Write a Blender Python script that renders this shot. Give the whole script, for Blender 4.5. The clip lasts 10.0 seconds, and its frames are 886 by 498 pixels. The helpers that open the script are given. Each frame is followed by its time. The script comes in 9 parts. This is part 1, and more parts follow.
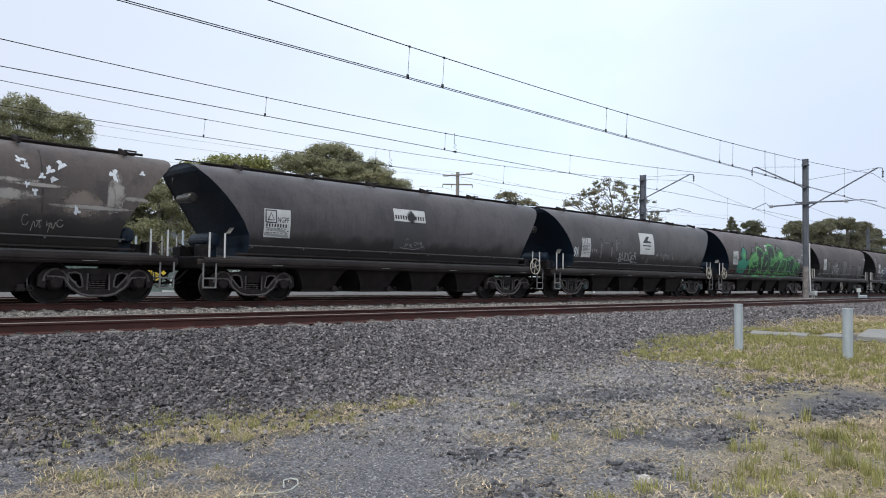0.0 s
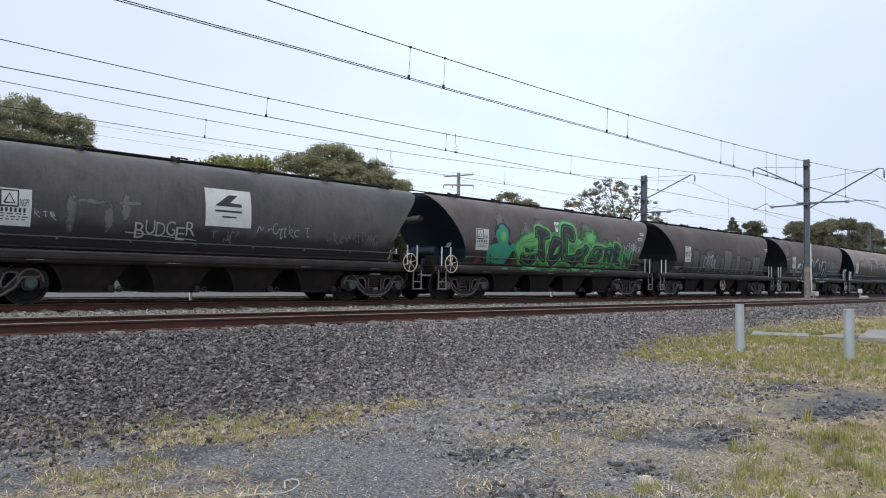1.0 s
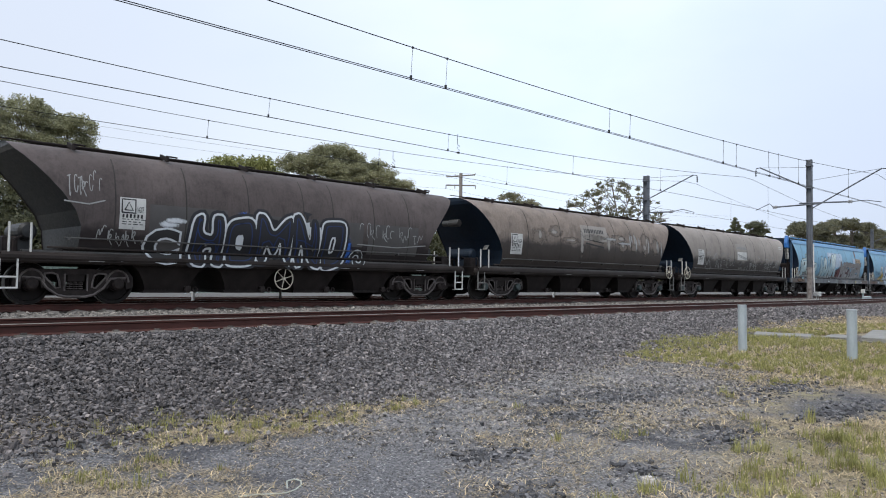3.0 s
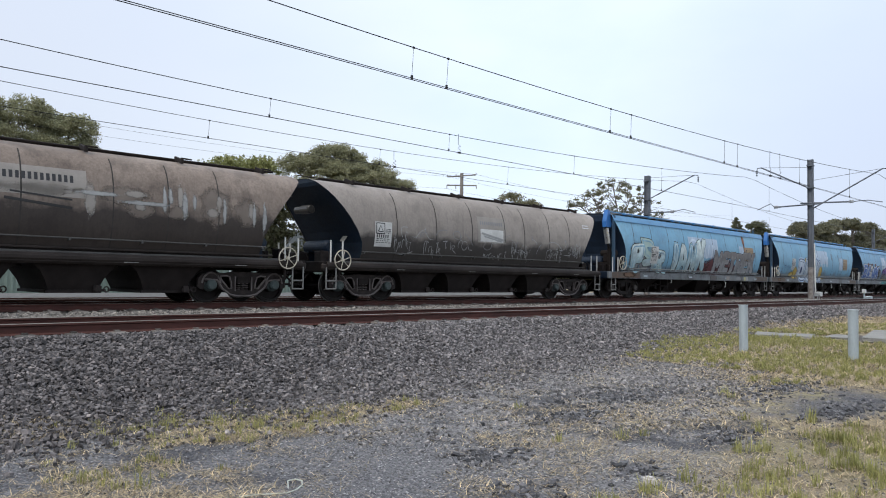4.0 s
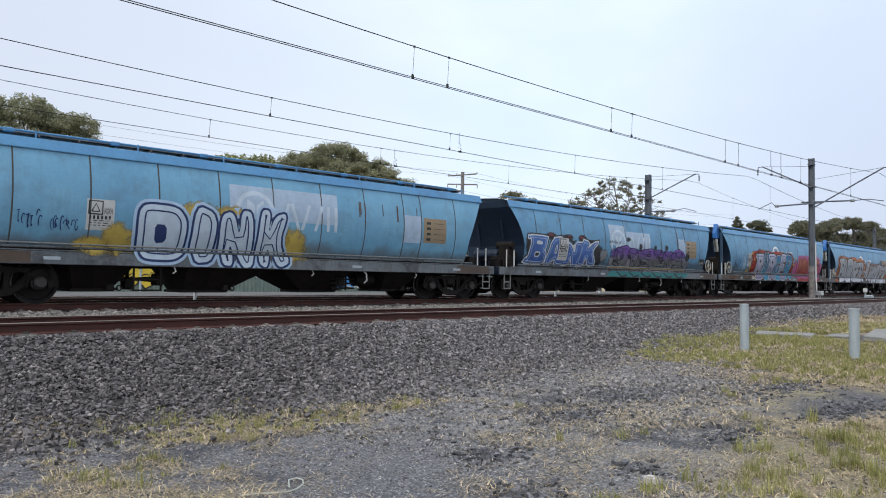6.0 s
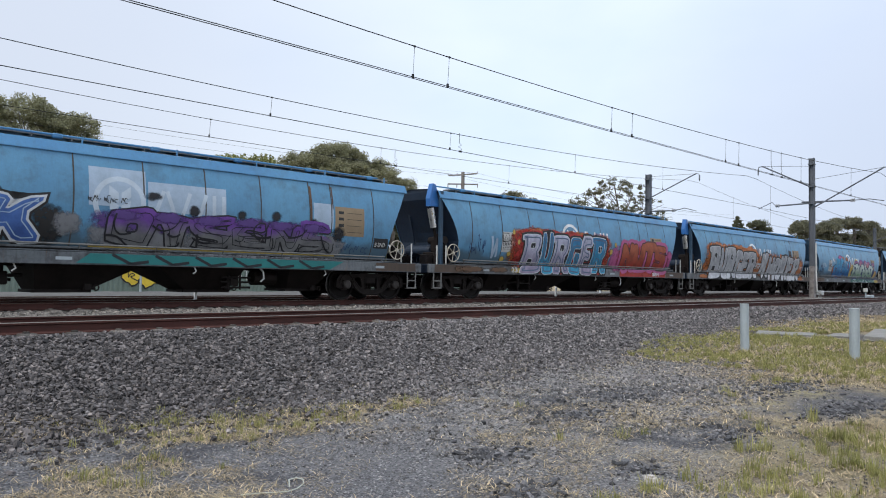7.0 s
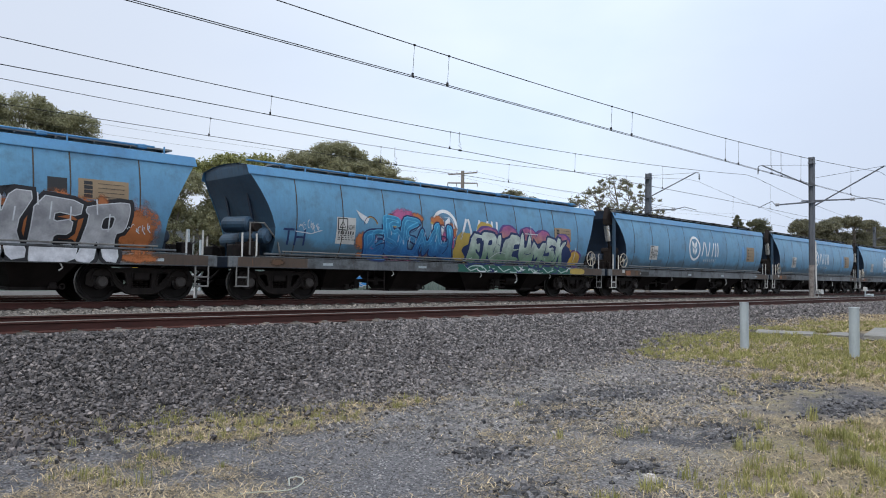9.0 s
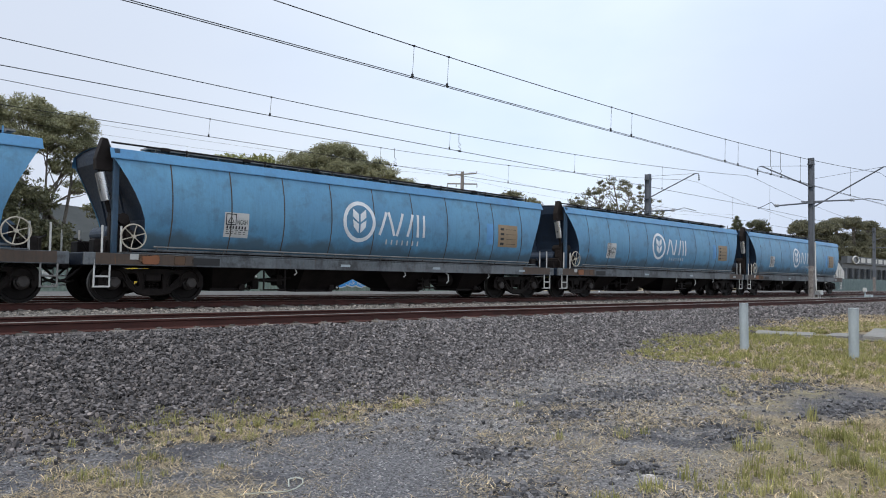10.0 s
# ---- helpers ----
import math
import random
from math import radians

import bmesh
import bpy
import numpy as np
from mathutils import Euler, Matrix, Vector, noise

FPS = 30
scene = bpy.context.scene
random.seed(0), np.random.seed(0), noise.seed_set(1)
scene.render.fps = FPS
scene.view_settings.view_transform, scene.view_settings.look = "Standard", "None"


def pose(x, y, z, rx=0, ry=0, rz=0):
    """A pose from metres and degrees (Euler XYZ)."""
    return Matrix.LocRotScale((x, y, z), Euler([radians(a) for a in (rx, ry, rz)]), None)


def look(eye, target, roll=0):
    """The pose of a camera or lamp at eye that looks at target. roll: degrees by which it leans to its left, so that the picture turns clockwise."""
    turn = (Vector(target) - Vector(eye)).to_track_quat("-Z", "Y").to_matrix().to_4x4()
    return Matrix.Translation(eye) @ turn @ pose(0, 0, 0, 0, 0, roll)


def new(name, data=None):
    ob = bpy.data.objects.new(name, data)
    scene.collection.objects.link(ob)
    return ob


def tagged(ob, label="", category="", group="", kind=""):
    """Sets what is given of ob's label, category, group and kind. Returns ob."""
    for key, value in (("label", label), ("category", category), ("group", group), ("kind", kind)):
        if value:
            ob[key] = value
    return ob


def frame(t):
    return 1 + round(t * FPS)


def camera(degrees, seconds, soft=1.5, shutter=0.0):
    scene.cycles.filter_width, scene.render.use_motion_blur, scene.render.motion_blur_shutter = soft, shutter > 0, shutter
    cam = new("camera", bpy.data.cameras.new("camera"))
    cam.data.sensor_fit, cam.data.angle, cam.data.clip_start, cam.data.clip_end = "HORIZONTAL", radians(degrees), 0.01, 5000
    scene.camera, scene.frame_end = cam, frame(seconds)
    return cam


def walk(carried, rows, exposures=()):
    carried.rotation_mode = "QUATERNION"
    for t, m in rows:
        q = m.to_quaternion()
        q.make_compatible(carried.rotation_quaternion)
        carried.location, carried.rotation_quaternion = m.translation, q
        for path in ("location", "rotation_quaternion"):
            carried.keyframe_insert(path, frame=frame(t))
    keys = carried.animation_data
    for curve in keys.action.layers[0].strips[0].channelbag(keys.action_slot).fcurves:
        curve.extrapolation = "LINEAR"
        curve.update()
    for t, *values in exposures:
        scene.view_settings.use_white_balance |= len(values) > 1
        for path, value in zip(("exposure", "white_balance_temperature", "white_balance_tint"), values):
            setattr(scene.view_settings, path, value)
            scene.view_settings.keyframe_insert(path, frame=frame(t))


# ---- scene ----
# ---- camera ----
cam = camera(61.5, 10.0, soft=1.02)
YAW, PITCH, ROLL, EYE = 45.14, 2.35, 0.86, Vector((0, 0, 0.66))


def aim(left, up):
    a, p = radians(YAW + left), radians(PITCH + up)
    return look(EYE, EYE + Vector((math.cos(p) * math.cos(a), math.cos(p) * math.sin(a), math.sin(p))), ROLL)


# seconds, degrees turned left, degrees turned up: the slow drift of a hand-held camera
DRIFT = [(0, 0, 0), (0.5, 0.074, 0.043), (1.0, 0.076, 0.043), (1.5, 0.08, 0.045), (2.0, 0.122, 0.065), (2.5, 0.196, 0.065), (3.3, 0.27, 0.066),
         (4.0, 0.317, 0.065), (4.5, 0.335, 0.043), (5.0, 0.361, 0.013), (5.5, 0.365, 0), (6.3, 0.39, -0.015), (7.0, 0.4, -0.03), (7.5, 0.38, -0.052),
         (8.0, 0.39, -0.078), (8.5, 0.4, -0.104), (9.0, 0.383, -0.113), (9.5, 0.357, -0.087), (10.0, 0.357, -0.052)]
walk(cam, [(t, aim(a, b)) for t, a, b in DRIFT], [(0, 0.32), (2.5, 0.32), (4.5, 0.29), (6.5, 0.24), (8, 0.21), (10, 0.21)])

# ---- light: thin bright overcast ----
world = bpy.data.worlds.new("sky")
scene.world = world
world.use_nodes = True
wn, wl = world.node_tree.nodes, world.node_tree.links
sky = wn.new("ShaderNodeTexSky")
sky.sky_type, sky.sun_disc, sky.sun_elevation, sky.sun_rotation = "NISHITA", False, radians(56), radians(264)
sky.air_density, sky.dust_density = 1.0, 4.0
hs = wn.new("ShaderNodeMixRGB")
hs.blend_type = "MIX"
hs.inputs[0].default_value = 0.82
wtc = wn.new("ShaderNodeTexCoord")
wmap = wn.new("ShaderNodeMapping")
wmap.inputs["Scale"].default_value = (1.2, 1.2, 3.0)
wno = wn.new("ShaderNodeTexNoise")
wno.inputs["Scale"].default_value, wno.inputs["Detail"].default_value = 1.6, 5.0
wrp = wn.new("ShaderNodeValToRGB")
wrp.color_ramp.elements[0].position, wrp.color_ramp.elements[0].color = 0.3, (7.46, 8.8, 10.95, 1)
wrp.color_ramp.elements[1].position, wrp.color_ramp.elements[1].color = 0.75, (9.85, 10.7, 11.75, 1)
wl.new(wtc.outputs["Generated"], wmap.inputs[0])
wl.new(wmap.outputs[0], wno.inputs["Vector"])
wl.new(wno.outputs[0], wrp.inputs[0])
wl.new(sky.outputs[0], hs.inputs[1])
# thicker blue-grey cloud toward the horizon along the line
wdot = wn.new("ShaderNodeVectorMath")
wdot.operation = "DOT_PRODUCT"
wdot.inputs[1].default_value = (0.98, 0.19, 0.06)
wl.new(wtc.outputs["Generated"], wdot.inputs[0])
wmr = wn.new("ShaderNodeMapRange")
wmr.inputs["From Min"].default_value, wmr.inputs["From Max"].default_value = 0.91, 1.0
wl.new(wdot.outputs["Value"], wmr.inputs[0])
wcl = wn.new("ShaderNodeMixRGB")
wcl.inputs[2].default_value = (6.2, 7.0, 8.7, 1)
wl.new(wmr.outputs[0], wcl.inputs[0])
wl.new(wrp.outputs[0], wcl.inputs[1])
# and a paler lavender bank across the line
wdo2 = wn.new("ShaderNodeVectorMath")
wdo2.operation = "DOT_PRODUCT"
wdo2.inputs[1].default_value = (0.16, 0.97, 0.16)
wl.new(wtc.outputs["Generated"], wdo2.inputs[0])
wm2 = wn.new("ShaderNodeMapRange")
wm2.inputs["From Min"].default_value, wm2.inputs["From Max"].default_value = 0.8, 0.99
wl.new(wdo2.outputs["Value"], wm2.inputs[0])
wc2 = wn.new("ShaderNodeMixRGB")
wc2.inputs[2].default_value = (6.87, 7.52, 8.75, 1)
wl.new(wm2.outputs[0], wc2.inputs[0])
wl.new(wcl.outputs[0], wc2.inputs[1])
wl.new(wc2.outputs[0], hs.inputs[2])
wl.new(hs.outputs[0], wn["Background"].inputs[0])
wn["Background"].inputs[1].default_value = 0.1
sun_data = bpy.data.lights.new("sun", "SUN")
sun_data.energy, sun_data.angle, sun_data.color = 1.5, radians(10), (1.0, 0.96, 0.9)
sun = new("sun", sun_data)
sun.matrix_world = look((-30, -3, 44), (0, 0, 0))

# ---- materials ----
def nodes_of(name):
    m = bpy.data.materials.new(name)
    m.use_nodes = True
    return m, m.node_tree.nodes, m.node_tree.links, m.node_tree.nodes["Principled BSDF"]


def noise_at(n, l, vec, scale, detail=6.0, rough=0.6):
    t = n.new("ShaderNodeTexNoise")
    t.inputs["Scale"].default_value, t.inputs["Detail"].default_value, t.inputs["Roughness"].default_value = scale, detail, rough
    if vec:
        l.new(vec, t.inputs["Vector"])
    return t.outputs[0]


def ramp(n, l, fac, stops):
    r = n.new("ShaderNodeValToRGB")
    e = r.color_ramp.elements
    while len(e) < len(stops):
        e.new(0.5)
    for el, (p, c) in zip(e, stops):
        el.position, el.color = p, (*c, 1) if len(c) == 3 else c
    l.new(fac, r.inputs[0])
    return r.outputs[0]


def mix(n, l, fac, a, b, mode="MIX"):
    m = n.new("ShaderNodeMixRGB")
    m.blend_type = mode
    for i, v in enumerate((fac, a, b)):
        if isinstance(v, (int, float)):
            m.inputs[i].default_value = v
        elif isinstance(v, tuple):
            m.inputs[i].default_value = (*v, 1)
        else:
            l.new(v, m.inputs[i])
    return m.outputs[0]


def bump(n, l, p, height, strength, dist=0.02):
    b = n.new("ShaderNodeBump")
    b.inputs["Strength"].default_value, b.inputs["Distance"].default_value = strength, dist
    l.new(height, b.inputs["Height"])
    l.new(b.outputs[0], p.inputs["Normal"])


def surf(name, dark, light, scale=3.0, rough=0.7, metal=0.0, relief=0.2, fine=40.0, stretch=(1, 1, 1), island=False, per_object=False, thin=False, spec=0.5):
    """A surface whose colour wanders between two tones at two scales, with a fine relief."""
    m, n, l, p = nodes_of(name)
    tc = n.new("ShaderNodeTexCoord")
    mp = n.new("ShaderNodeMapping")
    mp.inputs["Scale"].default_value = stretch
    l.new(tc.outputs["Object"], mp.inputs[0])
    v = mp.outputs[0]
    a = noise_at(n, l, v, scale)
    b = noise_at(n, l, v, fine, 3.0)
    c = ramp(n, l, a, [(0.3, dark), (0.7, light)])
    c = mix(n, l, 0.35, c, ramp(n, l, b, [(0.3, dark), (0.7, light)]))
    if island or per_object:
        g = n.new("ShaderNodeNewGeometry") if island else n.new("ShaderNodeObjectInfo")
        f = g.outputs["Random Per Island"] if island else g.outputs["Random"]
        tones = [(0.0, (0.6, 0.6, 0.6)), (0.8, (1.1, 1.1, 1.1)), (1.0, (1.3, 1.3, 1.25))] if thin else [(0.0, (0.3, 0.295, 0.29)), (0.8, (1.15, 1.13, 1.12)), (1.0, (1.8, 1.72, 1.63))]
        c = mix(n, l, 1.0, c, ramp(n, l, f, tones), "MULTIPLY")
    l.new(c, p.inputs["Base Color"])
    l.new(ramp(n, l, b, [(0.2, (rough - 0.12,) * 3), (0.8, (min(1, rough + 0.12),) * 3)]), p.inputs["Roughness"])
    p.inputs["Metallic"].default_value = metal
    p.inputs["Specular IOR Level"].default_value = spec
    if relief:
        bump(n, l, p, b, relief, 0.01)
    if thin:
        tr, ms = n.new("ShaderNodeBsdfTranslucent"), n.new("ShaderNodeMixShader")
        ms.inputs[0].default_value = 0.4
        l.new(c, tr.inputs[0])
        l.new(p.outputs[0], ms.inputs[1])
        l.new(tr.outputs[0], ms.inputs[2])
        l.new(ms.outputs[0], n["Material Output"].inputs[0])
    return m


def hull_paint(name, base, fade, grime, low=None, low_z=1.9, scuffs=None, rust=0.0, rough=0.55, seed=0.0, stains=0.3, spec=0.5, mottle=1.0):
    """Weathered wagon paint: faded patches, vertical runs of grime, an optional ragged darker lower band, scuffs and
    rust.
    """
    m, n, l, p = nodes_of(name)
    tc = n.new("ShaderNodeTexCoord")
    off = n.new("ShaderNodeMapping")
    off.inputs["Location"].default_value = (seed, seed * 0.7, 0)
    l.new(tc.outputs["Object"], off.inputs[0])
    v = off.outputs[0]
    runs = n.new("ShaderNodeMapping")
    runs.inputs["Scale"].default_value = (4.0, 4.0, 0.3)
    l.new(v, runs.inputs[0])
    big, small, run = noise_at(n, l, v, 0.5), noise_at(n, l, v, 18.0), noise_at(n, l, runs.outputs[0], 2.2)
    c = ramp(n, l, big, [(0.32, base), (0.7, fade)])
    c = mix(n, l, ramp(n, l, run, [(0.5, (0, 0, 0)), (0.75, (0.55 * mottle,) * 3)]), c, grime)
    c = mix(n, l, 0.3 * mottle, c, ramp(n, l, small, [(0.3, grime), (0.7, fade)]))
    fine = n.new("ShaderNodeMapping")
    fine.inputs["Scale"].default_value = (26.0, 26.0, 1.6)
    l.new(v, fine.inputs[0])
    c = mix(n, l, ramp(n, l, noise_at(n, l, fine.outputs[0], 1.0, 4.0, 0.7), [(0.52, (0, 0, 0)), (0.8, (0.6 * mottle,) * 3)]), c, grime)
    stain = noise_at(n, l, v, 1.4, 8.0, 0.7)
    c = mix(n, l, ramp(n, l, stain, [(0.5, (0, 0, 0)), (0.62, (stains,) * 3)]), c, grime)
    xyz = n.new("ShaderNodeSeparateXYZ")
    l.new(tc.outputs["Object"], xyz.inputs[0])
    # darker band below low_z; on the blue hulls it paints in shade too
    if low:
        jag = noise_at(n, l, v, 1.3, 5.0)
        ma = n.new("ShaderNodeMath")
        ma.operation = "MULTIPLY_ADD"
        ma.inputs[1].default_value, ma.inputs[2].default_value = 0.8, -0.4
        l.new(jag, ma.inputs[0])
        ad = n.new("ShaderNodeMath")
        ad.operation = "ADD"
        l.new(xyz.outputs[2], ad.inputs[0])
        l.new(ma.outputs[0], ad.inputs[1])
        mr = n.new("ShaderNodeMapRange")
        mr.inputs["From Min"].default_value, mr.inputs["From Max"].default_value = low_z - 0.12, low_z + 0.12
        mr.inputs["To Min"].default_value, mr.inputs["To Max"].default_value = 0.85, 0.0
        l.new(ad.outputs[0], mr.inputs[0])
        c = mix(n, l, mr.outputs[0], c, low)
    if scuffs:
        s = noise_at(n, l, v, 1.1, 9.0, 0.75)
        c = mix(n, l, ramp(n, l, s, [(0.575, (0, 0, 0)), (0.6, (0.75, 0.75, 0.75))]), c, scuffs)
    if rust:
        s = noise_at(n, l, runs.outputs[0], 3.1, 7.0)
        c = mix(n, l, ramp(n, l, s, [(0.64, (0, 0, 0)), (0.72, (rust,) * 3)]), c, (0.2, 0.085, 0.03))
    l.new(c, p.inputs["Base Color"])
    l.new(ramp(n, l, small, [(0.3, (rough - 0.1,) * 3), (0.7, (rough + 0.15,) * 3)]), p.inputs["Roughness"])
    p.inputs["Specular IOR Level"].default_value = spec
    bump(n, l, p, big, 0.25, 0.05)
    return m


def paint(name, rgb, rough=0.6, worn=0.25):
    m, n, l, p = nodes_of(name)
    tc = n.new("ShaderNodeTexCoord")
    a = noise_at(n, l, tc.outputs["Object"], 2.5)
    b = noise_at(n, l, tc.outputs["Object"], 30.0)
    d = tuple(c * (1 - worn) for c in rgb)
    c = ramp(n, l, a, [(0.35, d), (0.65, rgb)])
    c = mix(n, l, 0.3, c, ramp(n, l, b, [(0.3, d), (0.7, rgb)]))
    l.new(c, p.inputs["Base Color"])
    p.inputs["Roughness"].default_value = rough
    return m


def fade_paint(name, top, bottom, z0, z1, rough=0.6):
    """Spray paint that was blended from one colour at the letters' foot to another at their head."""
    m, n, l, p = nodes_of(name)
    tc = n.new("ShaderNodeTexCoord")
    xyz = n.new("ShaderNodeSeparateXYZ")
    l.new(tc.outputs["Object"], xyz.inputs[0])
    ad = n.new("ShaderNodeMath")
    ad.operation = "MULTIPLY_ADD"
    ad.inputs[1].default_value = 0.5
    l.new(noise_at(n, l, tc.outputs["Object"], 2.2, 4.0), ad.inputs[0])
    l.new(xyz.outputs[2], ad.inputs[2])
    mr = n.new("ShaderNodeMapRange")
    mr.inputs["From Min"].default_value, mr.inputs["From Max"].default_value = z0 + 0.25, z1 + 0.25
    l.new(ad.outputs[0], mr.inputs[0])
    c = ramp(n, l, mr.outputs[0], [(0.0, bottom), (1.0, top)])
    g = noise_at(n, l, tc.outputs["Object"], 26.0)
    c = mix(n, l, 1.0, c, ramp(n, l, g, [(0.3, (0.9, 0.9, 0.9)), (0.7, (1.03, 1.03, 1.03))]), "MULTIPLY")
    g = noise_at(n, l, tc.outputs["Object"], 3.2, 5.0)
    c = mix(n, l, 1.0, c, ramp(n, l, g, [(0.35, (0.68, 0.68, 0.7)), (0.65, (1.15, 1.15, 1.14))]), "MULTIPLY")
    l.new(c, p.inputs["Base Color"])
    p.inputs["Roughness"].default_value = rough
    return m


def soft_paint(name, rgb, power=2.0, start=0.45):
    """Sprayed colour that thins out and speckles toward the edge of its patch."""
    m, n, l, p = nodes_of(name)
    tc = n.new("ShaderNodeTexCoord")
    xyz = n.new("ShaderNodeSeparateXYZ")
    l.new(tc.outputs["Generated"], xyz.inputs[0])
    total = None
    for ax in (0, 2):
        a = n.new("ShaderNodeMath")
        a.operation = "MULTIPLY_ADD"
        a.inputs[1].default_value, a.inputs[2].default_value = 2.0, -1.0
        l.new(xyz.outputs[ax], a.inputs[0])
        b = n.new("ShaderNodeMath")
        b.operation = "ABSOLUTE"
        l.new(a.outputs[0], b.inputs[0])
        c = n.new("ShaderNodeMath")
        c.operation = "POWER"
        c.inputs[1].default_value = power
        l.new(b.outputs[0], c.inputs[0])
        if total is None:
            total = c.outputs[0]
        else:
            d = n.new("ShaderNodeMath")
            d.operation = "ADD"
            l.new(total, d.inputs[0])
            l.new(c.outputs[0], d.inputs[1])
            total = d.outputs[0]
    for scale, weight in ((4.5, 1.7 if power < 4 else 1.3), (45.0, 0.55)):
        grain = noise_at(n, l, tc.outputs["Object"], scale, 7.0, 0.65)
        shift = n.new("ShaderNodeMath")
        shift.operation = "MULTIPLY_ADD"
        shift.inputs[1].default_value, shift.inputs[2].default_value = weight, -0.5 * weight
        l.new(grain, shift.inputs[0])
        e = n.new("ShaderNodeMath")
        e.operation = "ADD"
        l.new(shift.outputs[0], e.inputs[0])
        l.new(total, e.inputs[1])
        total = e.outputs[0]
    cover = ramp(n, l, total, [(start - 0.25, (1, 1, 1)), (start + 0.35, (0, 0, 0))])
    big = noise_at(n, l, tc.outputs["Object"], 2.0)
    col = ramp(n, l, big, [(0.3, tuple(q * 0.72 for q in rgb)), (0.7, rgb)])
    l.new(col, p.inputs["Base Color"])
    p.inputs["Roughness"].default_value = 0.65
    tr, ms = n.new("ShaderNodeBsdfTransparent"), n.new("ShaderNodeMixShader")
    l.new(cover, ms.inputs[0])
    l.new(tr.outputs[0], ms.inputs[1])
    l.new(p.outputs[0], ms.inputs[2])
    l.new(ms.outputs[0], n["Material Output"].inputs[0])
    return m


M = {}
# steel_dark, steel_bogie and wheel sit darker, painting in shade below the wagons
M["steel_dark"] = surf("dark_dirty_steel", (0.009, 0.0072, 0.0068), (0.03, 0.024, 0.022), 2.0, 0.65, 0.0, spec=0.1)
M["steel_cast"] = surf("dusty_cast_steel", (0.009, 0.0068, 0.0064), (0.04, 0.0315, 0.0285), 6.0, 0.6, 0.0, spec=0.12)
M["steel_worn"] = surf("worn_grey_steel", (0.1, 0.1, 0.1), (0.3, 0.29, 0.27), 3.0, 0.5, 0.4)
M["steel_bogie"] = surf("shaded_dusty_bogie_steel", (0.006, 0.0048, 0.0044), (0.023, 0.017, 0.0145), 4.0, 0.6, 0.0, spec=0.12)
# worn edges, made paler still to paint highlights along the frame ribs
M["steel_rim"] = surf("rubbed_highlit_edge_steel", (0.045, 0.037, 0.035), (0.18, 0.153, 0.143), 5.0, 0.55, 0.0, spec=0.25)
# lighter, glossier steel; on the sill ledge its tone paints in a highlight
M["ledge_pale"] = surf("pale_sill_steel", (0.02, 0.019, 0.018), (0.085, 0.08, 0.075), 2.5, 0.38, 0.0, spec=0.5)
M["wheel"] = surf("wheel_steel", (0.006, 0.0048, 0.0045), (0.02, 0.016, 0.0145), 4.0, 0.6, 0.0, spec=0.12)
M["tread"] = surf("polished_tread", (0.1, 0.095, 0.09), (0.2, 0.19, 0.18), 4.0, 0.35, 0.8)
M["rail_side"] = surf("rusty_rail", (0.028, 0.0085, 0.006), (0.09, 0.027, 0.019), 6.0, 0.85, 0.0, 0.3, 60.0, (0.3, 1, 1))
M["rail_head"] = surf("rail_head", (0.15, 0.125, 0.1), (0.3, 0.26, 0.22), 6.0, 0.4, 0.6, 0.05, 50.0, (0.1, 1, 1))
M["white"] = paint("dirty_white_paint", (0.62, 0.61, 0.58), 0.55, 0.3)
M["black"] = paint("black_marking", (0.02, 0.02, 0.022), 0.6, 0.2)
M["galv"] = surf("galvanised_steel", (0.3, 0.34, 0.36), (0.47, 0.52, 0.54), 5.0, 0.5, 0.35, 0.05, 60.0, (1, 1, 0.3))
M["chrome"] = surf("bright_metal", (0.6, 0.6, 0.6), (0.72, 0.72, 0.72), 2.0, 0.3, 0.9, 0.0, 4.0)
M["wire"] = surf("catenary_wire", (0.02, 0.022, 0.024), (0.05, 0.05, 0.05), 5.0, 0.6, 0.5, 0.0)
M["mast"] = surf("weathered_mast_steel", (0.06, 0.07, 0.086), (0.15, 0.16, 0.18), 2.0, 0.65, 0.0, 0.1, 30.0, (1, 1, 0.4), spec=0.3)
M["cream"] = paint("cream_paint", (0.52, 0.47, 0.38), 0.55, 0.3)
M["porcelain"] = paint("insulator_grey", (0.35, 0.35, 0.36), 0.3, 0.2)
M["timber_pole"] = surf("weathered_timber", (0.13, 0.115, 0.1), (0.27, 0.25, 0.23), 3.0, 0.9, 0.0, 0.3, 40.0, (6, 6, 0.6))
M["concrete"] = surf("concrete", (0.15, 0.145, 0.13), (0.28, 0.27, 0.25), 2.0, 0.9, 0.0, 0.3)
M["sleeper"] = surf("dirty_concrete_sleeper", (0.1, 0.09, 0.08), (0.2, 0.18, 0.16), 3.0, 0.9, 0.0, 0.3, per_object=True)
M["ballast"] = surf("basalt_ballast", (0.05, 0.045, 0.046), (0.2, 0.1825, 0.181), 14.0, 0.8, 0.0, 0.4, 60.0, island=True)
M["ballast_paler"] = surf("paler_basalt_ballast", (0.07, 0.066, 0.069), (0.275, 0.257, 0.257), 14.0, 0.8, 0.0, 0.4, 60.0, island=True)
M["ballast_pale"] = surf("pale_ballast", (0.1, 0.092, 0.083), (0.27, 0.25, 0.225), 8.0, 0.85, 0.0, 0.4, 60.0, island=True)
M["bark"] = surf("bark", (0.07, 0.058, 0.048), (0.2, 0.175, 0.15), 2.0, 0.95, 0.0, 0.5, 15.0)
M["leaf"] = surf("olive_leaves", (0.165, 0.17, 0.095), (0.41, 0.395, 0.235), 0.6, 0.55, 0.0, 0.0, 6.0, island=True, thin=True)
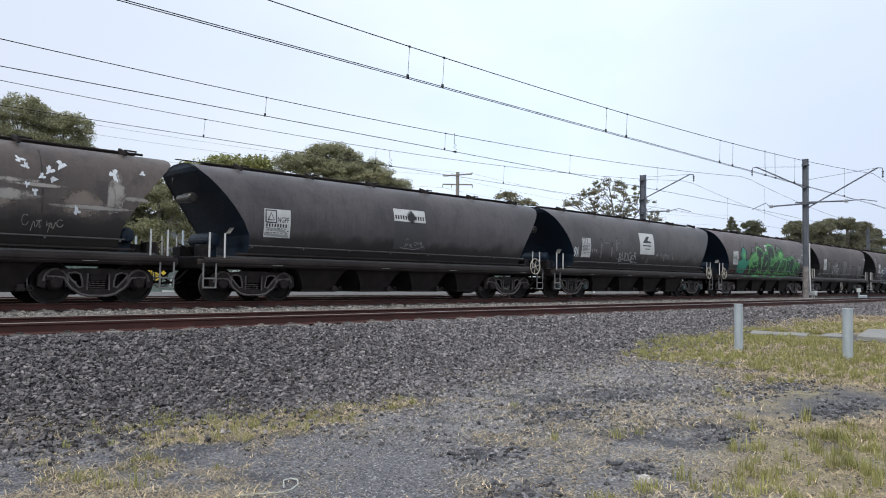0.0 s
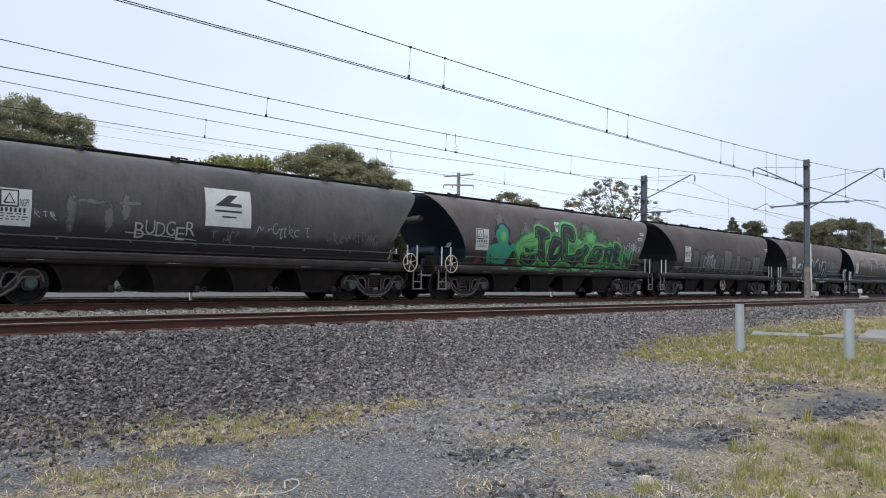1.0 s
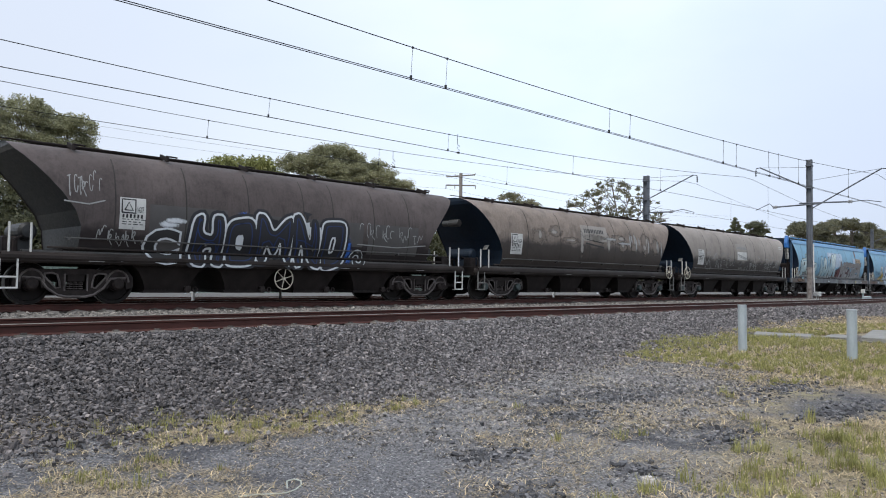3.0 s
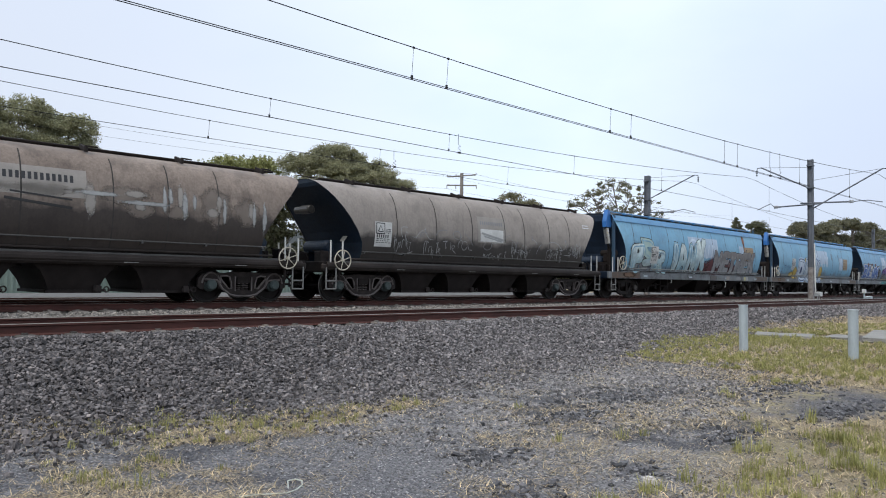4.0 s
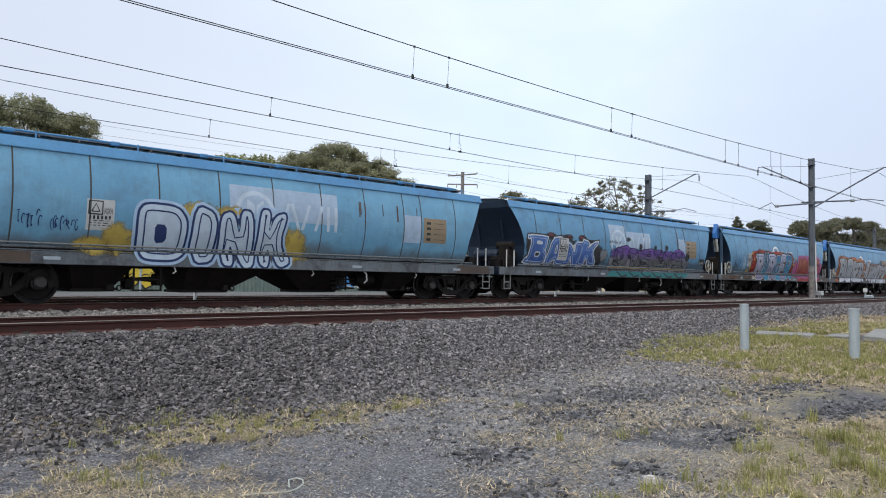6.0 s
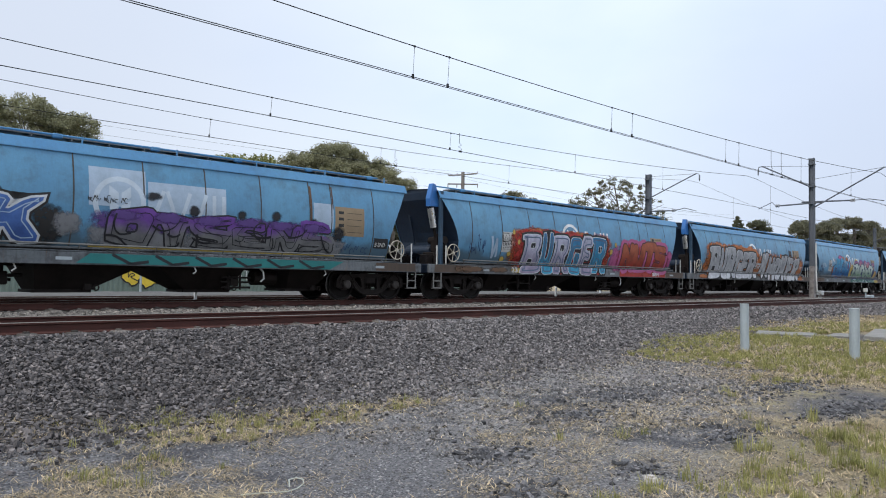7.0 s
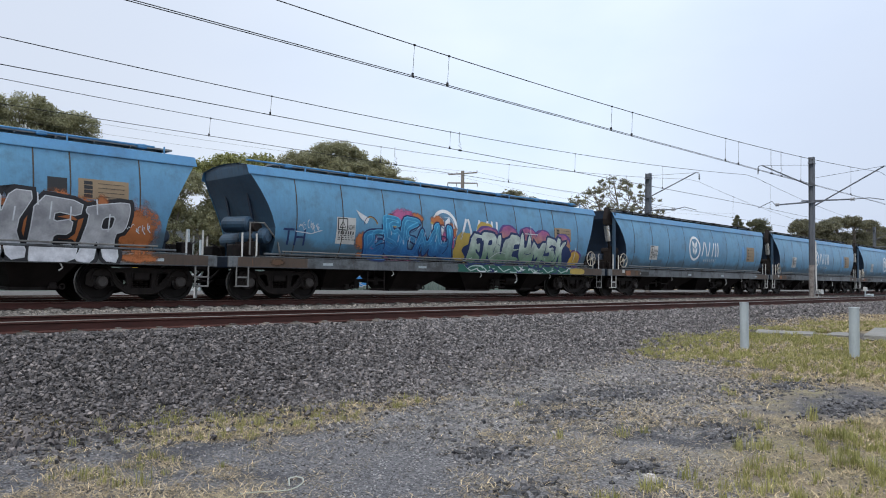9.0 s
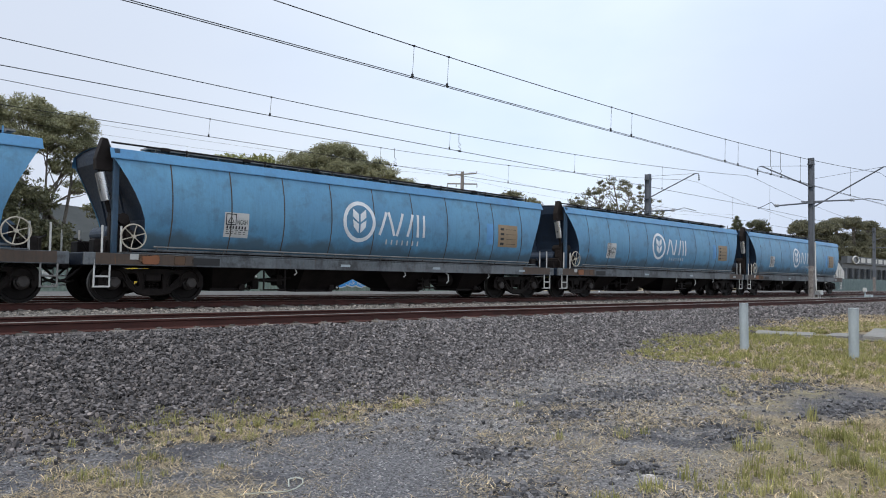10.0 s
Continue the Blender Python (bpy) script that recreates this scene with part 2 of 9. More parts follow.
M["leaf_gum"] = surf("deep_olive_gum_leaves", (0.16, 0.167, 0.095), (0.4, 0.39, 0.23), 0.6, 0.55, 0.0, 0.0, 6.0, island=True, thin=True)
M["clod"] = surf("blue_grey_road_base", (0.05, 0.051, 0.058), (0.165, 0.165, 0.175), 14.0, 0.85, 0.0, 0.4, 60.0, island=True)
M["gravel"] = surf("grey_crushed_rock", (0.085, 0.083, 0.086), (0.32, 0.305, 0.3), 14.0, 0.85, 0.0, 0.4, 60.0, island=True)
M["leaf_light"] = surf("yellow_green_leaves", (0.16, 0.18, 0.06), (0.35, 0.35, 0.14), 0.6, 0.6, 0.0, 0.0, 6.0, island=True, thin=True)
M["leaf_grey"] = surf("grey_green_leaves", (0.13, 0.13, 0.08), (0.32, 0.3, 0.19), 0.6, 0.6, 0.0, 0.0, 6.0, island=True, thin=True)
M["leaf_mid"] = surf("dull_grey_olive_leaves", (0.1, 0.102, 0.066), (0.25, 0.24, 0.15), 0.6, 0.6, 0.0, 0.0, 6.0, island=True, thin=True)
M["leaf_dark"] = surf("deep_green_leaves", (0.07, 0.078, 0.045), (0.185, 0.185, 0.105), 0.6, 0.6, 0.0, 0.0, 6.0, island=True, thin=True)
M["grass_green"] = surf("green_grass", (0.2, 0.205, 0.06), (0.46, 0.43, 0.17), 2.0, 0.7, 0.0, 0.0, 8.0, island=True, thin=True)
M["grass_dry"] = surf("dry_straw", (0.26, 0.2, 0.12), (0.6, 0.5, 0.32), 2.0, 0.8, 0.0, 0.0, 8.0, island=True)
M["tan"] = paint("brown_notice", (0.31, 0.22, 0.13), 0.6, 0.25)
M["blue_trim"] = paint("bright_blue_paint", (0.04, 0.18, 0.5), 0.45, 0.3)
M["navy"] = hull_paint("dark_navy_end_paint", (0.006, 0.016, 0.038), (0.012, 0.03, 0.062), (0.004, 0.007, 0.012))
M["dark_end"] = hull_paint("dark_blue_end_paint", (0.004, 0.01, 0.021), (0.009, 0.023, 0.045), (0.004, 0.005, 0.007), spec=0.35)
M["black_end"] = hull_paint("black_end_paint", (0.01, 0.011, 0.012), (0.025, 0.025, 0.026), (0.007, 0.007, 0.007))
M["sill_blue"] = hull_paint("dirty_grey_blue_sill", (0.07, 0.084, 0.097), (0.19, 0.203, 0.212), (0.028, 0.026, 0.025), rust=0.5, stains=0.8)
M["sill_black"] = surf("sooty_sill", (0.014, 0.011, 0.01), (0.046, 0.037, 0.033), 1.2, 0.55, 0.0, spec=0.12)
M["seam"] = surf("rusty_weld_seam", (0.045, 0.042, 0.038), (0.1, 0.08, 0.055), 3.0, 0.8)
M["seam_black"] = surf("sooty_weld_seam", (0.02, 0.017, 0.015), (0.045, 0.038, 0.033), 3.0, 0.8)
# ---- mesh tools ----
def part(name, bm, material, parent=None, label="", m=None, smooth=False):
    """Links a bmesh as one mesh object under a thing or a part."""
    me = bpy.data.meshes.new(name)
    bmesh.ops.recalc_face_normals(bm, faces=bm.faces)
    if smooth:
        for f in bm.faces:
            f.smooth = True
    bm.to_mesh(me)
    bm.free()
    me.materials.append(material)
    return again(name, me, parent, label, m)


def again(name, me, parent=None, label="", m=None):
    """A further object on the same mesh."""
    ob = new(name, me)
    ob.parent = parent
    if m is not None:
        ob.matrix_basis = m
    if label:
        tagged(ob, label)
    return ob


def box(bm, c, s, rot=None, bevel=0.0):
    r = bmesh.ops.create_cube(bm, size=1.0)
    mt = Matrix.Translation(c) @ (rot or Matrix()) @ Matrix.Diagonal((*s, 1))
    bmesh.ops.transform(bm, matrix=mt, verts=r["verts"])
    if bevel:
        es = {e for v in r["verts"] for e in v.link_edges}
        bmesh.ops.bevel(bm, geom=list(es), offset=bevel, segments=1, affect="EDGES")


def rod(bm, a, b, r, seg=8, r2=None):
    a, b = Vector(a), Vector(b)
    d = b - a
    q = d.to_track_quat("Z", "Y").to_matrix().to_4x4()
    bmesh.ops.create_cone(bm, cap_ends=True, segments=seg, radius1=r, radius2=r if r2 is None else r2, depth=d.length,
                          matrix=Matrix.Translation((a + b) / 2) @ q)


def pipe(bm, pts, r, seg=6):
    """One bent tube through the points."""
    pts = [Vector(p) for p in pts]
    rings = []
    side = None
    for i, p in enumerate(pts):
        d = (pts[min(i + 1, len(pts) - 1)] - pts[max(i - 1, 0)]).normalized()
        if side is None:
            side = d.orthogonal().normalized()
        side = (side - d * side.dot(d)).normalized()
        up = d.cross(side)
        rings.append([bm.verts.new(p + (side * math.cos(a) + up * math.sin(a)) * r) for a in (2 * math.pi * k / seg for k in range(seg))])
    for p, q in zip(rings, rings[1:]):
        for i in range(seg):
            bm.faces.new((p[i], p[(i + 1) % seg], q[(i + 1) % seg], q[i]))
    bm.faces.new(rings[0])
    bm.faces.new(rings[-1])


def lathe(bm, prof, seg=24, m=None):
    """Turns (radius, along) pairs about the y axis."""
    rings = []
    for r, y in prof:
        rings.append([bm.verts.new((r * math.cos(a), y, r * math.sin(a))) for a in (2 * math.pi * i / seg for i in range(seg))])
    for p, q in zip(rings, rings[1:]):
        for i in range(seg):
            bm.faces.new((p[i], p[(i + 1) % seg], q[(i + 1) % seg], q[i]))
    for ring in (rings[0], rings[-1]):
        bm.faces.new(ring)
    if m is not None:
        bmesh.ops.transform(bm, matrix=m, verts=[v for ring in rings for v in ring])


def plate(bm, loops, y0, y1):
    """A flat casting in the xz plane with holes, from y0 to y1; the first loop is its outline."""
    es = []
    for loop in loops:
        vs = [bm.verts.new((x, y0, z)) for x, z in loop]
        es += [bm.edges.new((vs[i - 1], vs[i])) for i in range(len(vs))]
    fs = [f for f in bmesh.ops.triangle_fill(bm, use_beauty=True, edges=es)["geom"] if isinstance(f, bmesh.types.BMFace)]
    ext = bmesh.ops.extrude_face_region(bm, geom=fs)
    vs = [v for v in ext["geom"] if isinstance(v, bmesh.types.BMVert)]
    bmesh.ops.translate(bm, vec=(0, y1 - y0, 0), verts=vs)


def arc(cx, cz, rx, rz, a0, a1, n):
    return [(cx + rx * math.cos(radians(a0 + (a1 - a0) * i / n)), cz + rz * math.sin(radians(a0 + (a1 - a0) * i / n))) for i in range(n + 1)]


def torus(bm, c, r, thick, seg=28, ring=6):
    """A ring that stands in the xz plane."""
    vs = []
    for i in range(seg):
        a = 2 * math.pi * i / seg
        row = []
        for j in range(ring):
            b = 2 * math.pi * j / ring
            q = r + thick * math.cos(b)
            row.append(bm.verts.new((c[0] + q * math.cos(a), c[1] + thick * math.sin(b), c[2] + q * math.sin(a))))
        vs.append(row)
    for i in range(seg):
        for j in range(ring):
            bm.faces.new((vs[i][j], vs[(i + 1) % seg][j], vs[(i + 1) % seg][(j + 1) % ring], vs[i][(j + 1) % ring]))


def thing(name, label, category, group="", m=None):
    e = new(name)
    e.empty_display_size = 0.3
    if m is not None:
        e.matrix_basis = m
    return tagged(e, label, category, group)


# ---- ground ----
TRACK_NEAR, TRACK_TRAIN, TRACK_FAR = 11.75, 18.75, 22.6


def lerp(a, b, f):
    f = max(0.0, min(1.0, f))
    return a + (b - a) * f


def smooth(f):
    f = max(0.0, min(1.0, f))
    return f * f * (3 - 2 * f)


def bend(x):
    """How far the tracks have swung away at x: a wide curve that begins ahead of the eye."""
    u = max(0.0, x - 14.0)
    return 3.4e-4 * min(u, 110.0) ** 2 + 0.0748 * max(0.0, u - 110.0)


def heading(x):
    return math.degrees(math.atan(6.8e-4 * max(0.0, min(110.0, x - 14.0))))


def toe(x):
    return 7.0 + 0.09 * max(0.0, min(20.0, x - 4)) + 0.25 * noise.noise((x * 0.3, 3.1, 0))


def ground_z(x, y):
    base = -0.8 + 0.011 * max(-10.0, min(32.0, x))
    y -= bend(x) * smooth((y - 7.0) / 3.0) if y < 60 else 0.0
    top = -0.19 if y < 15 else -0.2
    if y < 10.3:
        z = lerp(base, top, smooth((y - toe(x)) / (10.2 - toe(x))) if y > toe(x) else 0)
    elif y > 26.2 and y < 32:
        z = -0.06
    elif y < 29.0:
        z = top - 0.03 * math.sin(max(0.0, min(1.0, (y - 13.4) / 3.6)) * math.pi)
    else:
        z = lerp(-0.06, -1.5, (y - 32.0) / 3.0)
    return z + 0.02 * noise.noise((x * 0.7, y * 0.7, 0)) + 0.012 * noise.noise((x * 3, y * 3, 5))


def hollow_mask(n, l, value):
    mr = n.new("ShaderNodeMapRange")
    mr.inputs["From Min"].default_value, mr.inputs["From Max"].default_value = 1.6, 2.2
    mr.inputs["To Min"].default_value, mr.inputs["To Max"].default_value = 0.85, 0.0
    l.new(value, mr.inputs[0])
    return mr.outputs[0]


def ground_material():
    """Basalt ballast, fine crushed rock and worn dry grass, by place."""
    m, n, l, p = nodes_of("ballast_gravel_and_dry_grass")
    tc = n.new("ShaderNodeTexCoord")
    v = tc.outputs["Object"]
    xyz = n.new("ShaderNodeSeparateXYZ")
    l.new(v, xyz.inputs[0])
    vo = n.new("ShaderNodeTexVoronoi")
    vo.inputs["Scale"].default_value = 17.0
    l.new(v, vo.inputs["Vector"])
    stone = ramp(n, l, vo.outputs["Color"], [(0.1, (0.026, 0.025, 0.026)), (0.9, (0.1, 0.095, 0.094))])
    # each cell darkens toward its rim: shade of the gaps put into the colour
    stone = mix(n, l, 1.0, stone, ramp(n, l, vo.outputs["Distance"], [(0.0, (1.2, 1.2, 1.2)), (0.6, (0.45, 0.45, 0.45))]), "MULTIPLY")
    vf = n.new("ShaderNodeTexVoronoi")
    vf.inputs["Scale"].default_value = 70.0
    l.new(v, vf.inputs["Vector"])
    fine = ramp(n, l, vf.outputs["Color"], [(0.1, (0.045, 0.045, 0.05)), (0.8, (0.2, 0.195, 0.202)), (0.96, (0.5, 0.49, 0.47))])
    dusty = ramp(n, l, vf.outputs["Color"], [(0.1, (0.055, 0.054, 0.058)), (0.75, (0.29, 0.276, 0.268)), (0.96, (0.55, 0.53, 0.5))])
    along = n.new("ShaderNodeMath")
    along.operation = "MULTIPLY_ADD"
    along.inputs[1].default_value = 4.0
    l.new(noise_at(n, l, v, 0.9, 8.0, 0.7), along.inputs[0])
    l.new(xyz.outputs[0], along.inputs[2])
    old = n.new("ShaderNodeMapRange")
    old.inputs["From Min"].default_value, old.inputs["From Max"].default_value = 5.6, 8.0
    l.new(along.outputs[0], old.inputs[0])
    fine = mix(n, l, old.outputs[0], fine, dusty)
    straw = ramp(n, l, noise_at(n, l, v, 45.0, 8.0, 0.85), [(0.36, (0.11, 0.086, 0.058)), (0.5, (0.28, 0.215, 0.135)), (0.64, (0.5, 0.4, 0.255))])
    green = mix(n, l, ramp(n, l, noise_at(n, l, v, 0.8), [(0.45, (0, 0, 0)), (0.7, (0.45, 0.45, 0.45))]), straw, (0.21, 0.23, 0.08))
    # grass in patches, thicker toward the bollards
    ga = n.new("ShaderNodeMath")
    ga.operation = "MULTIPLY_ADD"
    ga.inputs[1].default_value, ga.inputs[2].default_value = 0.15, -0.1
    l.new(xyz.outputs[0], ga.inputs[0])
    gb = n.new("ShaderNodeMath")
    gb.operation = "MULTIPLY_ADD"
    gb.inputs[1].default_value = -0.27
    l.new(xyz.outputs[1], gb.inputs[0])
    l.new(ga.outputs[0], gb.inputs[2])
    gc = n.new("ShaderNodeMath")
    gc.operation = "ADD"
    gc.use_clamp = True
    l.new(noise_at(n, l, v, 0.9, 10.0, 0.72), gc.inputs[0])
    l.new(gb.outputs[0], gc.inputs[1])
    patch = ramp(n, l, gc.outputs[0], [(0.53, (0, 0, 0)), (0.74, (0.88, 0.88, 0.88))])
    low = mix(n, l, patch, fine, green)
    tar = noise_at(n, l, v, 0.55, 6.0, 0.65)
    hollow = n.new("ShaderNodeMapping")
    hollow.inputs["Scale"].default_value, hollow.inputs["Location"].default_value = (0.5, 1.2, 0.0), (-4.7, -3.5, 0.0)
    l.new(v, hollow.inputs[0])
    far_off = n.new("ShaderNodeVectorMath")
    far_off.operation = "LENGTH"
    l.new(hollow.outputs[0], far_off.inputs[0])
    frayed = n.new("ShaderNodeMath")
    frayed.operation = "MULTIPLY_ADD"
    frayed.inputs[1].default_value = 2.6
    l.new(noise_at(n, l, v, 1.6, 8.0, 0.7), frayed.inputs[0])
    l.new(far_off.outputs["Value"], frayed.inputs[2])
    low = mix(n, l, hollow_mask(n, l, frayed.outputs[0]), low,
              ramp(n, l, vf.outputs["Color"], [(0.1, (0.03, 0.031, 0.038)), (0.9, (0.15, 0.15, 0.165))]))
    low = mix(n, l, ramp(n, l, tar, [(0.55, (0, 0, 0)), (0.61, (0.85, 0.85, 0.85))]), low, ramp(n, l, vf.outputs["Color"], [(0.1, (0.02, 0.021, 0.026)), (0.9, (0.1, 0.1, 0.112))]))
    bank = n.new("ShaderNodeMapRange")
    bank.inputs["From Min"].default_value, bank.inputs["From Max"].default_value = 7.0, 8.2
    yy = n.new("ShaderNodeMath")
    yy.operation = "MULTIPLY_ADD"
    yy.inputs[1].default_value = -0.06
    l.new(xyz.outputs[0], yy.inputs[0])
    l.new(xyz.outputs[1], yy.inputs[2])
    y2 = n.new("ShaderNodeMath")
    y2.operation = "MULTIPLY_ADD"
    y2.inputs[1].default_value, y2.inputs[2].default_value = 1.6, -0.3
    l.new(noise_at(n, l, v, 1.2), y2.inputs[0])
    y3 = n.new("ShaderNodeMath")
    y3.operation = "ADD"
    l.new(yy.outputs[0], y3.inputs[0])
    l.new(y2.outputs[0], y3.inputs[1])
    l.new(y3.outputs[0], bank.inputs[0])
    c = mix(n, l, bank.outputs[0], low, stone)
    far = n.new("ShaderNodeMapRange")
    far.inputs["From Min"].default_value, far.inputs["From Max"].default_value = 32.0, 33.0
    l.new(xyz.outputs[1], far.inputs[0])
    road = n.new("ShaderNodeMapRange")
    road.inputs["From Min"].default_value, road.inputs["From Max"].default_value = 25.8, 26.3
    l.new(xyz.outputs[1], road.inputs[0])
    c = mix(n, l, road.outputs[0], c, ramp(n, l, noise_at(n, l, v, 3.0), [(0.3, (0.075, 0.073, 0.069)), (0.7, (0.135, 0.13, 0.124))]))
    c = mix(n, l, far.outputs[0], c, green)
    l.new(c, p.inputs["Base Color"])
    p.inputs["Roughness"].default_value = 0.95
    h = mix(n, l, bank.outputs[0], vf.outputs["Distance"], vo.outputs["Distance"])
    bump(n, l, p, h, 0.7, 0.03)
    return m


def build_ground():
    xs = [-600, -200, -60, -20] + [-10 + 0.5 * i for i in range(121)] + [55, 65, 80, 110, 160, 250, 400, 700, 1300, 2500]
    ys = [-1500, -400, -100, -30, -8] + [-4 + 0.4 * i for i in range(90)] + [33, 36, 42, 55, 80, 130, 220, 400, 800, 2500]
    verts = [(x, y, ground_z(x, y)) for y in ys for x in xs]
    w = len(xs)
    faces = [(j * w + i, j * w + i + 1, (j + 1) * w + i + 1, (j + 1) * w + i) for j in range(len(ys) - 1) for i in range(w - 1)]
    me = bpy.data.meshes.new("ground")
    me.from_pydata(verts, [], faces)
    me.polygons.foreach_set("use_smooth", [True] * len(faces))
    me.materials.append(ground_material())
    tagged(new("ground", me), "dark basalt ballast bank with crushed rock and patchy dry grass", "ground", kind="structure")


build_ground()


# ---- tracks ----
def rail_mesh(bm, y, x0, x1):
    prof = [(-0.073, -0.159), (0.073, -0.159), (0.073, -0.148), (0.012, -0.125), (0.009, -0.045), (0.036, -0.03), (0.036, -0.006),
            (0.028, 0.0), (-0.028, 0.0), (-0.036, -0.006), (-0.036, -0.03), (-0.009, -0.045), (-0.012, -0.125), (-0.073, -0.148)]
    xs = [x0, 10.0] + [14.0 + 4.0 * i for i in range(29)] + [x1]
    rings = [[bm.verts.new((x, y + a + bend(x), b)) for a, b in prof] for x in xs]
    for r, q in zip(rings, rings[1:]):
        for i in range(len(prof)):
            bm.faces.new((r[i - 1], r[i], q[i], q[i - 1]))
    for r in (rings[0], rings[-1]):
        bm.faces.new(r)


def build_track(yc, name):
    t = thing(name, "standard-gauge railway track, rusty rails on ballasted sleepers", "railway track")
    tagged(t, kind="structure")
    for side in (-1, 1):
        bm = bmesh.new()
        rail_mesh(bm, yc + side * 0.7525, -60, 900)
        r = part("rail", bm, M["rail_side"], t)
        r.data.materials.append(M["rail_head"])
        for f in r.data.polygons:
            if f.normal.z > 0.3 and f.center.z > -0.01:
                f.material_index = 1
    bm = bmesh.new()
    box(bm, (0, 0, -0.21), (0.24, 2.5, 0.14), bevel=0.02)
    for s in (-1, 1):
        for q in (-1, 1):
            box(bm, (0, s * 0.7525 + q * 0.1, -0.135), (0.07, 0.07, 0.035))
    first = part("sleeper", bm, M["sleeper"], t, m=pose(-9, yc, -0.012))
    for i in range(1, 120):
        again("sleeper", first.data, t, m=pose(-9 + 0.6 * i, yc + bend(-9 + 0.6 * i) + random.uniform(-0.02, 0.02), random.uniform(-0.012, 0.006), 0, 0, heading(-9 + 0.6 * i) + random.uniform(-0.6, 0.6)))
    return t


build_track(TRACK_NEAR, "railway_track")
build_track(TRACK_TRAIN, "railway_track")
build_track(TRACK_FAR, "railway_track")
# ---- hopper wagons ----
SPEED = 20.9
WHEEL_R = 0.46
SPINNING = []
WAGONS = []

# half widths of the body by height, sill to roof ridge
BLUE = [(1.20, 1.20), (1.40, 1.30), (1.65, 1.39), (1.95, 1.45), (2.25, 1.47), (2.55, 1.455), (2.85, 1.41), (3.12, 1.345), (3.33, 1.28)]
BLUE_TOP = [(3.33, 1.32), (3.57, 1.20), (3.66, 0.70), (3.70, 0.0)]
DARK = [(1.22, 1.22), (1.45, 1.34), (1.75, 1.42), (2.10, 1.46), (2.45, 1.445), (2.75, 1.39), (3.00, 1.31), (3.20, 1.20), (3.36, 1.05), (3.47, 0.86),
        (3.55, 0.60), (3.60, 0.30), (3.61, 0.0)]


def half_width(prof, z):
    if z <= prof[0][0]:
        return prof[0][1]
    for (z0, y0), (z1, y1) in zip(prof, prof[1:]):
        if z <= z1:
            return y0 + (y1 - y0) * (z - z0) / (z1 - z0)
    return prof[-1][1]


def end_x(half_top, half_low, z, knee=2.0, top=3.4):
    """The body's half length at a height: the end sheet leans in downward to the knee."""
    f = max(0.0, min(1.0, (z - knee) / (top - knee)))
    f = f ** 1.35
    return half_low + (half_top - half_low) * f


def loft(bm, prof, half_top, half_low, knee, stations=8, sides=(-1, 1), caps=False, sign=1, ds=0.0):
    for s in sides:
        rows = []
        for z, y in prof:
            e = end_x(half_top, half_low, z, knee) + ds
            rows.append([bm.verts.new((-e + 2 * e * j / stations, s * y, z)) for j in range(stations + 1)])
        for a, b in zip(rows, rows[1:]):
            for j in range(stations):
                bm.faces.new((a[j], a[j + 1], b[j + 1], b[j]))


def end_sheet(bm, prof, half_top, half_low, knee, sign, inset=0.03):
    ring = []
    for s in (-1, 1):
        seq = prof if s < 0 else prof[::-1]
        for z, y in seq:
            if s > 0 and y == 0:
                continue
            ring.append((sign * (end_x(half_top, half_low, z, knee) - inset), s * (y - 0.004), z))
    vs = {}
    rows = {}
    for x, y, z in ring:
        rows.setdefault(z, []).append((x, y))
    prev = None
    for z in sorted(rows):
        r = sorted(rows[z], key=lambda p: p[1])
        pts = [bm.verts.new((r[0][0], r[0][1], z)), bm.verts.new((r[-1][0], r[-1][1], z))] if len(r) > 1 else [bm.verts.new((r[0][0], 0, z))]
        if prev:
            bm.faces.new(prev + pts[::-1])
        prev = pts


SHARED = {}


def shared(key, name, build, material, parent, label="", m=None, smooth=False):
    """One mesh for alike parts of all wagons."""
    if key not in SHARED:
        bm = bmesh.new()
        build(bm)
        ob = part(name, bm, material, parent, label, m, smooth)
        SHARED[key] = ob.data
        return ob
    return again(name, SHARED[key], parent, label, m)


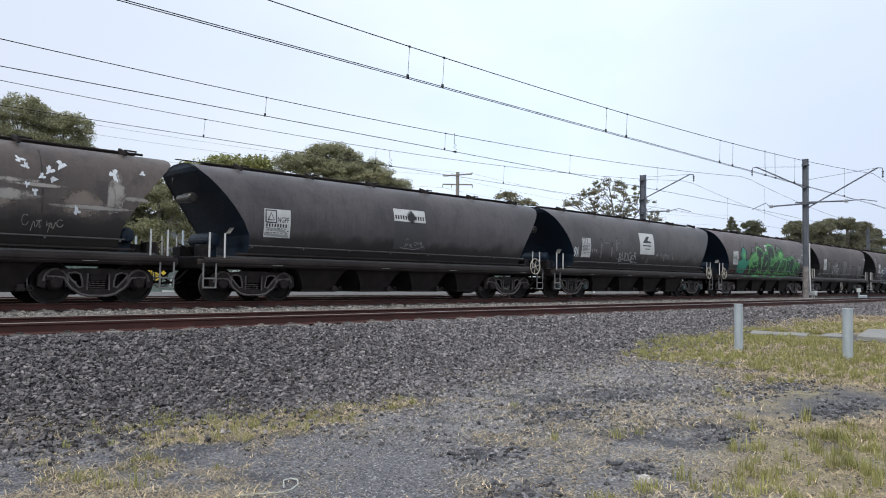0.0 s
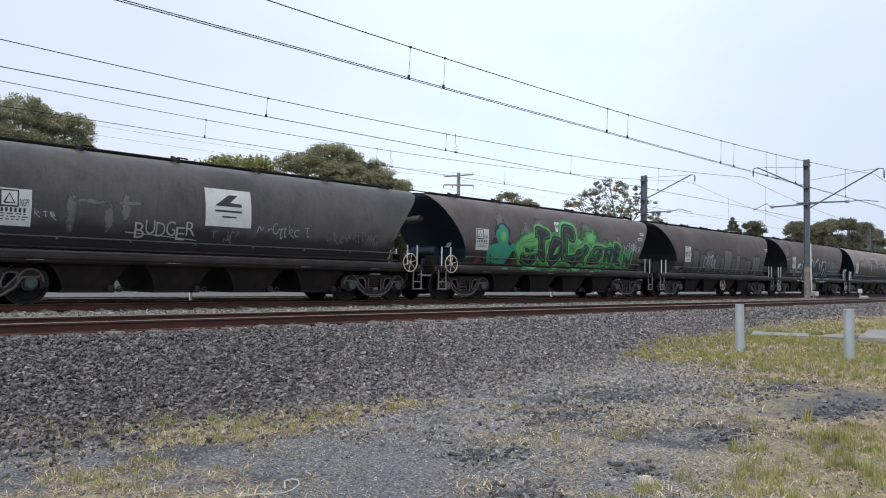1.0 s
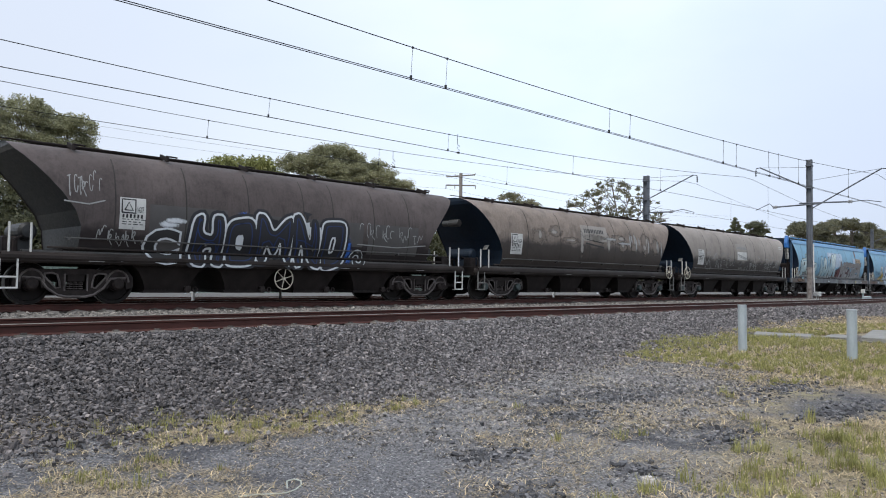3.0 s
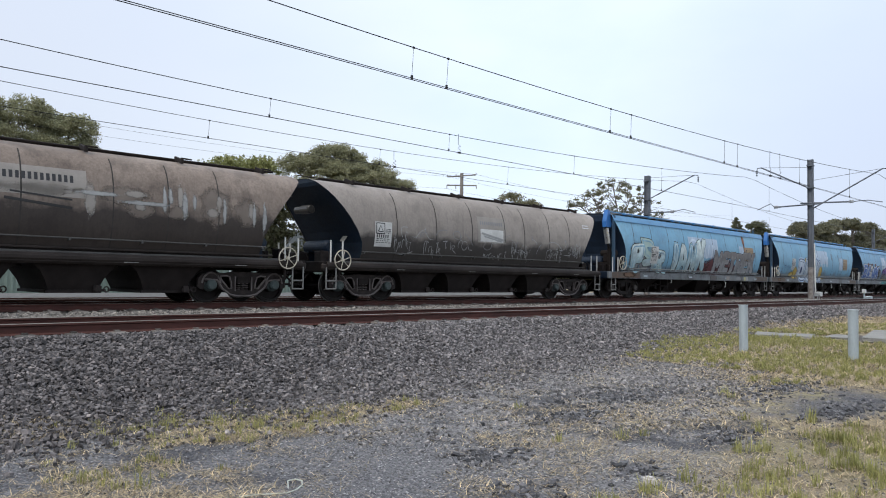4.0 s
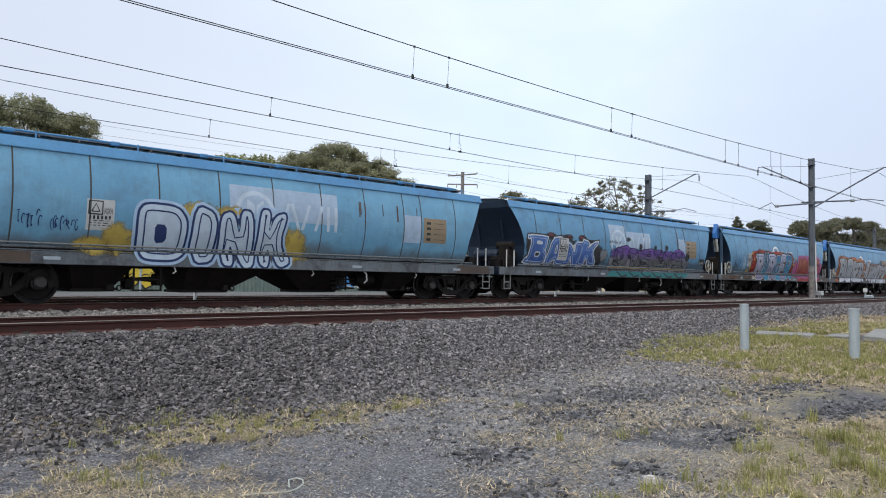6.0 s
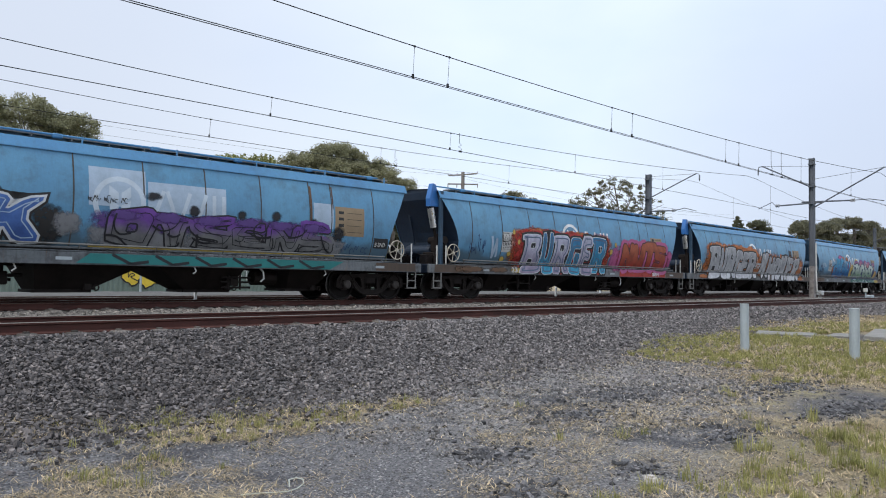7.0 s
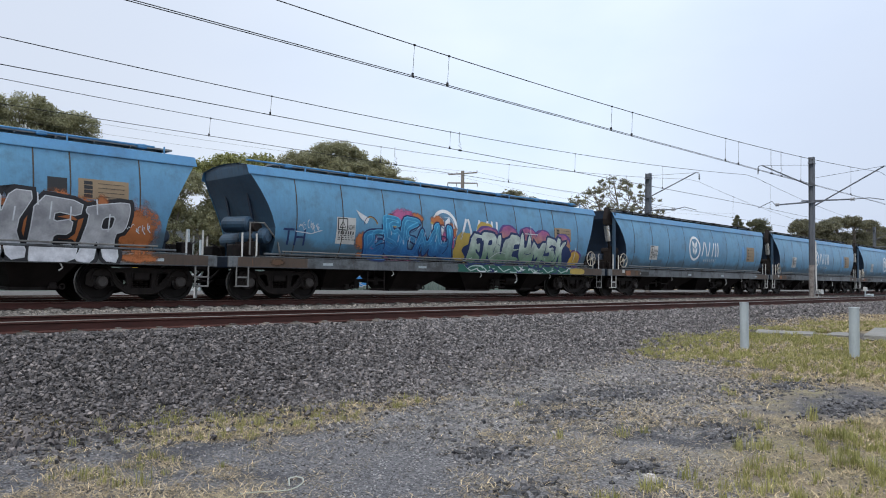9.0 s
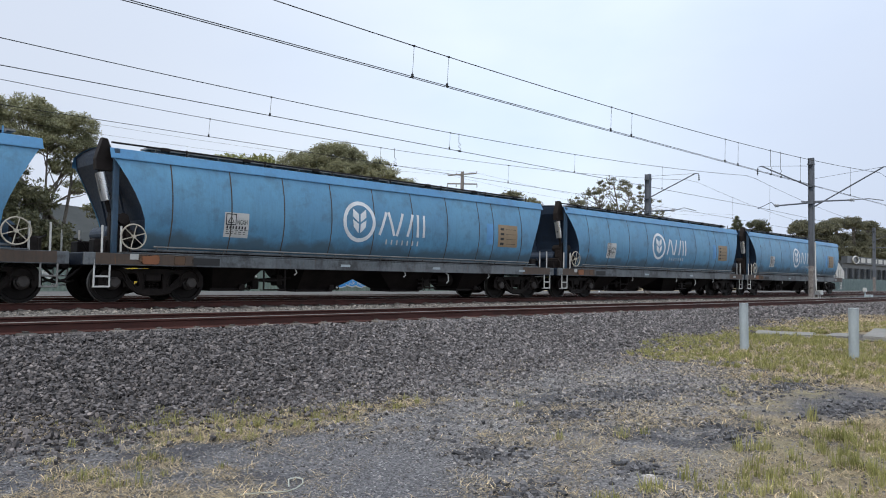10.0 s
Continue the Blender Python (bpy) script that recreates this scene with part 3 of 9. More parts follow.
def side_frame(bm, y, rims=False):
    """A cast three-piece bogie frame with two eye holes and a spring window."""
    out = [(-1.28, 0.40), (-1.2, 0.36), (-1.12, 0.34), (-1.1, 0.52), (-0.73, 0.52), (-0.71, 0.36), (-0.6, 0.36), (-0.38, 0.22), (-0.2, 0.17), (0.2, 0.17),
           (0.38, 0.22), (0.6, 0.36), (0.71, 0.36), (0.73, 0.52), (1.1, 0.52), (1.12, 0.34), (1.2, 0.36), (1.28, 0.40), (1.27, 0.62), (1.17, 0.74),
           (0.9, 0.78), (0.55, 0.77), (0.3, 0.8), (-0.3, 0.8), (-0.55, 0.77), (-0.9, 0.78), (-1.17, 0.74), (-1.27, 0.62)]

    def eye(s):
        return [(s * a, b) for a, b in ((0.66, 0.68), (0.5, 0.7), (0.4, 0.66), (0.35, 0.5), (0.34, 0.38), (0.42, 0.36), (0.55, 0.5), (0.64, 0.6))]

    window = [(-0.22, 0.32), (0.22, 0.32), (0.22, 0.66), (-0.22, 0.66)]
    if not rims:
        plate(bm, [out, eye(1), eye(-1), window], y - 0.05, y + 0.05)
        return
    for s in (1, -1):
        e = eye(s)
        pipe(bm, [(q[0], y + (-0.05 if y < 0 else 0.05), q[1]) for q in e + e[:1]], 0.024, 5)
    for s in (1, -1):
        jaw = arc(s * 0.915, 0.5, 0.25, 0.27, 0, 180, 8)
        pipe(bm, [(q[0], y + (-0.06 if y < 0 else 0.06), q[1]) for q in jaw], 0.026, 5)
        pipe(bm, [(s * 0.24, y + (-0.055 if y < 0 else 0.055), z) for z in (0.3, 0.5, 0.68)], 0.02, 5)
    low = [(-1.1, 0.6), (-0.75, 0.58), (-0.6, 0.36), (-0.38, 0.21), (-0.2, 0.17), (0.2, 0.17), (0.38, 0.21), (0.6, 0.36), (0.75, 0.58), (1.1, 0.6)]
    pipe(bm, [(q[0], y + (-0.05 if y < 0 else 0.05), q[1]) for q in low], 0.03, 5)


def bogie(parent, x, base, axle_paint, steel, rim):
    b = thing("bogie", "three-piece cast steel bogie with coil springs", "bogie")
    del b["category"]
    b.parent = parent
    b.matrix_basis = pose(x, 0, 0)
    for s in (-1, 1):
        shared(("frame", s, steel.name), "side_frame", lambda bm: side_frame(bm, s * 1.0), steel, b)
        shared(("rims", s, rim.name), "frame_rib", lambda bm: side_frame(bm, s * 1.0, True), rim, b)
        for i in (-1, 1):
            def cap(bm):
                lathe(bm, [(0.02, 0), (0.1, 0.0), (0.135, 0.03), (0.135, 0.14), (0.17, 0.16), (0.17, 0.24)], 14, pose(0, s * 1.15, 0, 0, 0, 0 if s < 0 else 180))
                for k in range(3):
                    a = radians(90 + 120 * k)
                    rod(bm, (0.07 * math.cos(a), s * 1.165, 0.07 * math.sin(a)), (0.07 * math.cos(a), s * 1.13, 0.07 * math.sin(a)), 0.02, 6)
            shared(("cap", s, axle_paint.name), "axle_box", cap, axle_paint, b, m=pose(i * base / 2, 0, WHEEL_R))

        def springs(bm):
            for dx in (-0.12, 0.0, 0.12):
                for k in range(6):
                    torus(bm, (0, 0, 0), 0.05, 0.013, 10, 4)
                    bmesh.ops.transform(bm, matrix=pose(dx, s * 0.98, 0.35 + 0.05 * k, 90, 0, 0), verts=bm.verts[-40:])
        shared(("springs", s, rim.name), "spring_nest", springs, rim, b)
    shared("bolster", "bolster", lambda bm: (box(bm, (0, 0, 0.6), (0.4, 2.1, 0.22), bevel=0.03), box(bm, (0, 0, 0.3), (0.3, 1.7, 0.1))), M["steel_dark"], b)

    def wheelset(bm):
        for s in (-1, 1):
            lathe(bm, [(0.08, -0.09), (0.14, -0.09), (0.15, -0.05), (0.19, -0.02), (0.37, -0.015), (0.39, -0.06), (0.455, -0.065), (0.46, 0.055), (0.485, 0.06),
                       (0.487, 0.085), (0.4, 0.09), (0.38, 0.03), (0.19, 0.025), (0.15, 0.09), (0.08, 0.09)], 36, pose(0, s * 0.76, 0, 0, 0, 0 if s < 0 else 180))
        rod(bm, (0, -1.0, 0), (0, 1.0, 0), 0.08, 12)
    for i in (-1, 1):
        w = shared("wheelset", "wheelset", wheelset, M["wheel"], b, m=pose(i * base / 2, 0, WHEEL_R), smooth=False)
        if len(w.data.materials) < 2:
            w.data.materials.append(M["tread"])
            for f in w.data.polygons:
                r = math.hypot(f.center.x, f.center.z)
                if 0.45 < r < 0.475:
                    f.material_index = 1
        SPINNING.append((w, i * base / 2))


def hand_wheel(parent, x, z, y=-1.46):
    w = new("brake_handwheel")
    w.parent = parent
    w.matrix_basis = pose(x, y, z)

    def ring(bm):
        torus(bm, (0, 0, 0), 0.285, 0.017)
        rod(bm, (0, -0.03, 0), (0, 0.05, 0), 0.045, 10)
        for k in range(6):
            a = radians(18 + 60 * k)
            rod(bm, (0.03 * math.cos(a), 0, 0.03 * math.sin(a)), (0.28 * math.cos(a), 0, 0.28 * math.sin(a)), 0.012, 5)
    shared("handwheel", "wheel_rim", ring, M["cream"], w, "cream six-spoke brake handwheel")
    shared("hw_gear", "gear_case", lambda bm: (box(bm, (0, 0.16, 0.0), (0.2, 0.14, 0.26), bevel=0.03), rod(bm, (0, 0, 0), (0, 0.2, 0), 0.03),
                                              rod(bm, (0, 0.16, -0.1), (0, 0.16, -0.55), 0.035)), M["steel_dark"], w)


def steps(parent, x, s, material, wide=0.34):
    def frame_(bm):
        for dx in (-wide / 2, wide / 2):
            rod(bm, (dx, 0, 0.98), (dx, 0, 0.36), 0.022, 6)
        for z in (0.37, 0.6):
            rod(bm, (-wide / 2, 0, z), (wide / 2, 0, z), 0.022, 6)
        box(bm, (0, 0.06, 0.36), (wide, 0.12, 0.02))
    shared(("steps", material.name, wide), "step_ladder", frame_, material, parent, m=pose(x, s * 1.4, 0, 0, 0, 0 if s < 0 else 180))


def grab_posts(parent, x, s, material, height=0.62):
    def posts(bm):
        rod(bm, (0, 0, 1.1), (0, 0, 1.14 + height), 0.024, 6)
    for dx in (0.0, 0.42):
        shared(("post", material.name, height), "grab_post", posts, material, parent, m=pose(x + dx, s * 1.36, 0))


def coupler(parent, x, sign):
    def knuckle(bm):
        box(bm, (0.3, 0, 0.88), (0.6, 0.14, 0.18), bevel=0.02)
        box(bm, (0.62, 0.03, 0.88), (0.22, 0.3, 0.28), bevel=0.05)
    m = pose(x, 0, 0, 0, 0, 0 if sign > 0 else 180)
    shared("coupler", "coupler", knuckle, M["steel_dark"], parent, m=m)
    for y in (-0.45, 0.5):
        shared(("hose", y), "brake_hose", lambda bm: pipe(bm, [(0.0, y, 0.85), (0.2, y, 0.66), (0.4, y * 0.95, 0.5), (0.6, y * 0.85, 0.45), (0.75, y * 0.75, 0.5)], 0.028, 6), M["steel_dark"], parent, m=m)


def underframe(w, half, chutes, low, dark):
    """Sills, headstocks, platforms, discharge chutes and brake gear."""
    sill = M["sill_black"] if dark else M["sill_blue"]
    tag = "dark" if dark else "blue"
    for s in (-1, 1):
        boxes = (("side_sill", 1.33, 1.0, 0.5, 0.14, 0.2, 0.05), ("sill_ledge", 1.27, 1.16, 1.6, 0.1, 0.05, 0.01), ("hull_rail", 1.3, 1.25, 2.6, 0.05, 0.05, 0.01)) if dark else \
            (("side_sill", 1.38, 1.0, 0.3, 0.08, 0.28, 0.012), ("sill_ledge", 1.32, 1.16, 1.9, 0.2, 0.03, 0.008), ("hull_rail", 1.34, 1.235, 2.4, 0.06, 0.05, 0.01))
        for nm, y, z, less, sy, sz, bev in boxes:
            shared((nm, tag, s), nm, lambda bm: box(bm, (0, s * y, z), (2 * half - less, sy, sz), bevel=bev), M["ledge_pale"] if dark and nm == "sill_ledge" else sill, w)
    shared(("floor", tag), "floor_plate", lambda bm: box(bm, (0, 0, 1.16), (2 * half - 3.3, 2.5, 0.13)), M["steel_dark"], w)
    if dark:
        def tube(bm):
            rod(bm, (-half + 0.4, -1.33, 1.04), (half - 0.4, -1.33, 1.04), 0.105, 10)
        shared(("sill_tube",), "sill_tube", tube, M["sill_black"], w)

        def side_rail(bm):
            rod(bm, (-half + 1.6, -1.45, 1.47), (half - 1.6, -1.45, 1.47), 0.018, 6)
            for i in range(8):
                x = -half + 1.7 + i * (2 * half - 3.4) / 7
                rod(bm, (x, -1.45, 1.47), (x, -1.3, 1.4), 0.014, 5)
                box(bm, (x, -1.45, 1.45), (0.05, 0.03, 0.07))
        shared(("side_rail",), "side_rail", side_rail, M["ledge_pale"], w)
    else:
        def foot_rail(bm):
            rod(bm, (-half + 1.7, -1.44, 1.31), (half - 1.7, -1.44, 1.31), 0.02, 6)
            for i in range(9):
                x = -half + 1.8 + i * (2 * half - 3.6) / 8
                rod(bm, (x, -1.44, 1.31), (x, -1.36, 1.2), 0.014, 5)
        shared(("foot_rail",), "foot_rail", foot_rail, M["steel_worn"], w)
    shared(("centre", tag), "centre_sill", lambda bm: box(bm, (0, 0, 0.96), (2 * half - 0.6, 0.5, 0.28)) if not dark else box(bm, (0, 0, 0.98), (2 * half - 0.6, 0.6, 0.26)), M["steel_dark"], w)
    for e in (-1, 1):
        def head(bm):
            box(bm, (0, 0, 1.0), (0.12, 2.74, 0.3), bevel=0.02)
            box(bm, (-e * 0.75, 0, 1.1), (1.5, 2.6, 0.05))
        shared(("head", tag, e), "headstock", head, M["steel_dark"] if dark else M["navy"], w, m=pose(e * (half - 0.35), 0, 0))
        coupler(w, e * (half - 0.45), e)
    for cx in chutes:
        if dark:
            side, wide_low = [(-1.05, 0.92), (-0.92, 0.9), (-0.76, 0.78), (-0.62, 0.56), (-0.52, 0.3), (0.52, 0.3), (0.62, 0.56), (0.76, 0.78), (0.92, 0.9), (1.05, 0.92)], 1.0
        elif abs(cx) < 3:
            e = 1 if cx > 0 else -1
            side, wide_low = [(-e * 1.68, 0.95), (-e * 0.52, 0.27), (e * 0.62, 0.27), (e * 0.85, 0.95)], 0.45
        else:
            side, wide_low = [(-0.75, 0.92), (-0.42, 0.3), (0.42, 0.3), (0.75, 0.92)], 0.5

        def chute(bm):
            rings = []
            tall, deep = max(q[1] for q in side), min(q[1] for q in side)
            for q in side:
                y0 = wide_low + (1.2 - wide_low) * (q[1] - deep) / (tall - deep)
                rings.append([bm.verts.new((q[0], y, q[1])) for y in (-y0, y0)])
            for a, b in zip(rings, rings[1:] + rings[:1]):
                bm.faces.new((a[0], a[1], b[1], b[0]))
            for i in (0, 1):
                bm.faces.new([r[i] for r in rings])
            foot = [q[0] for q in side if q[1] < deep + 0.01]
            box(bm, ((foot[0] + foot[-1]) / 2, 0, deep - 0.01), (abs(foot[-1] - foot[0]) + 0.14, 2 * wide_low + 0.1, 0.07))
        shared(("chute", tag, cx), "discharge_chute", chute, M["steel_dark"], w, m=pose(cx, 0, 0))

        def gear(bm):
            r = max(q[0] for q in side if q[1] < 0.35)
            rod(bm, (r - 0.15, -wide_low - 0.16, low[2] + 0.02), (r + 0.12, -wide_low - 0.16, low[2] + 0.02), 0.03)
            box(bm, (r - 0.05, -wide_low - 0.14, low[2] + 0.05), (0.16, 0.12, 0.16), bevel=0.02)
            torus(bm, (r + 0.13, -wide_low - 0.2, low[2] + 0.04), 0.06, 0.018, 12, 5)
        shared(("gear", tag, cx), "gate_gear", gear, M["steel_cast"], w, m=pose(cx, 0, 0))
    if not dark:
        def cage(bm):
            for x in (-3.95, -3.3):
                rod(bm, (x, -1.3, 0.9), (x, -1.3, 0.28), 0.025, 6)
            for z in (0.3, 0.55):
                rod(bm, (-3.95, -1.3, z), (-3.3, -1.3, z), 0.02, 6)
            box(bm, (-3.62, -1.2, 0.29), (0.65, 0.2, 0.02))
        shared("cage", "gate_platform", cage, M["steel_bogie"], w)
        shared("hook", "brake_pipe", lambda bm: pipe(bm, [(2.85, -1.32, 0.86), (2.93, -1.34, 0.78), (2.95, -1.34, 0.6), (2.85, -1.34, 0.52)], 0.022, 6), M["white"], w)
        for x in (-3.0, 1.0, 4.9):
            shared(("hook", x), "brake_pipe", lambda bm: pipe(bm, [(x, -1.34, 0.86), (x + 0.05, -1.34, 0.76), (x - 0.03, -1.34, 0.7)], 0.018, 6), M["white"], w)
        def linkage(bm):
            rod(bm, (2.15, -0.9, 0.85), (2.15, -0.9, 0.3), 0.035, 6)
            rod(bm, (2.5, -0.9, 0.85), (2.5, -0.9, 0.3), 0.03, 6)
            for z in (0.36, 0.5, 0.62):
                rod(bm, (1.95, -0.9, z), (2.8, -0.9, z), 0.028, 6)
            box(bm, (2.32, -0.85, 0.5), (0.24, 0.2, 0.2), bevel=0.02)
        shared("linkage", "brake_linkage", linkage, M["steel_bogie"], w)
        def rigging(bm):
            for x, z in ((-4.3, 0.62), (-3.75, 0.45), (-3.0, 0.55)):
                box(bm, (x, -0.4, z), (0.22, 0.3, 0.3), bevel=0.03)
                rod(bm, (x, -0.4, 0.9), (x, -0.4, z), 0.05, 6)
            rod(bm, (-4.5, -0.5, 0.5), (-2.6, -0.5, 0.62), 0.04, 6)
            rod(bm, (-4.5, 0.4, 0.66), (-2.6, 0.4, 0.5), 0.04, 6)
        shared("rigging", "brake_rigging", rigging, M["steel_bogie"], w)
        shared("cylinder", "brake_cylinder", lambda bm: rod(bm, (3.0, -0.6, 0.62), (3.7, -0.6, 0.62), 0.2, 14), M["steel_bogie"], w)


def text_bm(body, bold=0.0, shear=0.0):
    """Letters as flat faces, scaled so that they fill a unit box."""
    cu = bpy.data.curves.new("letters", "FONT")
    cu.body, cu.offset, cu.shear, cu.resolution_u, cu.size = body, bold, shear, 3, 1.0
    ob = bpy.data.objects.new("letters", cu)
    me = bpy.data.meshes.new_from_object(ob)
    bm = bmesh.new()
    bm.from_mesh(me)
    bpy.data.objects.remove(ob)
    bpy.data.curves.remove(cu)
    bpy.data.meshes.remove(me)
    return bm


def fit_letters(bm, x0, z0, wide, high, base=None):
    """Lays letters into a box in wagon space, as (x, 0, z)."""
    lo = [min(v.co[i] for v in bm.verts) for i in (0, 1)]
    hi = [max(v.co[i] for v in bm.verts) for i in (0, 1)]
    if base:
        lo, hi = base
    for v in bm.verts:
        v.co = Vector((x0 + (v.co.x - lo[0]) / (hi[0] - lo[0]) * wide, 0, z0 + (v.co.y - lo[1]) / (hi[1] - lo[1]) * high))
    return lo, hi


def press(bm, prof, lift, sill=1.385, ledge=1.2, near=-1):
    """Cuts flat paint along the body's bends and lays it on the body, or on the sill below the ledge."""
    bmesh.ops.bisect_plane(bm, geom=bm.verts[:] + bm.edges[:] + bm.faces[:], plane_co=(0, 0, 0.885), plane_no=(0, 0, 1), clear_inner=True)
    cuts = [z for z, _ in prof] + [ledge]
    for z in cuts:
        bmesh.ops.bisect_plane(bm, geom=bm.verts[:] + bm.edges[:] + bm.faces[:], plane_co=(0, 0, z), plane_no=(0, 0, 1), dist=1e-5)
    low = [f for f in bm.faces if f.calc_center_median().z < ledge]
    if low:
        cut = [e for e in bm.edges if e.is_valid and len(e.link_faces) == 2 and (e.link_faces[0] in low) != (e.link_faces[1] in low)]
        bmesh.ops.split_edges(bm, edges=cut)
    lows = {v for f in bm.faces if f.calc_center_median().z < ledge for v in f.verts}
    for v in bm.verts:
        y = (sill if v in lows else half_width(prof, v.co.z)) + lift
        v.co.y = near * y


def poly_bm(polys):
    bm = bmesh.new()
    for pts in polys:
        vs = [bm.verts.new((x, 0, z)) for x, z in pts]
        try:
            f = bm.faces.new(vs)
        except ValueError:
            continue
        bmesh.ops.triangulate(bm, faces=[f])
    return bm


def rect(x0, z0, x1, z1):
    return [(x0, z0), (x1, z0), (x1, z1), (x0, z1)]


def blob(cx, cz, rx, rz, n=22, rough=0.18, seed=0):
    rnd = random.Random(seed)
    ph = [rnd.uniform(0, 6.3) for _ in range(4)]
    pts = []
    for i in range(n):
        a = 2 * math.pi * i / n
        r = 1 + rough * (math.sin(3 * a + ph[0]) * 0.5 + math.sin(5 * a + ph[1]) * 0.35 + math.sin(9 * a + ph[2]) * 0.25)
        pts.append((cx + rx * r * math.cos(a), cz + rz * r * math.sin(a)))
    return pts


def stroke(pts, wide, over=0.3):
    """A brush line as quads."""
    out = []
    for (x0, z0), (x1, z1) in zip(pts, pts[1:]):
        d = math.hypot(x1 - x0, z1 - z0) or 1e-6
        nx, nz = -(z1 - z0) / d * wide / 2, (x1 - x0) / d * wide / 2
        ex, ez = (x1 - x0) / d * wide * over, (z1 - z0) / d * wide * over
        out.append([(x0 - ex + nx, z0 - ez + nz), (x0 - ex - nx, z0 - ez - nz), (x1 + ex - nx, z1 + ez - nz), (x1 + ex + nx, z1 + ez + nz)])
    return out


def ribbon(pts, wide, grow):
    """A can line as one unbroken strip that widens or thins along its way."""
    n = len(pts) - 1
    left, right = [], []
    for i, (x, z) in enumerate(pts):
        (ax, az), (bx, bz) = pts[max(0, i - 1)], pts[min(n, i + 1)]
        d = math.hypot(bx - ax, bz - az) or 1e-6
        k = wide * (1 + grow * (i / n - 0.5)) / 2
        left.append((x - (bz - az) / d * k, z + (bx - ax) / d * k))
        right.append((x + (bz - az) / d * k, z - (bx - ax) / d * k))
    bm = bmesh.new()
    a, b = [[bm.verts.new((x, 0, z)) for x, z in side] for side in (left, right)]
    for i in range(n):
        bm.faces.new((a[i], b[i], b[i + 1], a[i + 1]))
    return bm


def scribble_lines(x0, z0, wide, high, count, seed, thick=0.03):
    """An unreadable tag: angular strokes and hooks, joined as a quick hand would."""
    rnd = random.Random(seed)
    out = []
    count = int(count * 1.6)
    cell = wide / count
    for k in range(count):
        x = x0 + cell * k + rnd.uniform(-0.5, 0.4) * cell
        kind = rnd.choice((0, 1, 1, 2, 3))
        h, lift = high * rnd.uniform(0.35, 0.8), high * rnd.uniform(0, 0.35)
        z = z0 + lift
        if kind == 0:
            pts = [(x, z), (x + cell * 0.35, z + h), (x + cell * 0.6, z + h * 0.1), (x + cell * 0.95, z + h * 0.8)]
        elif kind == 1:
            pts = [(x + cell * (0.5 + 0.45 * math.cos(a)), z + h * (0.5 + 0.5 * math.sin(a))) for a in (0.8 + 0.75 * i for i in range(rnd.randint(4, 8)))]
        elif kind == 2:
            pts = [(x + cell * 0.1, z + h), (x + cell * 0.15, z), (x + cell * 0.2, z + h * 0.6), (x + cell * 0.7, z + h * 0.75), (x + cell * 0.75, z + h * 0.4), (x + cell * 0.2, z + h * 0.35), (x + cell * 1.1, z - h * 0.15)]
        else:
            pts = [(x, z + h * 0.9), (x + cell * 0.9, z + h), (x + cell * 0.4, z + h * 0.95), (x + cell * 0.45, z - h * 0.1), (x + cell * 0.7, z + h * 0.2)]
        out.append((soften(soften(pts)), thick * rnd.uniform(0.45, 0.85), rnd.uniform(-0.5, 0.5)))
    if rnd.random() > 0.85:
        out.append(([(x0 - 0.1, z0 - 0.02), (x0 + wide * 0.6, z0 - 0.06), (x0 + wide * 1.1, z0 + 0.05)], thick, 0.0))
    return out


def decal(name, bm, material, w, prof, label=""):
    """Links paint that lies on the body, shaded along with the body's bend."""
    me = bpy.data.meshes.new(name)
    bm.normal_update()
    bmesh.ops.reverse_faces(bm, faces=[f for f in bm.faces if f.normal.y > 0])
    for f in bm.faces:
        f.smooth = True
    bm.to_mesh(me)
    bm.free()
    me.materials.append(material)
    normals = []
    for v in me.vertices:
        z = v.co.z
        slope = 0.0 if z < 1.21 else (half_width(prof, z + 0.15) - half_width(prof, z - 0.15)) / 0.3
        normals.append(Vector((0, -1, -slope)).normalized())
    if normals:
        me.normals_split_custom_set_from_vertices(normals)
    return again(name, me, w, label)


def soften(pts):
    """Cuts the corners of a brush line once, so that it bends like a hand's stroke."""
    if len(pts) < 3:
        return pts
    out = [pts[0]]
    for a, b in zip(pts, pts[1:]):
        out += [(a[0] * 0.72 + b[0] * 0.28, a[1] * 0.72 + b[1] * 0.28), (a[0] * 0.28 + b[0] * 0.72, a[1] * 0.28 + b[1] * 0.72)]
    return out + [pts[-1]]


def on_body(w, name, polys, material, layer=1, label="", sill=0.0):
    if name in ("overpaint", "graffiti_band", "panel_marking", "figure_bar", "emblem_leaf", "sill_marker") and len(polys) > 1:
        for q in polys:
            on_body(w, name, [q], material, layer, label)
        return None
    bm = polys if isinstance(polys, bmesh.types.BMesh) else poly_bm(polys)
    prof = DARK if w["prof_dark"] else BLUE
    press(bm, prof, 0.004 * layer, sill or (1.401 if w["prof_dark"] else 1.421))
    return decal(name, bm, material, w, prof, label)


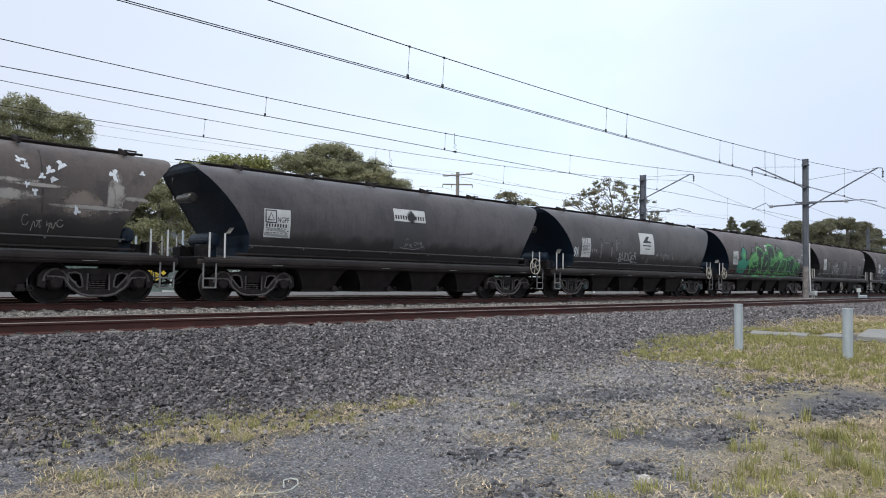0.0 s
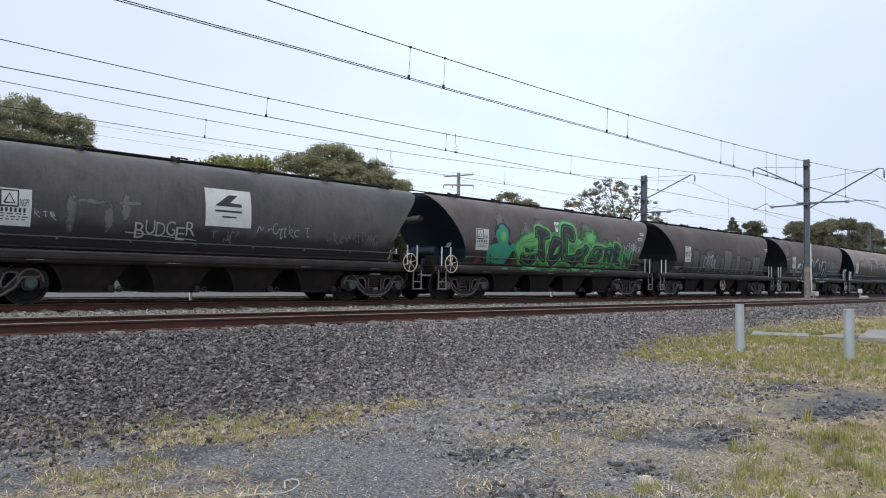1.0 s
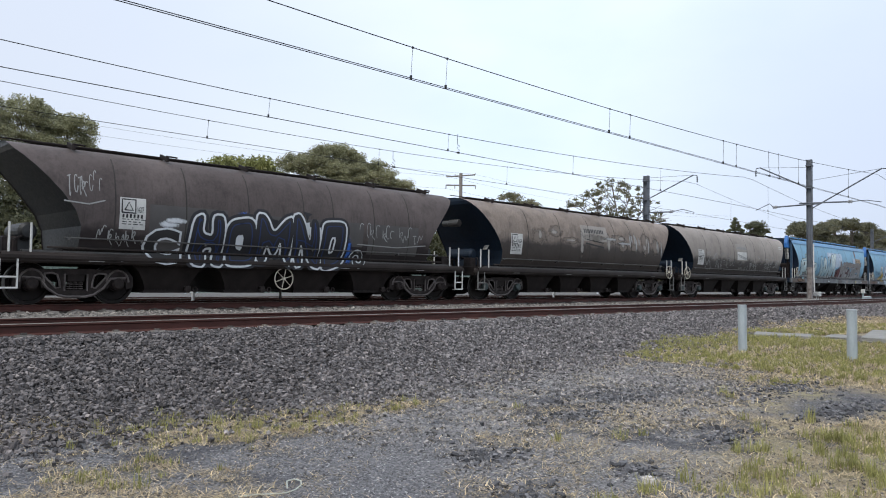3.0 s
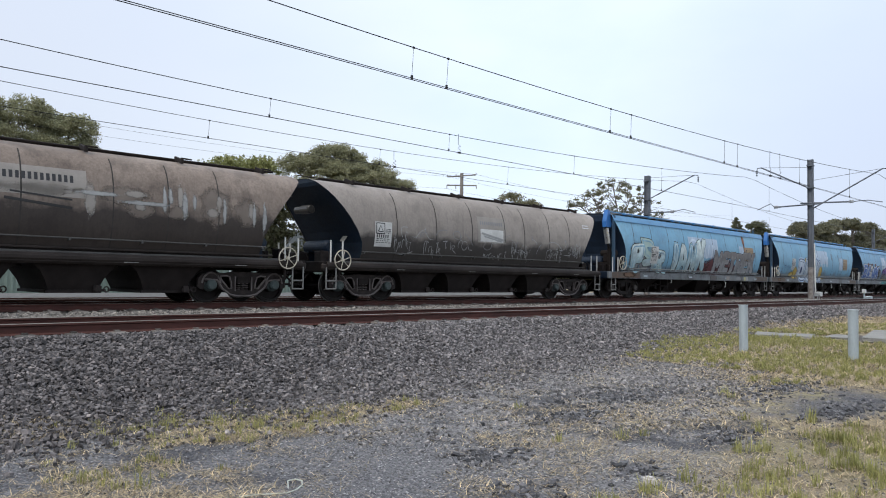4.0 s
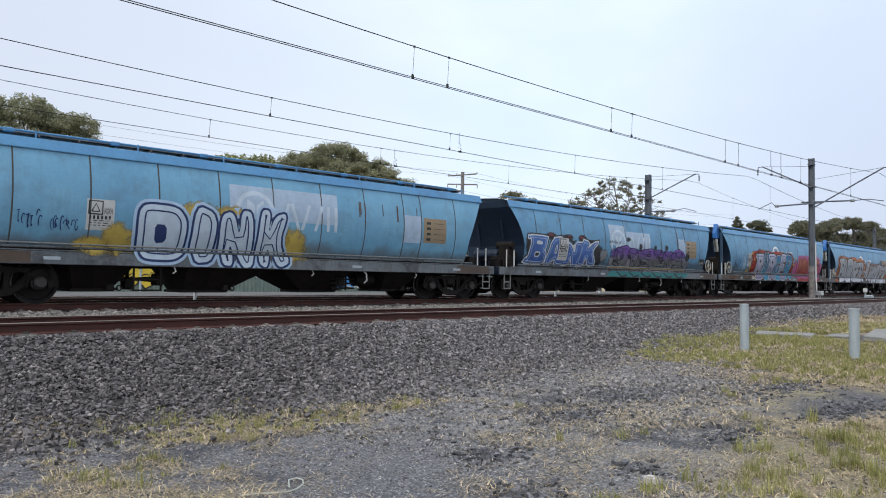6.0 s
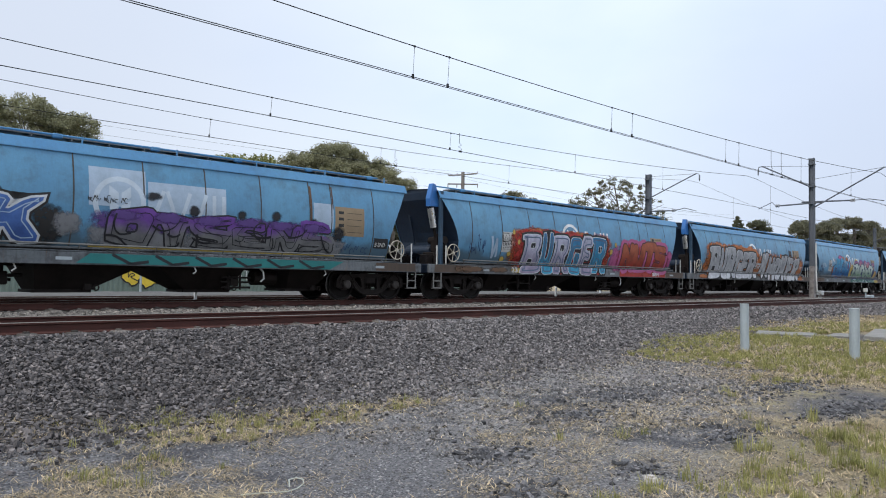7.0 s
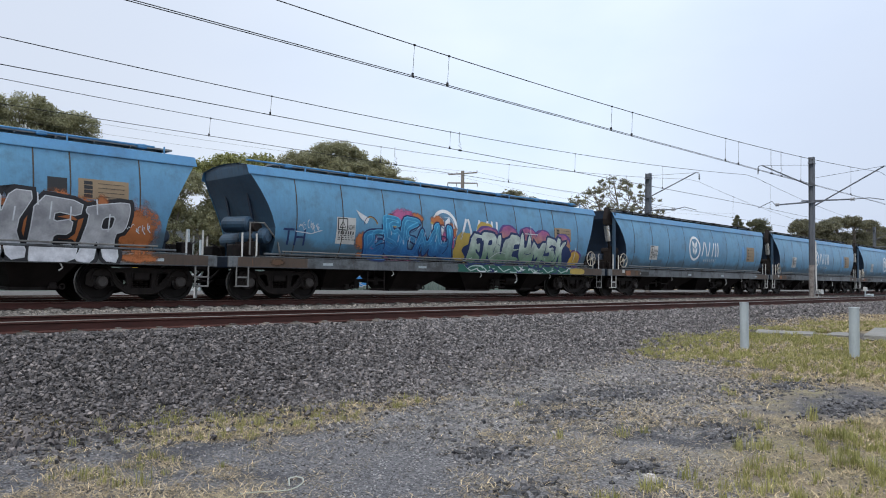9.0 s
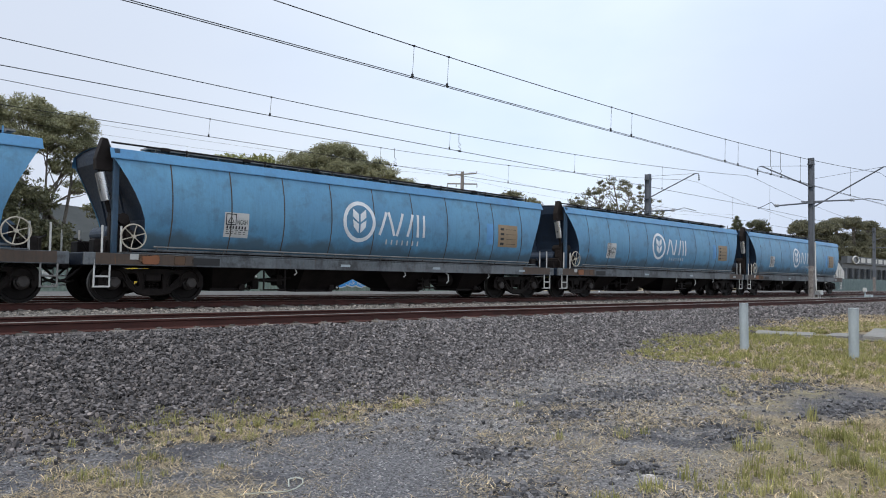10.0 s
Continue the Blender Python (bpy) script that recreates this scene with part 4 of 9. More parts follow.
def letters_on(w, body, x0, z0, wide, high, fill, outline=None, bold=0.02, edge=0.05, layer=2, name="graffiti_letters", label="", shear=0.0, jitter=0.0, seed=1):
    """Graffiti letters, one piece each, over a wider outline."""
    rnd = random.Random(seed)
    n = len(body)
    fills = fill if isinstance(fill, (list, tuple)) else [fill]
    for i, ch in enumerate(body):
        if ch == " ":
            continue
        cw = wide / n
        dz, dh = rnd.uniform(-jitter, jitter), 1 + rnd.uniform(-jitter, jitter)
        a = text_bm(ch, bold, shear)
        base = fit_letters(a, x0 + cw * (i + 0.04), z0 + dz, cw * 0.92, high * dh)
        if outline:
            o = text_bm(ch, bold + edge, shear)
            fit_letters(o, x0 + cw * (i + 0.04), z0 + dz, cw * 0.92, high * dh, base)
            on_body(w, "letter_outline", o, outline, layer)
        on_body(w, name, a, fills[i % len(fills)], layer + 1, label)


FAT = {
    "A": ([(0.22, 1), (0.8, 1), (1.04, 0), (0.68, 0), (0.62, 0.2), (0.4, 0.2), (0.34, 0), (-0.04, 0)], [[(0.42, 0.42), (0.6, 0.42), (0.54, 0.76), (0.48, 0.76)]]),
    "B": ([(-0.08, 1), (0.86, 1), (0.98, 0.9), (0.95, 0.62), (0.86, 0.53), (0.98, 0.44), (1, 0.1), (0.88, 0), (-0.12, 0), (-0.04, 0.14), (0.08, 0.16), (0.08, 0.84), (-0.08, 0.84)],
          [[(0.38, 0.64), (0.66, 0.64), (0.66, 0.8), (0.38, 0.8)], [(0.38, 0.2), (0.68, 0.2), (0.68, 0.4), (0.38, 0.4)]]),
    "C": ([(0.14, 1), (0.96, 1), (1, 0.7), (0.5, 0.7), (0.4, 0.6), (0.4, 0.4), (0.5, 0.3), (1, 0.3), (0.98, 0), (0.14, 0), (0, 0.14), (0, 0.86)], []),
    "E": ([(-0.02, 1), (0.98, 1), (1, 0.74), (0.4, 0.74), (0.4, 0.62), (0.88, 0.62), (0.88, 0.4), (0.4, 0.4), (0.4, 0.26), (1, 0.26), (1.02, 0), (0, 0), (-0.04, 0.1)], []),
    "F": ([(-0.02, 1), (1, 1), (1, 0.72), (0.42, 0.72), (0.42, 0.58), (0.86, 0.58), (0.86, 0.34), (0.42, 0.34), (0.42, 0), (0, 0)], []),
    "G": ([(0.12, 1), (0.95, 1), (0.98, 0.72), (0.44, 0.72), (0.38, 0.64), (0.38, 0.36), (0.46, 0.26), (0.62, 0.26), (0.62, 0.38), (0.5, 0.4), (0.5, 0.58), (1, 0.58), (1, 0.1), (0.9, 0), (0.1, 0), (0, 0.12), (0, 0.88)], []),
    "H": ([(0, 1), (0.36, 1), (0.36, 0.64), (0.64, 0.64), (0.64, 1), (1, 1), (1.02, 0), (0.64, 0), (0.64, 0.36), (0.36, 0.36), (0.36, 0), (-0.02, 0)], []),
    "I": ([(0, 1), (1, 0.96), (0.92, 0), (0.02, 0)], []),
    "K": ([(0, 1), (0.36, 1), (0.36, 0.64), (0.6, 1), (1.02, 1), (0.66, 0.54), (1.06, 0), (0.62, 0), (0.36, 0.42), (0.36, 0), (-0.02, 0)], []),
    "M": ([(0, 1), (0.3, 1), (0.5, 0.6), (0.7, 1), (1, 1), (1.02, 0), (0.72, 0), (0.72, 0.5), (0.5, 0.16), (0.28, 0.5), (0.28, 0), (-0.02, 0)], []),
    "N": ([(0, 1), (0.36, 1), (0.64, 0.5), (0.64, 1), (1, 1), (1.02, 0), (0.66, 0), (0.36, 0.5), (0.36, 0), (-0.02, 0)], []),
    "O": ([(0.2, 1), (0.8, 1), (1, 0.8), (1, 0.2), (0.8, 0), (0.2, 0), (0, 0.2), (0, 0.8)], [[(0.38, 0.34), (0.62, 0.34), (0.62, 0.66), (0.38, 0.66)]]),
    "P": ([(0, 1), (0.86, 1), (1, 0.88), (1, 0.46), (0.86, 0.34), (0.42, 0.34), (0.42, 0), (0, 0)], [[(0.4, 0.56), (0.66, 0.56), (0.66, 0.78), (0.4, 0.78)]]),
    "R": ([(-0.08, 1), (0.86, 1), (1, 0.9), (0.98, 0.55), (0.82, 0.44), (1.08, 0), (0.66, 0), (0.5, 0.34), (0.42, 0.34), (0.44, 0), (-0.06, 0), (0, 0.14), (0.06, 0.84), (-0.08, 0.84)], [[(0.38, 0.58), (0.68, 0.58), (0.68, 0.78), (0.38, 0.78)]]),
    "S": ([(0.12, 1), (0.98, 1), (1, 0.72), (0.42, 0.72), (0.42, 0.62), (0.88, 0.6), (1, 0.48), (1, 0.12), (0.88, 0), (0, 0), (-0.02, 0.28), (0.58, 0.28), (0.58, 0.38), (0.12, 0.4), (0, 0.52), (0, 0.88)], []),
    "T": ([(-0.02, 1), (1.02, 1), (1, 0.7), (0.68, 0.7), (0.68, 0), (0.3, 0), (0.32, 0.7), (0, 0.7)], []),
    "U": ([(0, 1), (0.34, 1), (0.38, 0.4), (0.5, 0.34), (0.62, 0.4), (0.66, 1), (1, 1), (0.96, 0.2), (1.02, 0), (0.1, 0), (-0.02, 0.2)], []),
    "W": ([(0, 1), (0.3, 1), (0.36, 0.42), (0.5, 0.78), (0.64, 0.42), (0.7, 1), (1, 1), (0.86, 0), (0.6, 0), (0.5, 0.34), (0.4, 0), (0.14, 0)], []),
}


def area(pts):
    return sum(a[0] * b[1] - b[0] * a[1] for a, b in zip(pts, pts[1:] + pts[:1])) / 2


def grown(pts, d):
    """A closed outline moved outward by d (inward where d is negative), with blunted corners."""
    if not d:
        return pts
    sign = 1 if area(pts) > 0 else -1
    out = []
    n = len(pts)
    for i in range(n):
        (ax, az), (bx, bz), (cx, cz) = pts[i - 1], pts[i], pts[(i + 1) % n]
        u, v = math.hypot(bx - ax, bz - az) or 1e-6, math.hypot(cx - bx, cz - bz) or 1e-6
        n1, n2 = ((bz - az) / u * sign, -(bx - ax) / u * sign), ((cz - bz) / v * sign, -(cx - bx) / v * sign)
        k = 1 + n1[0] * n2[0] + n1[1] * n2[1]
        mx, mz = (n1[0] + n2[0]) / max(k, 0.55), (n1[1] + n2[1]) / max(k, 0.55)
        out.append((bx + mx * d, bz + mz * d))
    return out


def rounded(pts, times):
    """A closed outline with its corners cut."""
    for _ in range(times):
        out = []
        for a, b in zip(pts, pts[1:] + pts[:1]):
            out += [(a[0] * 0.8 + b[0] * 0.2, a[1] * 0.8 + b[1] * 0.2), (a[0] * 0.2 + b[0] * 0.8, a[1] * 0.2 + b[1] * 0.8)]
        pts = out
    return pts


def filled(loops):
    bm = bmesh.new()
    es = []
    for loop in loops:
        vs = [bm.verts.new((x, 0, z)) for x, z in loop]
        es += [bm.edges.new((vs[i - 1], vs[i])) for i in range(len(vs))]
    bmesh.ops.triangle_fill(bm, use_beauty=True, use_dissolve=False, edges=es, normal=(0, -1, 0))
    return bm


def block(w, body, x0, z0, wide, high, fills, skins, layer=4, seed=1, wild=0.03, lean=0.0, soft=1, fat=1.0, widths=None, label="", rise=None, contour=None, taper=0.0):
    """A piece of fat graffiti letters. skins: (name, paint, growth) under the letters, widest first; contour: paint, offsets and width of thin can lines; taper: how far the last letter shrinks."""
    rnd = random.Random(seed)
    fills = fills if isinstance(fills, (list, tuple)) else [fills]
    ws = widths or [0.6 if c == "I" else 1.25 if c in "MW" else 1.0 for c in body]
    unit = wide / sum(ws)
    x = x0
    shapes = []
    for i, ch in enumerate(body):
        cw = ws[i] * unit
        outer, holes = FAT[ch]
        tilt, dz, kh = lean + rnd.uniform(-wild, wild) * 2.0, rnd.uniform(-wild, wild) * high, 1 + rnd.uniform(-wild, wild) * 2
        kh *= 1 - taper * i / max(1, len(body) - 1)
        if rise:
            dz += rise * math.sin(i * 2.1 + seed)

        def put(pts, amount):
            res = []
            for gx, gz in pts:
                gx, gz = gx + rnd.uniform(-wild, wild) * amount, gz + rnd.uniform(-wild, wild) * amount
                zz = z0 + dz + gz * high * kh
                res.append((x + cw * 0.5 + (gx - 0.5) * cw * 0.96 * fat + tilt * (gz - 0.5) * high, zz))
            return res
        shapes.append((rounded(put(outer, 1.4), soft), [rounded(put(h, 0.6), min(1, soft)) for h in holes]))
        x += cw
    for depth, (name, mat, grow) in enumerate(skins):
        for i, (outer, holes) in enumerate(shapes):
            loops = [grown(outer, grow)] + [grown(h, -grow) for h in holes if min(abs(h[0][0] - h[len(h) // 2][0]), abs(h[0][1] - h[len(h) // 2][1])) > 2.6 * grow]
            on_body(w, name, filled(loops), mat, layer + 1.1 * depth + 0.12 * (i % 5))
    top = layer + 1.1 * len(skins)
    for i, (outer, holes) in enumerate(shapes):
        on_body(w, "graffiti_letter", filled([outer] + holes), fills[i % len(fills)], top + 0.12 * (i % 5), label)
        if contour:
            for k, off in enumerate(contour[1]):
                ring = grown(outer, off)
                on_body(w, "spray_line", ribbon(ring + ring[:2], contour[2], 0.0), contour[0], top + 1.6 + 0.1 * ((i + k) % 5))
    return shapes


def data_panel(w, x, z, wide, high, code, dark, layer=1):
    """The white wagon data panel: warning triangle, class letters, and bars for its figures."""
    on_body(w, "data_panel", [rect(x, z, x + wide, z + high)], M["white"], layer, "white data panel with a warning triangle")
    k = high / 0.66
    b = 0.28 * k
    sx, sz = x + 0.05, z + high - b - 0.04
    on_body(w, "panel_frame", ribbon([(sx, sz), (sx + b, sz), (sx + b, sz + b), (sx, sz + b), (sx, sz), (sx + b * 0.1, sz)], 0.035 * k, 0.0), M["black"], layer + 1)
    on_body(w, "warning_triangle", ribbon([(sx + b * 0.2, sz + b * 0.2), (sx + b * 0.8, sz + b * 0.2), (sx + b * 0.5, sz + b * 0.8), (sx + b * 0.2, sz + b * 0.2), (sx + b * 0.3, sz + b * 0.2)], 0.03 * k, 0.0), M["black"], layer + 1.2)
    figures, small = [], []
    for row, (h, gap) in enumerate(((0.08, 0.0), (0.018, 0.1), (0.018, 0.15), (0.018, 0.2))):
        zz = z + high - b - 0.07 - h * k - gap * k
        xx = x + 0.06
        while xx < x + wide - 0.1 and zz > z + 0.02:
            ww = 0.045 if row == 0 else random.uniform(0.04, 0.12)
            (figures if row == 0 else small).append(rect(xx, zz, xx + ww, zz + h * k))
            xx += ww + 0.04
    on_body(w, "figure_bar", figures, M["black"], layer + 1)
    tagged(on_body(w, "small_print", small, M["black"], layer + 1), kind="stuff")
    t = text_bm(code, 0.01)
    fit_letters(t, sx + b + 0.04, sz + 0.01, wide - b - 0.14, 0.13 * k)
    on_body(w, "panel_letters", t, M["black"], layer + 1)


def wagon(k, centre, dark, label, paint_mat, end_mat, seams, seam_mat, wheel_end=-1, ram=False, axle_paint=None):
    w = thing("hopper_wagon", label, "freight wagon", "grain hopper wagons of the train", pose(centre, TRACK_TRAIN + bend(centre), 0, 0, 0, heading(centre)))
    w["prof_dark"] = dark
    WAGONS.append((w, centre))
    prof = DARK if dark else BLUE
    pitch, base, span = (14.53, 1.83, 12.35) if dark else (17.41, 1.87, 15.5)
    half = pitch / 2
    top, low, knee = (half - 0.33, half - 1.68, 1.6) if dark else (half - 0.74, half - 1.5, 1.8)
    if dark == 2:
        top, low, knee = half - 0.6, half - 1.95, 1.8
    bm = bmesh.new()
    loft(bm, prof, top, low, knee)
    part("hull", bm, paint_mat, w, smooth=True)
    full = prof if dark else prof + BLUE_TOP[1:]
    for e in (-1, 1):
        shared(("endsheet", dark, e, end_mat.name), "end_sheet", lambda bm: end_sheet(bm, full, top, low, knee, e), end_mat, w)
    if not dark:
        def roof(bm):
            for s in (-1, 1):
                rows = [[bm.verts.new((q * (end_x(top, low, 3.4, knee) + 0.03), s * y, z)) for q in (-1, 1)] for z, y in BLUE_TOP]
                for a, b in zip(rows, rows[1:]):
                    bm.faces.new((a[0], a[1], b[1], b[0]))
                box(bm, (0, s * 1.29, 3.335), (2 * top, 0.05, 0.025))
        shared("blue_roof", "roof", roof, M["roof_blue"], w)
    # welded seams, one strip each
    for x in seams:
        def seam(bm):
            d = 0.016
            rows = [[bm.verts.new((q * d, -(y + 0.006), z)) for q in (-1, 1)] for z, y in prof[:9]]
            for a, b in zip(rows, rows[1:]):
                bm.faces.new((a[0], a[1], b[1], b[0]))
        shared(("seam", bool(dark), seam_mat.name), "weld_seam", seam, seam_mat, w, m=pose(x, 0, 0))
    # roof walkway and hatch gear
    if dark:
        def hatch(bm):
            box(bm, (0, 0, 3.645), (2 * top - 1.2, 0.5, 0.06), bevel=0.01)
            rod(bm, (-top + 0.4, -0.45, 3.63), (top - 0.5, -0.45, 3.63), 0.03)
            rod(bm, (-top - 0.25, -0.3, 3.66), (-top + 0.8, -0.3, 3.66), 0.015)
        shared(("hatch", dark), "roof_hatch", hatch, M["steel_dark"], w)
        def bracket(bm):
            box(bm, (0, -0.72, 3.6), (0.06, 0.4, 0.1), pose(0, 0, 0, 18))
            rod(bm, (0, -0.92, 3.48), (0, -0.92, 3.62), 0.04)
            rod(bm, (-0.02, -0.9, 3.62), (0.3, -0.8, 3.63), 0.02)
        for i in range(6):
            shared(("hbracket",), "hatch_bracket", bracket, M["steel_dark"], w, m=pose(-top + 1.3 + i * (2 * top - 2.4) / 5, 0, 0))
    else:
        def walkway(bm):
            box(bm, (0.3, -0.62, 3.73), (2 * top - 1.4, 0.42, 0.04))
            for i in range(18):
                box(bm, (-top + 1.2 + i * (2 * top - 1.8) / 17, -0.62, 3.7), (0.03, 0.44, 0.06))
        shared("walkway", "roof_walkway", walkway, M["steel_worn"], w)
        def hatchbar(bm):
            rod(bm, (-top + 0.1, -0.95, 3.74), (top - 0.9, -0.95, 3.74), 0.024)
            for i in range(7):
                x = -top + 1.4 + i * (2 * top - 2.6) / 6
                box(bm, (x, -0.95, 3.72), (0.22, 0.1, 0.1), bevel=0.02)
                rod(bm, (x + 0.5, -1.05, 3.6), (x + 0.5, -1.05, 3.76), 0.02)
        shared(("hatchbar", ram), "hatch_bar", hatchbar, M["roof_blue"] if ram != 2 else M["steel_dark"], w)
        for e in (-1, 1):
            def corner(bm):
                box(bm, (e * (half - 0.87), -1.2, 2.35), (0.12, 0.12, 2.42), bevel=0.01)
            if ram and e < 0:
                shared(("corner", e), "end_post", corner, M["post_blue"], w)
    for e in (-1, 1):
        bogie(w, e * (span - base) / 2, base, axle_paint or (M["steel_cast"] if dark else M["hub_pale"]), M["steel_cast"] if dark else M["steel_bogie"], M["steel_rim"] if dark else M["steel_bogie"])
        for s in (-1, 1):
            steps(w, e * (half - 0.55), s, M["white"] if k in (14, 15, 16, 5) else M["steel_worn"])
            grab_posts(w, e * (half - 0.75) - 0.2, s, M["white"])
        def tank(bm):
            lathe(bm, [(0.01, -0.62), (0.14, -0.6), (0.2, -0.52), (0.2, 0.52), (0.14, 0.6), (0.01, 0.62)], 18)
            for y in (-0.35, 0.35):
                box(bm, (0, y, -0.28), (0.3, 0.06, 0.3))
        shared(("tank", dark, end_mat.name), "air_reservoir", tank, end_mat, w, m=pose(e * (half - 1.15), 0.1, 1.62), smooth=False)
        if dark == 1 and e < 0:
            def vent(bm):
                lathe(bm, [(0.02, -0.36), (0.11, -0.36), (0.135, -0.33), (0.135, 0.1), (0.11, 0.14), (0.11, 0.42), (0.02, 0.42)], 16)
                box(bm, (0.12, 0.0, -0.02), (0.18, 0.5, 0.1), bevel=0.02)
            shared("vent", "end_cylinder", vent, M["ledge_pale"], w, "dusty steel cylinder on the end sheet", m=pose(-half + 0.62, 0.1, 2.72), smooth=False)
            shared("lug", "lifting_lug", lambda bm: torus(bm, (0, 0, 0), 0.07, 0.025, 12, 5), M["ledge_pale"], w, m=pose(-half + 0.43, 0.55, 3.2, 0, 0, 60))
            shared("endplate", "inspection_plate", lambda bm: box(bm, (0, 0, 0), (0.03, 0.2, 0.2), pose(0, 0, 0, 0, 37), bevel=0.006), M["steel_worn"], w, m=pose(-half + 1.38, -0.85, 1.86))
        em = pose(e * (half - 0.7), 0, 0)
        shared(("valve",), "brake_valve", lambda bm: box(bm, (0, -0.7, 1.3), (0.3, 0.35, 0.35), bevel=0.03), M["steel_cast"], w, m=em)
        shared(("gearbox",), "gear_box", lambda bm: box(bm, (0.1, 0.6, 1.3), (0.4, 0.5, 0.3), bevel=0.03), M["steel_dark"], w, m=em)
        for i in range(5):
            y = -1.1 + 0.5 * i
            shared(("endpipe", i), "brake_pipe", lambda bm: pipe(bm, [(0, y, 1.13), (0.15 * math.sin(i * 2.1), y, 1.4), (0.25 * math.cos(i * 1.7), y + 0.3, 1.5)], 0.02, 5), M["steel_cast"], w, m=em)
        for y in (-0.6, 0.6):
            if not dark:
                shared(("sloper", e, y), "end_stiffener", lambda bm: box(bm, (0, y, 2.0), (0.05, 0.09, 1.9), pose(0, 0, 0, 0, 14 * e)), M["navy"], w, m=pose(e * (half - 1.3), 0, 0.1))
    if wheel_end:
        hand_wheel(w, wheel_end * (half - 1.22) if not dark else wheel_end * (half - 0.91), 1.53 if not dark else 1.2)
    if not dark:
        def gear_heap(bm):
            box(bm, (0, -0.85, 1.75), (0.34, 0.5, 0.42), bevel=0.05)
            rod(bm, (-0.05, -1.22, 1.95), (-0.05, -0.5, 1.95), 0.13, 12)
            rod(bm, (0.12, -1.2, 1.6), (0.12, -0.4, 1.6), 0.1, 12)
            box(bm, (-0.05, -0.7, 1.35), (0.26, 0.9, 0.44), bevel=0.03)
        shared("gear_heap", "brake_gear", gear_heap, M["steel_dark"], w, m=pose(-half + 1.12, 0, 0))
    if ram:
        def bracket2(bm):
            plate(bm, [[(-0.28, 3.05), (0.1, 3.05), (0.16, 3.3), (-0.05, 3.78), (-0.16, 3.8), (-0.3, 3.3)]], -0.1, 0.1)
        shared(("ramhead", ram), "hatch_lever", bracket2, M["blue_trim"] if ram == 1 else M["steel_dark"], w, "steel hatch lever at the wagon end", m=pose(-half + 0.75, -1.0, 0))
        rm = pose(-half + 0.58, -1.0, 0)
        shared(("ram",), "ram_cylinder", lambda bm: rod(bm, (-0.0, 0, 3.0), (0.17, 0, 2.36), 0.115, 20), M["chrome"], w, "bright metal ram cylinder", m=rm)
        shared(("ramrod",), "ram_rod", lambda bm: rod(bm, (-0.05, 0, 3.2), (0.0, 0, 2.98), 0.035), M["steel_dark"], w, m=rm)
        shared(("ramstem",), "ram_stem", lambda bm: rod(bm, (0.17, 0, 2.38), (0.24, 0, 2.1), 0.05), M["steel_dark"], w, m=rm)
        shared(("ramfoot",), "ram_bracket", lambda bm: box(bm, (0.3, 0.0, 1.65), (0.14, 0.16, 1.0), bevel=0.02), M["steel_dark"], w, m=rm)
    if dark:
        underframe(w, half, [-3.15, -1.05, 1.05, 3.15], (1.1, 0.5, 0.3), True)
    else:
        underframe(w, half, [-4.6, -1.72, 1.72, 4.6], (1.55, 0.95, 0.3), False)
    # reflective strips on the sill
    for i in range(4):
        x = -half + 2.6 + i * (2 * half - 4.6) / 3 + random.uniform(-0.5, 0.5)
        on_body(w, "sill_marker", [rect(x, 0.96, x + 0.34, 1.03)], M["galv"] if not dark else M["steel_worn"], 1.5)
    return w


M["post_blue"] = hull_paint("sooty_blue_post", (0.022, 0.055, 0.1), (0.04, 0.095, 0.16), (0.012, 0.02, 0.028))
M["roof_blue"] = hull_paint("faded_roof_blue", (0.055, 0.195, 0.4), (0.09, 0.265, 0.45), (0.045, 0.095, 0.145), rough=0.4, mottle=0.5)
# low on both blues: grime plus shade painted under the side's curve
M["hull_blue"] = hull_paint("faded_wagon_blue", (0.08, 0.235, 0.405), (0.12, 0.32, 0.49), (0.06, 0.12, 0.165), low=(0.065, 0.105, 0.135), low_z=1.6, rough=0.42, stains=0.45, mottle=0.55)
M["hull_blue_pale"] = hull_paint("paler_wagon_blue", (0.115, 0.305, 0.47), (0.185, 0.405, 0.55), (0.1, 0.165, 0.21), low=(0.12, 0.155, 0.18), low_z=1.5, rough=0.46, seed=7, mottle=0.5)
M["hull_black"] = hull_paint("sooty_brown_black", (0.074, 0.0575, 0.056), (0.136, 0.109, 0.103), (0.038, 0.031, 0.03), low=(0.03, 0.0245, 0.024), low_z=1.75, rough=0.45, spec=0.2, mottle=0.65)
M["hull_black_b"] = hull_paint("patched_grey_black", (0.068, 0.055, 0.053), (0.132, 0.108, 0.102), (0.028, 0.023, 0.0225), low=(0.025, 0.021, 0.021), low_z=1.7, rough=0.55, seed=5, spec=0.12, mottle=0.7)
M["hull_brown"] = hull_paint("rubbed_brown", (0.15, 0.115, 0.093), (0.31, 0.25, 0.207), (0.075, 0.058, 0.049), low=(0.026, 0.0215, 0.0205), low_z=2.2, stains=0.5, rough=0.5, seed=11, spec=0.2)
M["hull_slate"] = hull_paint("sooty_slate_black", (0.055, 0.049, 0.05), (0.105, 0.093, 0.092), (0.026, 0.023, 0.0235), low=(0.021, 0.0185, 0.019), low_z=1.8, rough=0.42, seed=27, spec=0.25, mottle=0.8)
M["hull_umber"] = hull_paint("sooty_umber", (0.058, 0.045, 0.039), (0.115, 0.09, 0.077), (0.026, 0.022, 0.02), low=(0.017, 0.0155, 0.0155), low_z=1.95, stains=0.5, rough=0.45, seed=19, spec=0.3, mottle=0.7)
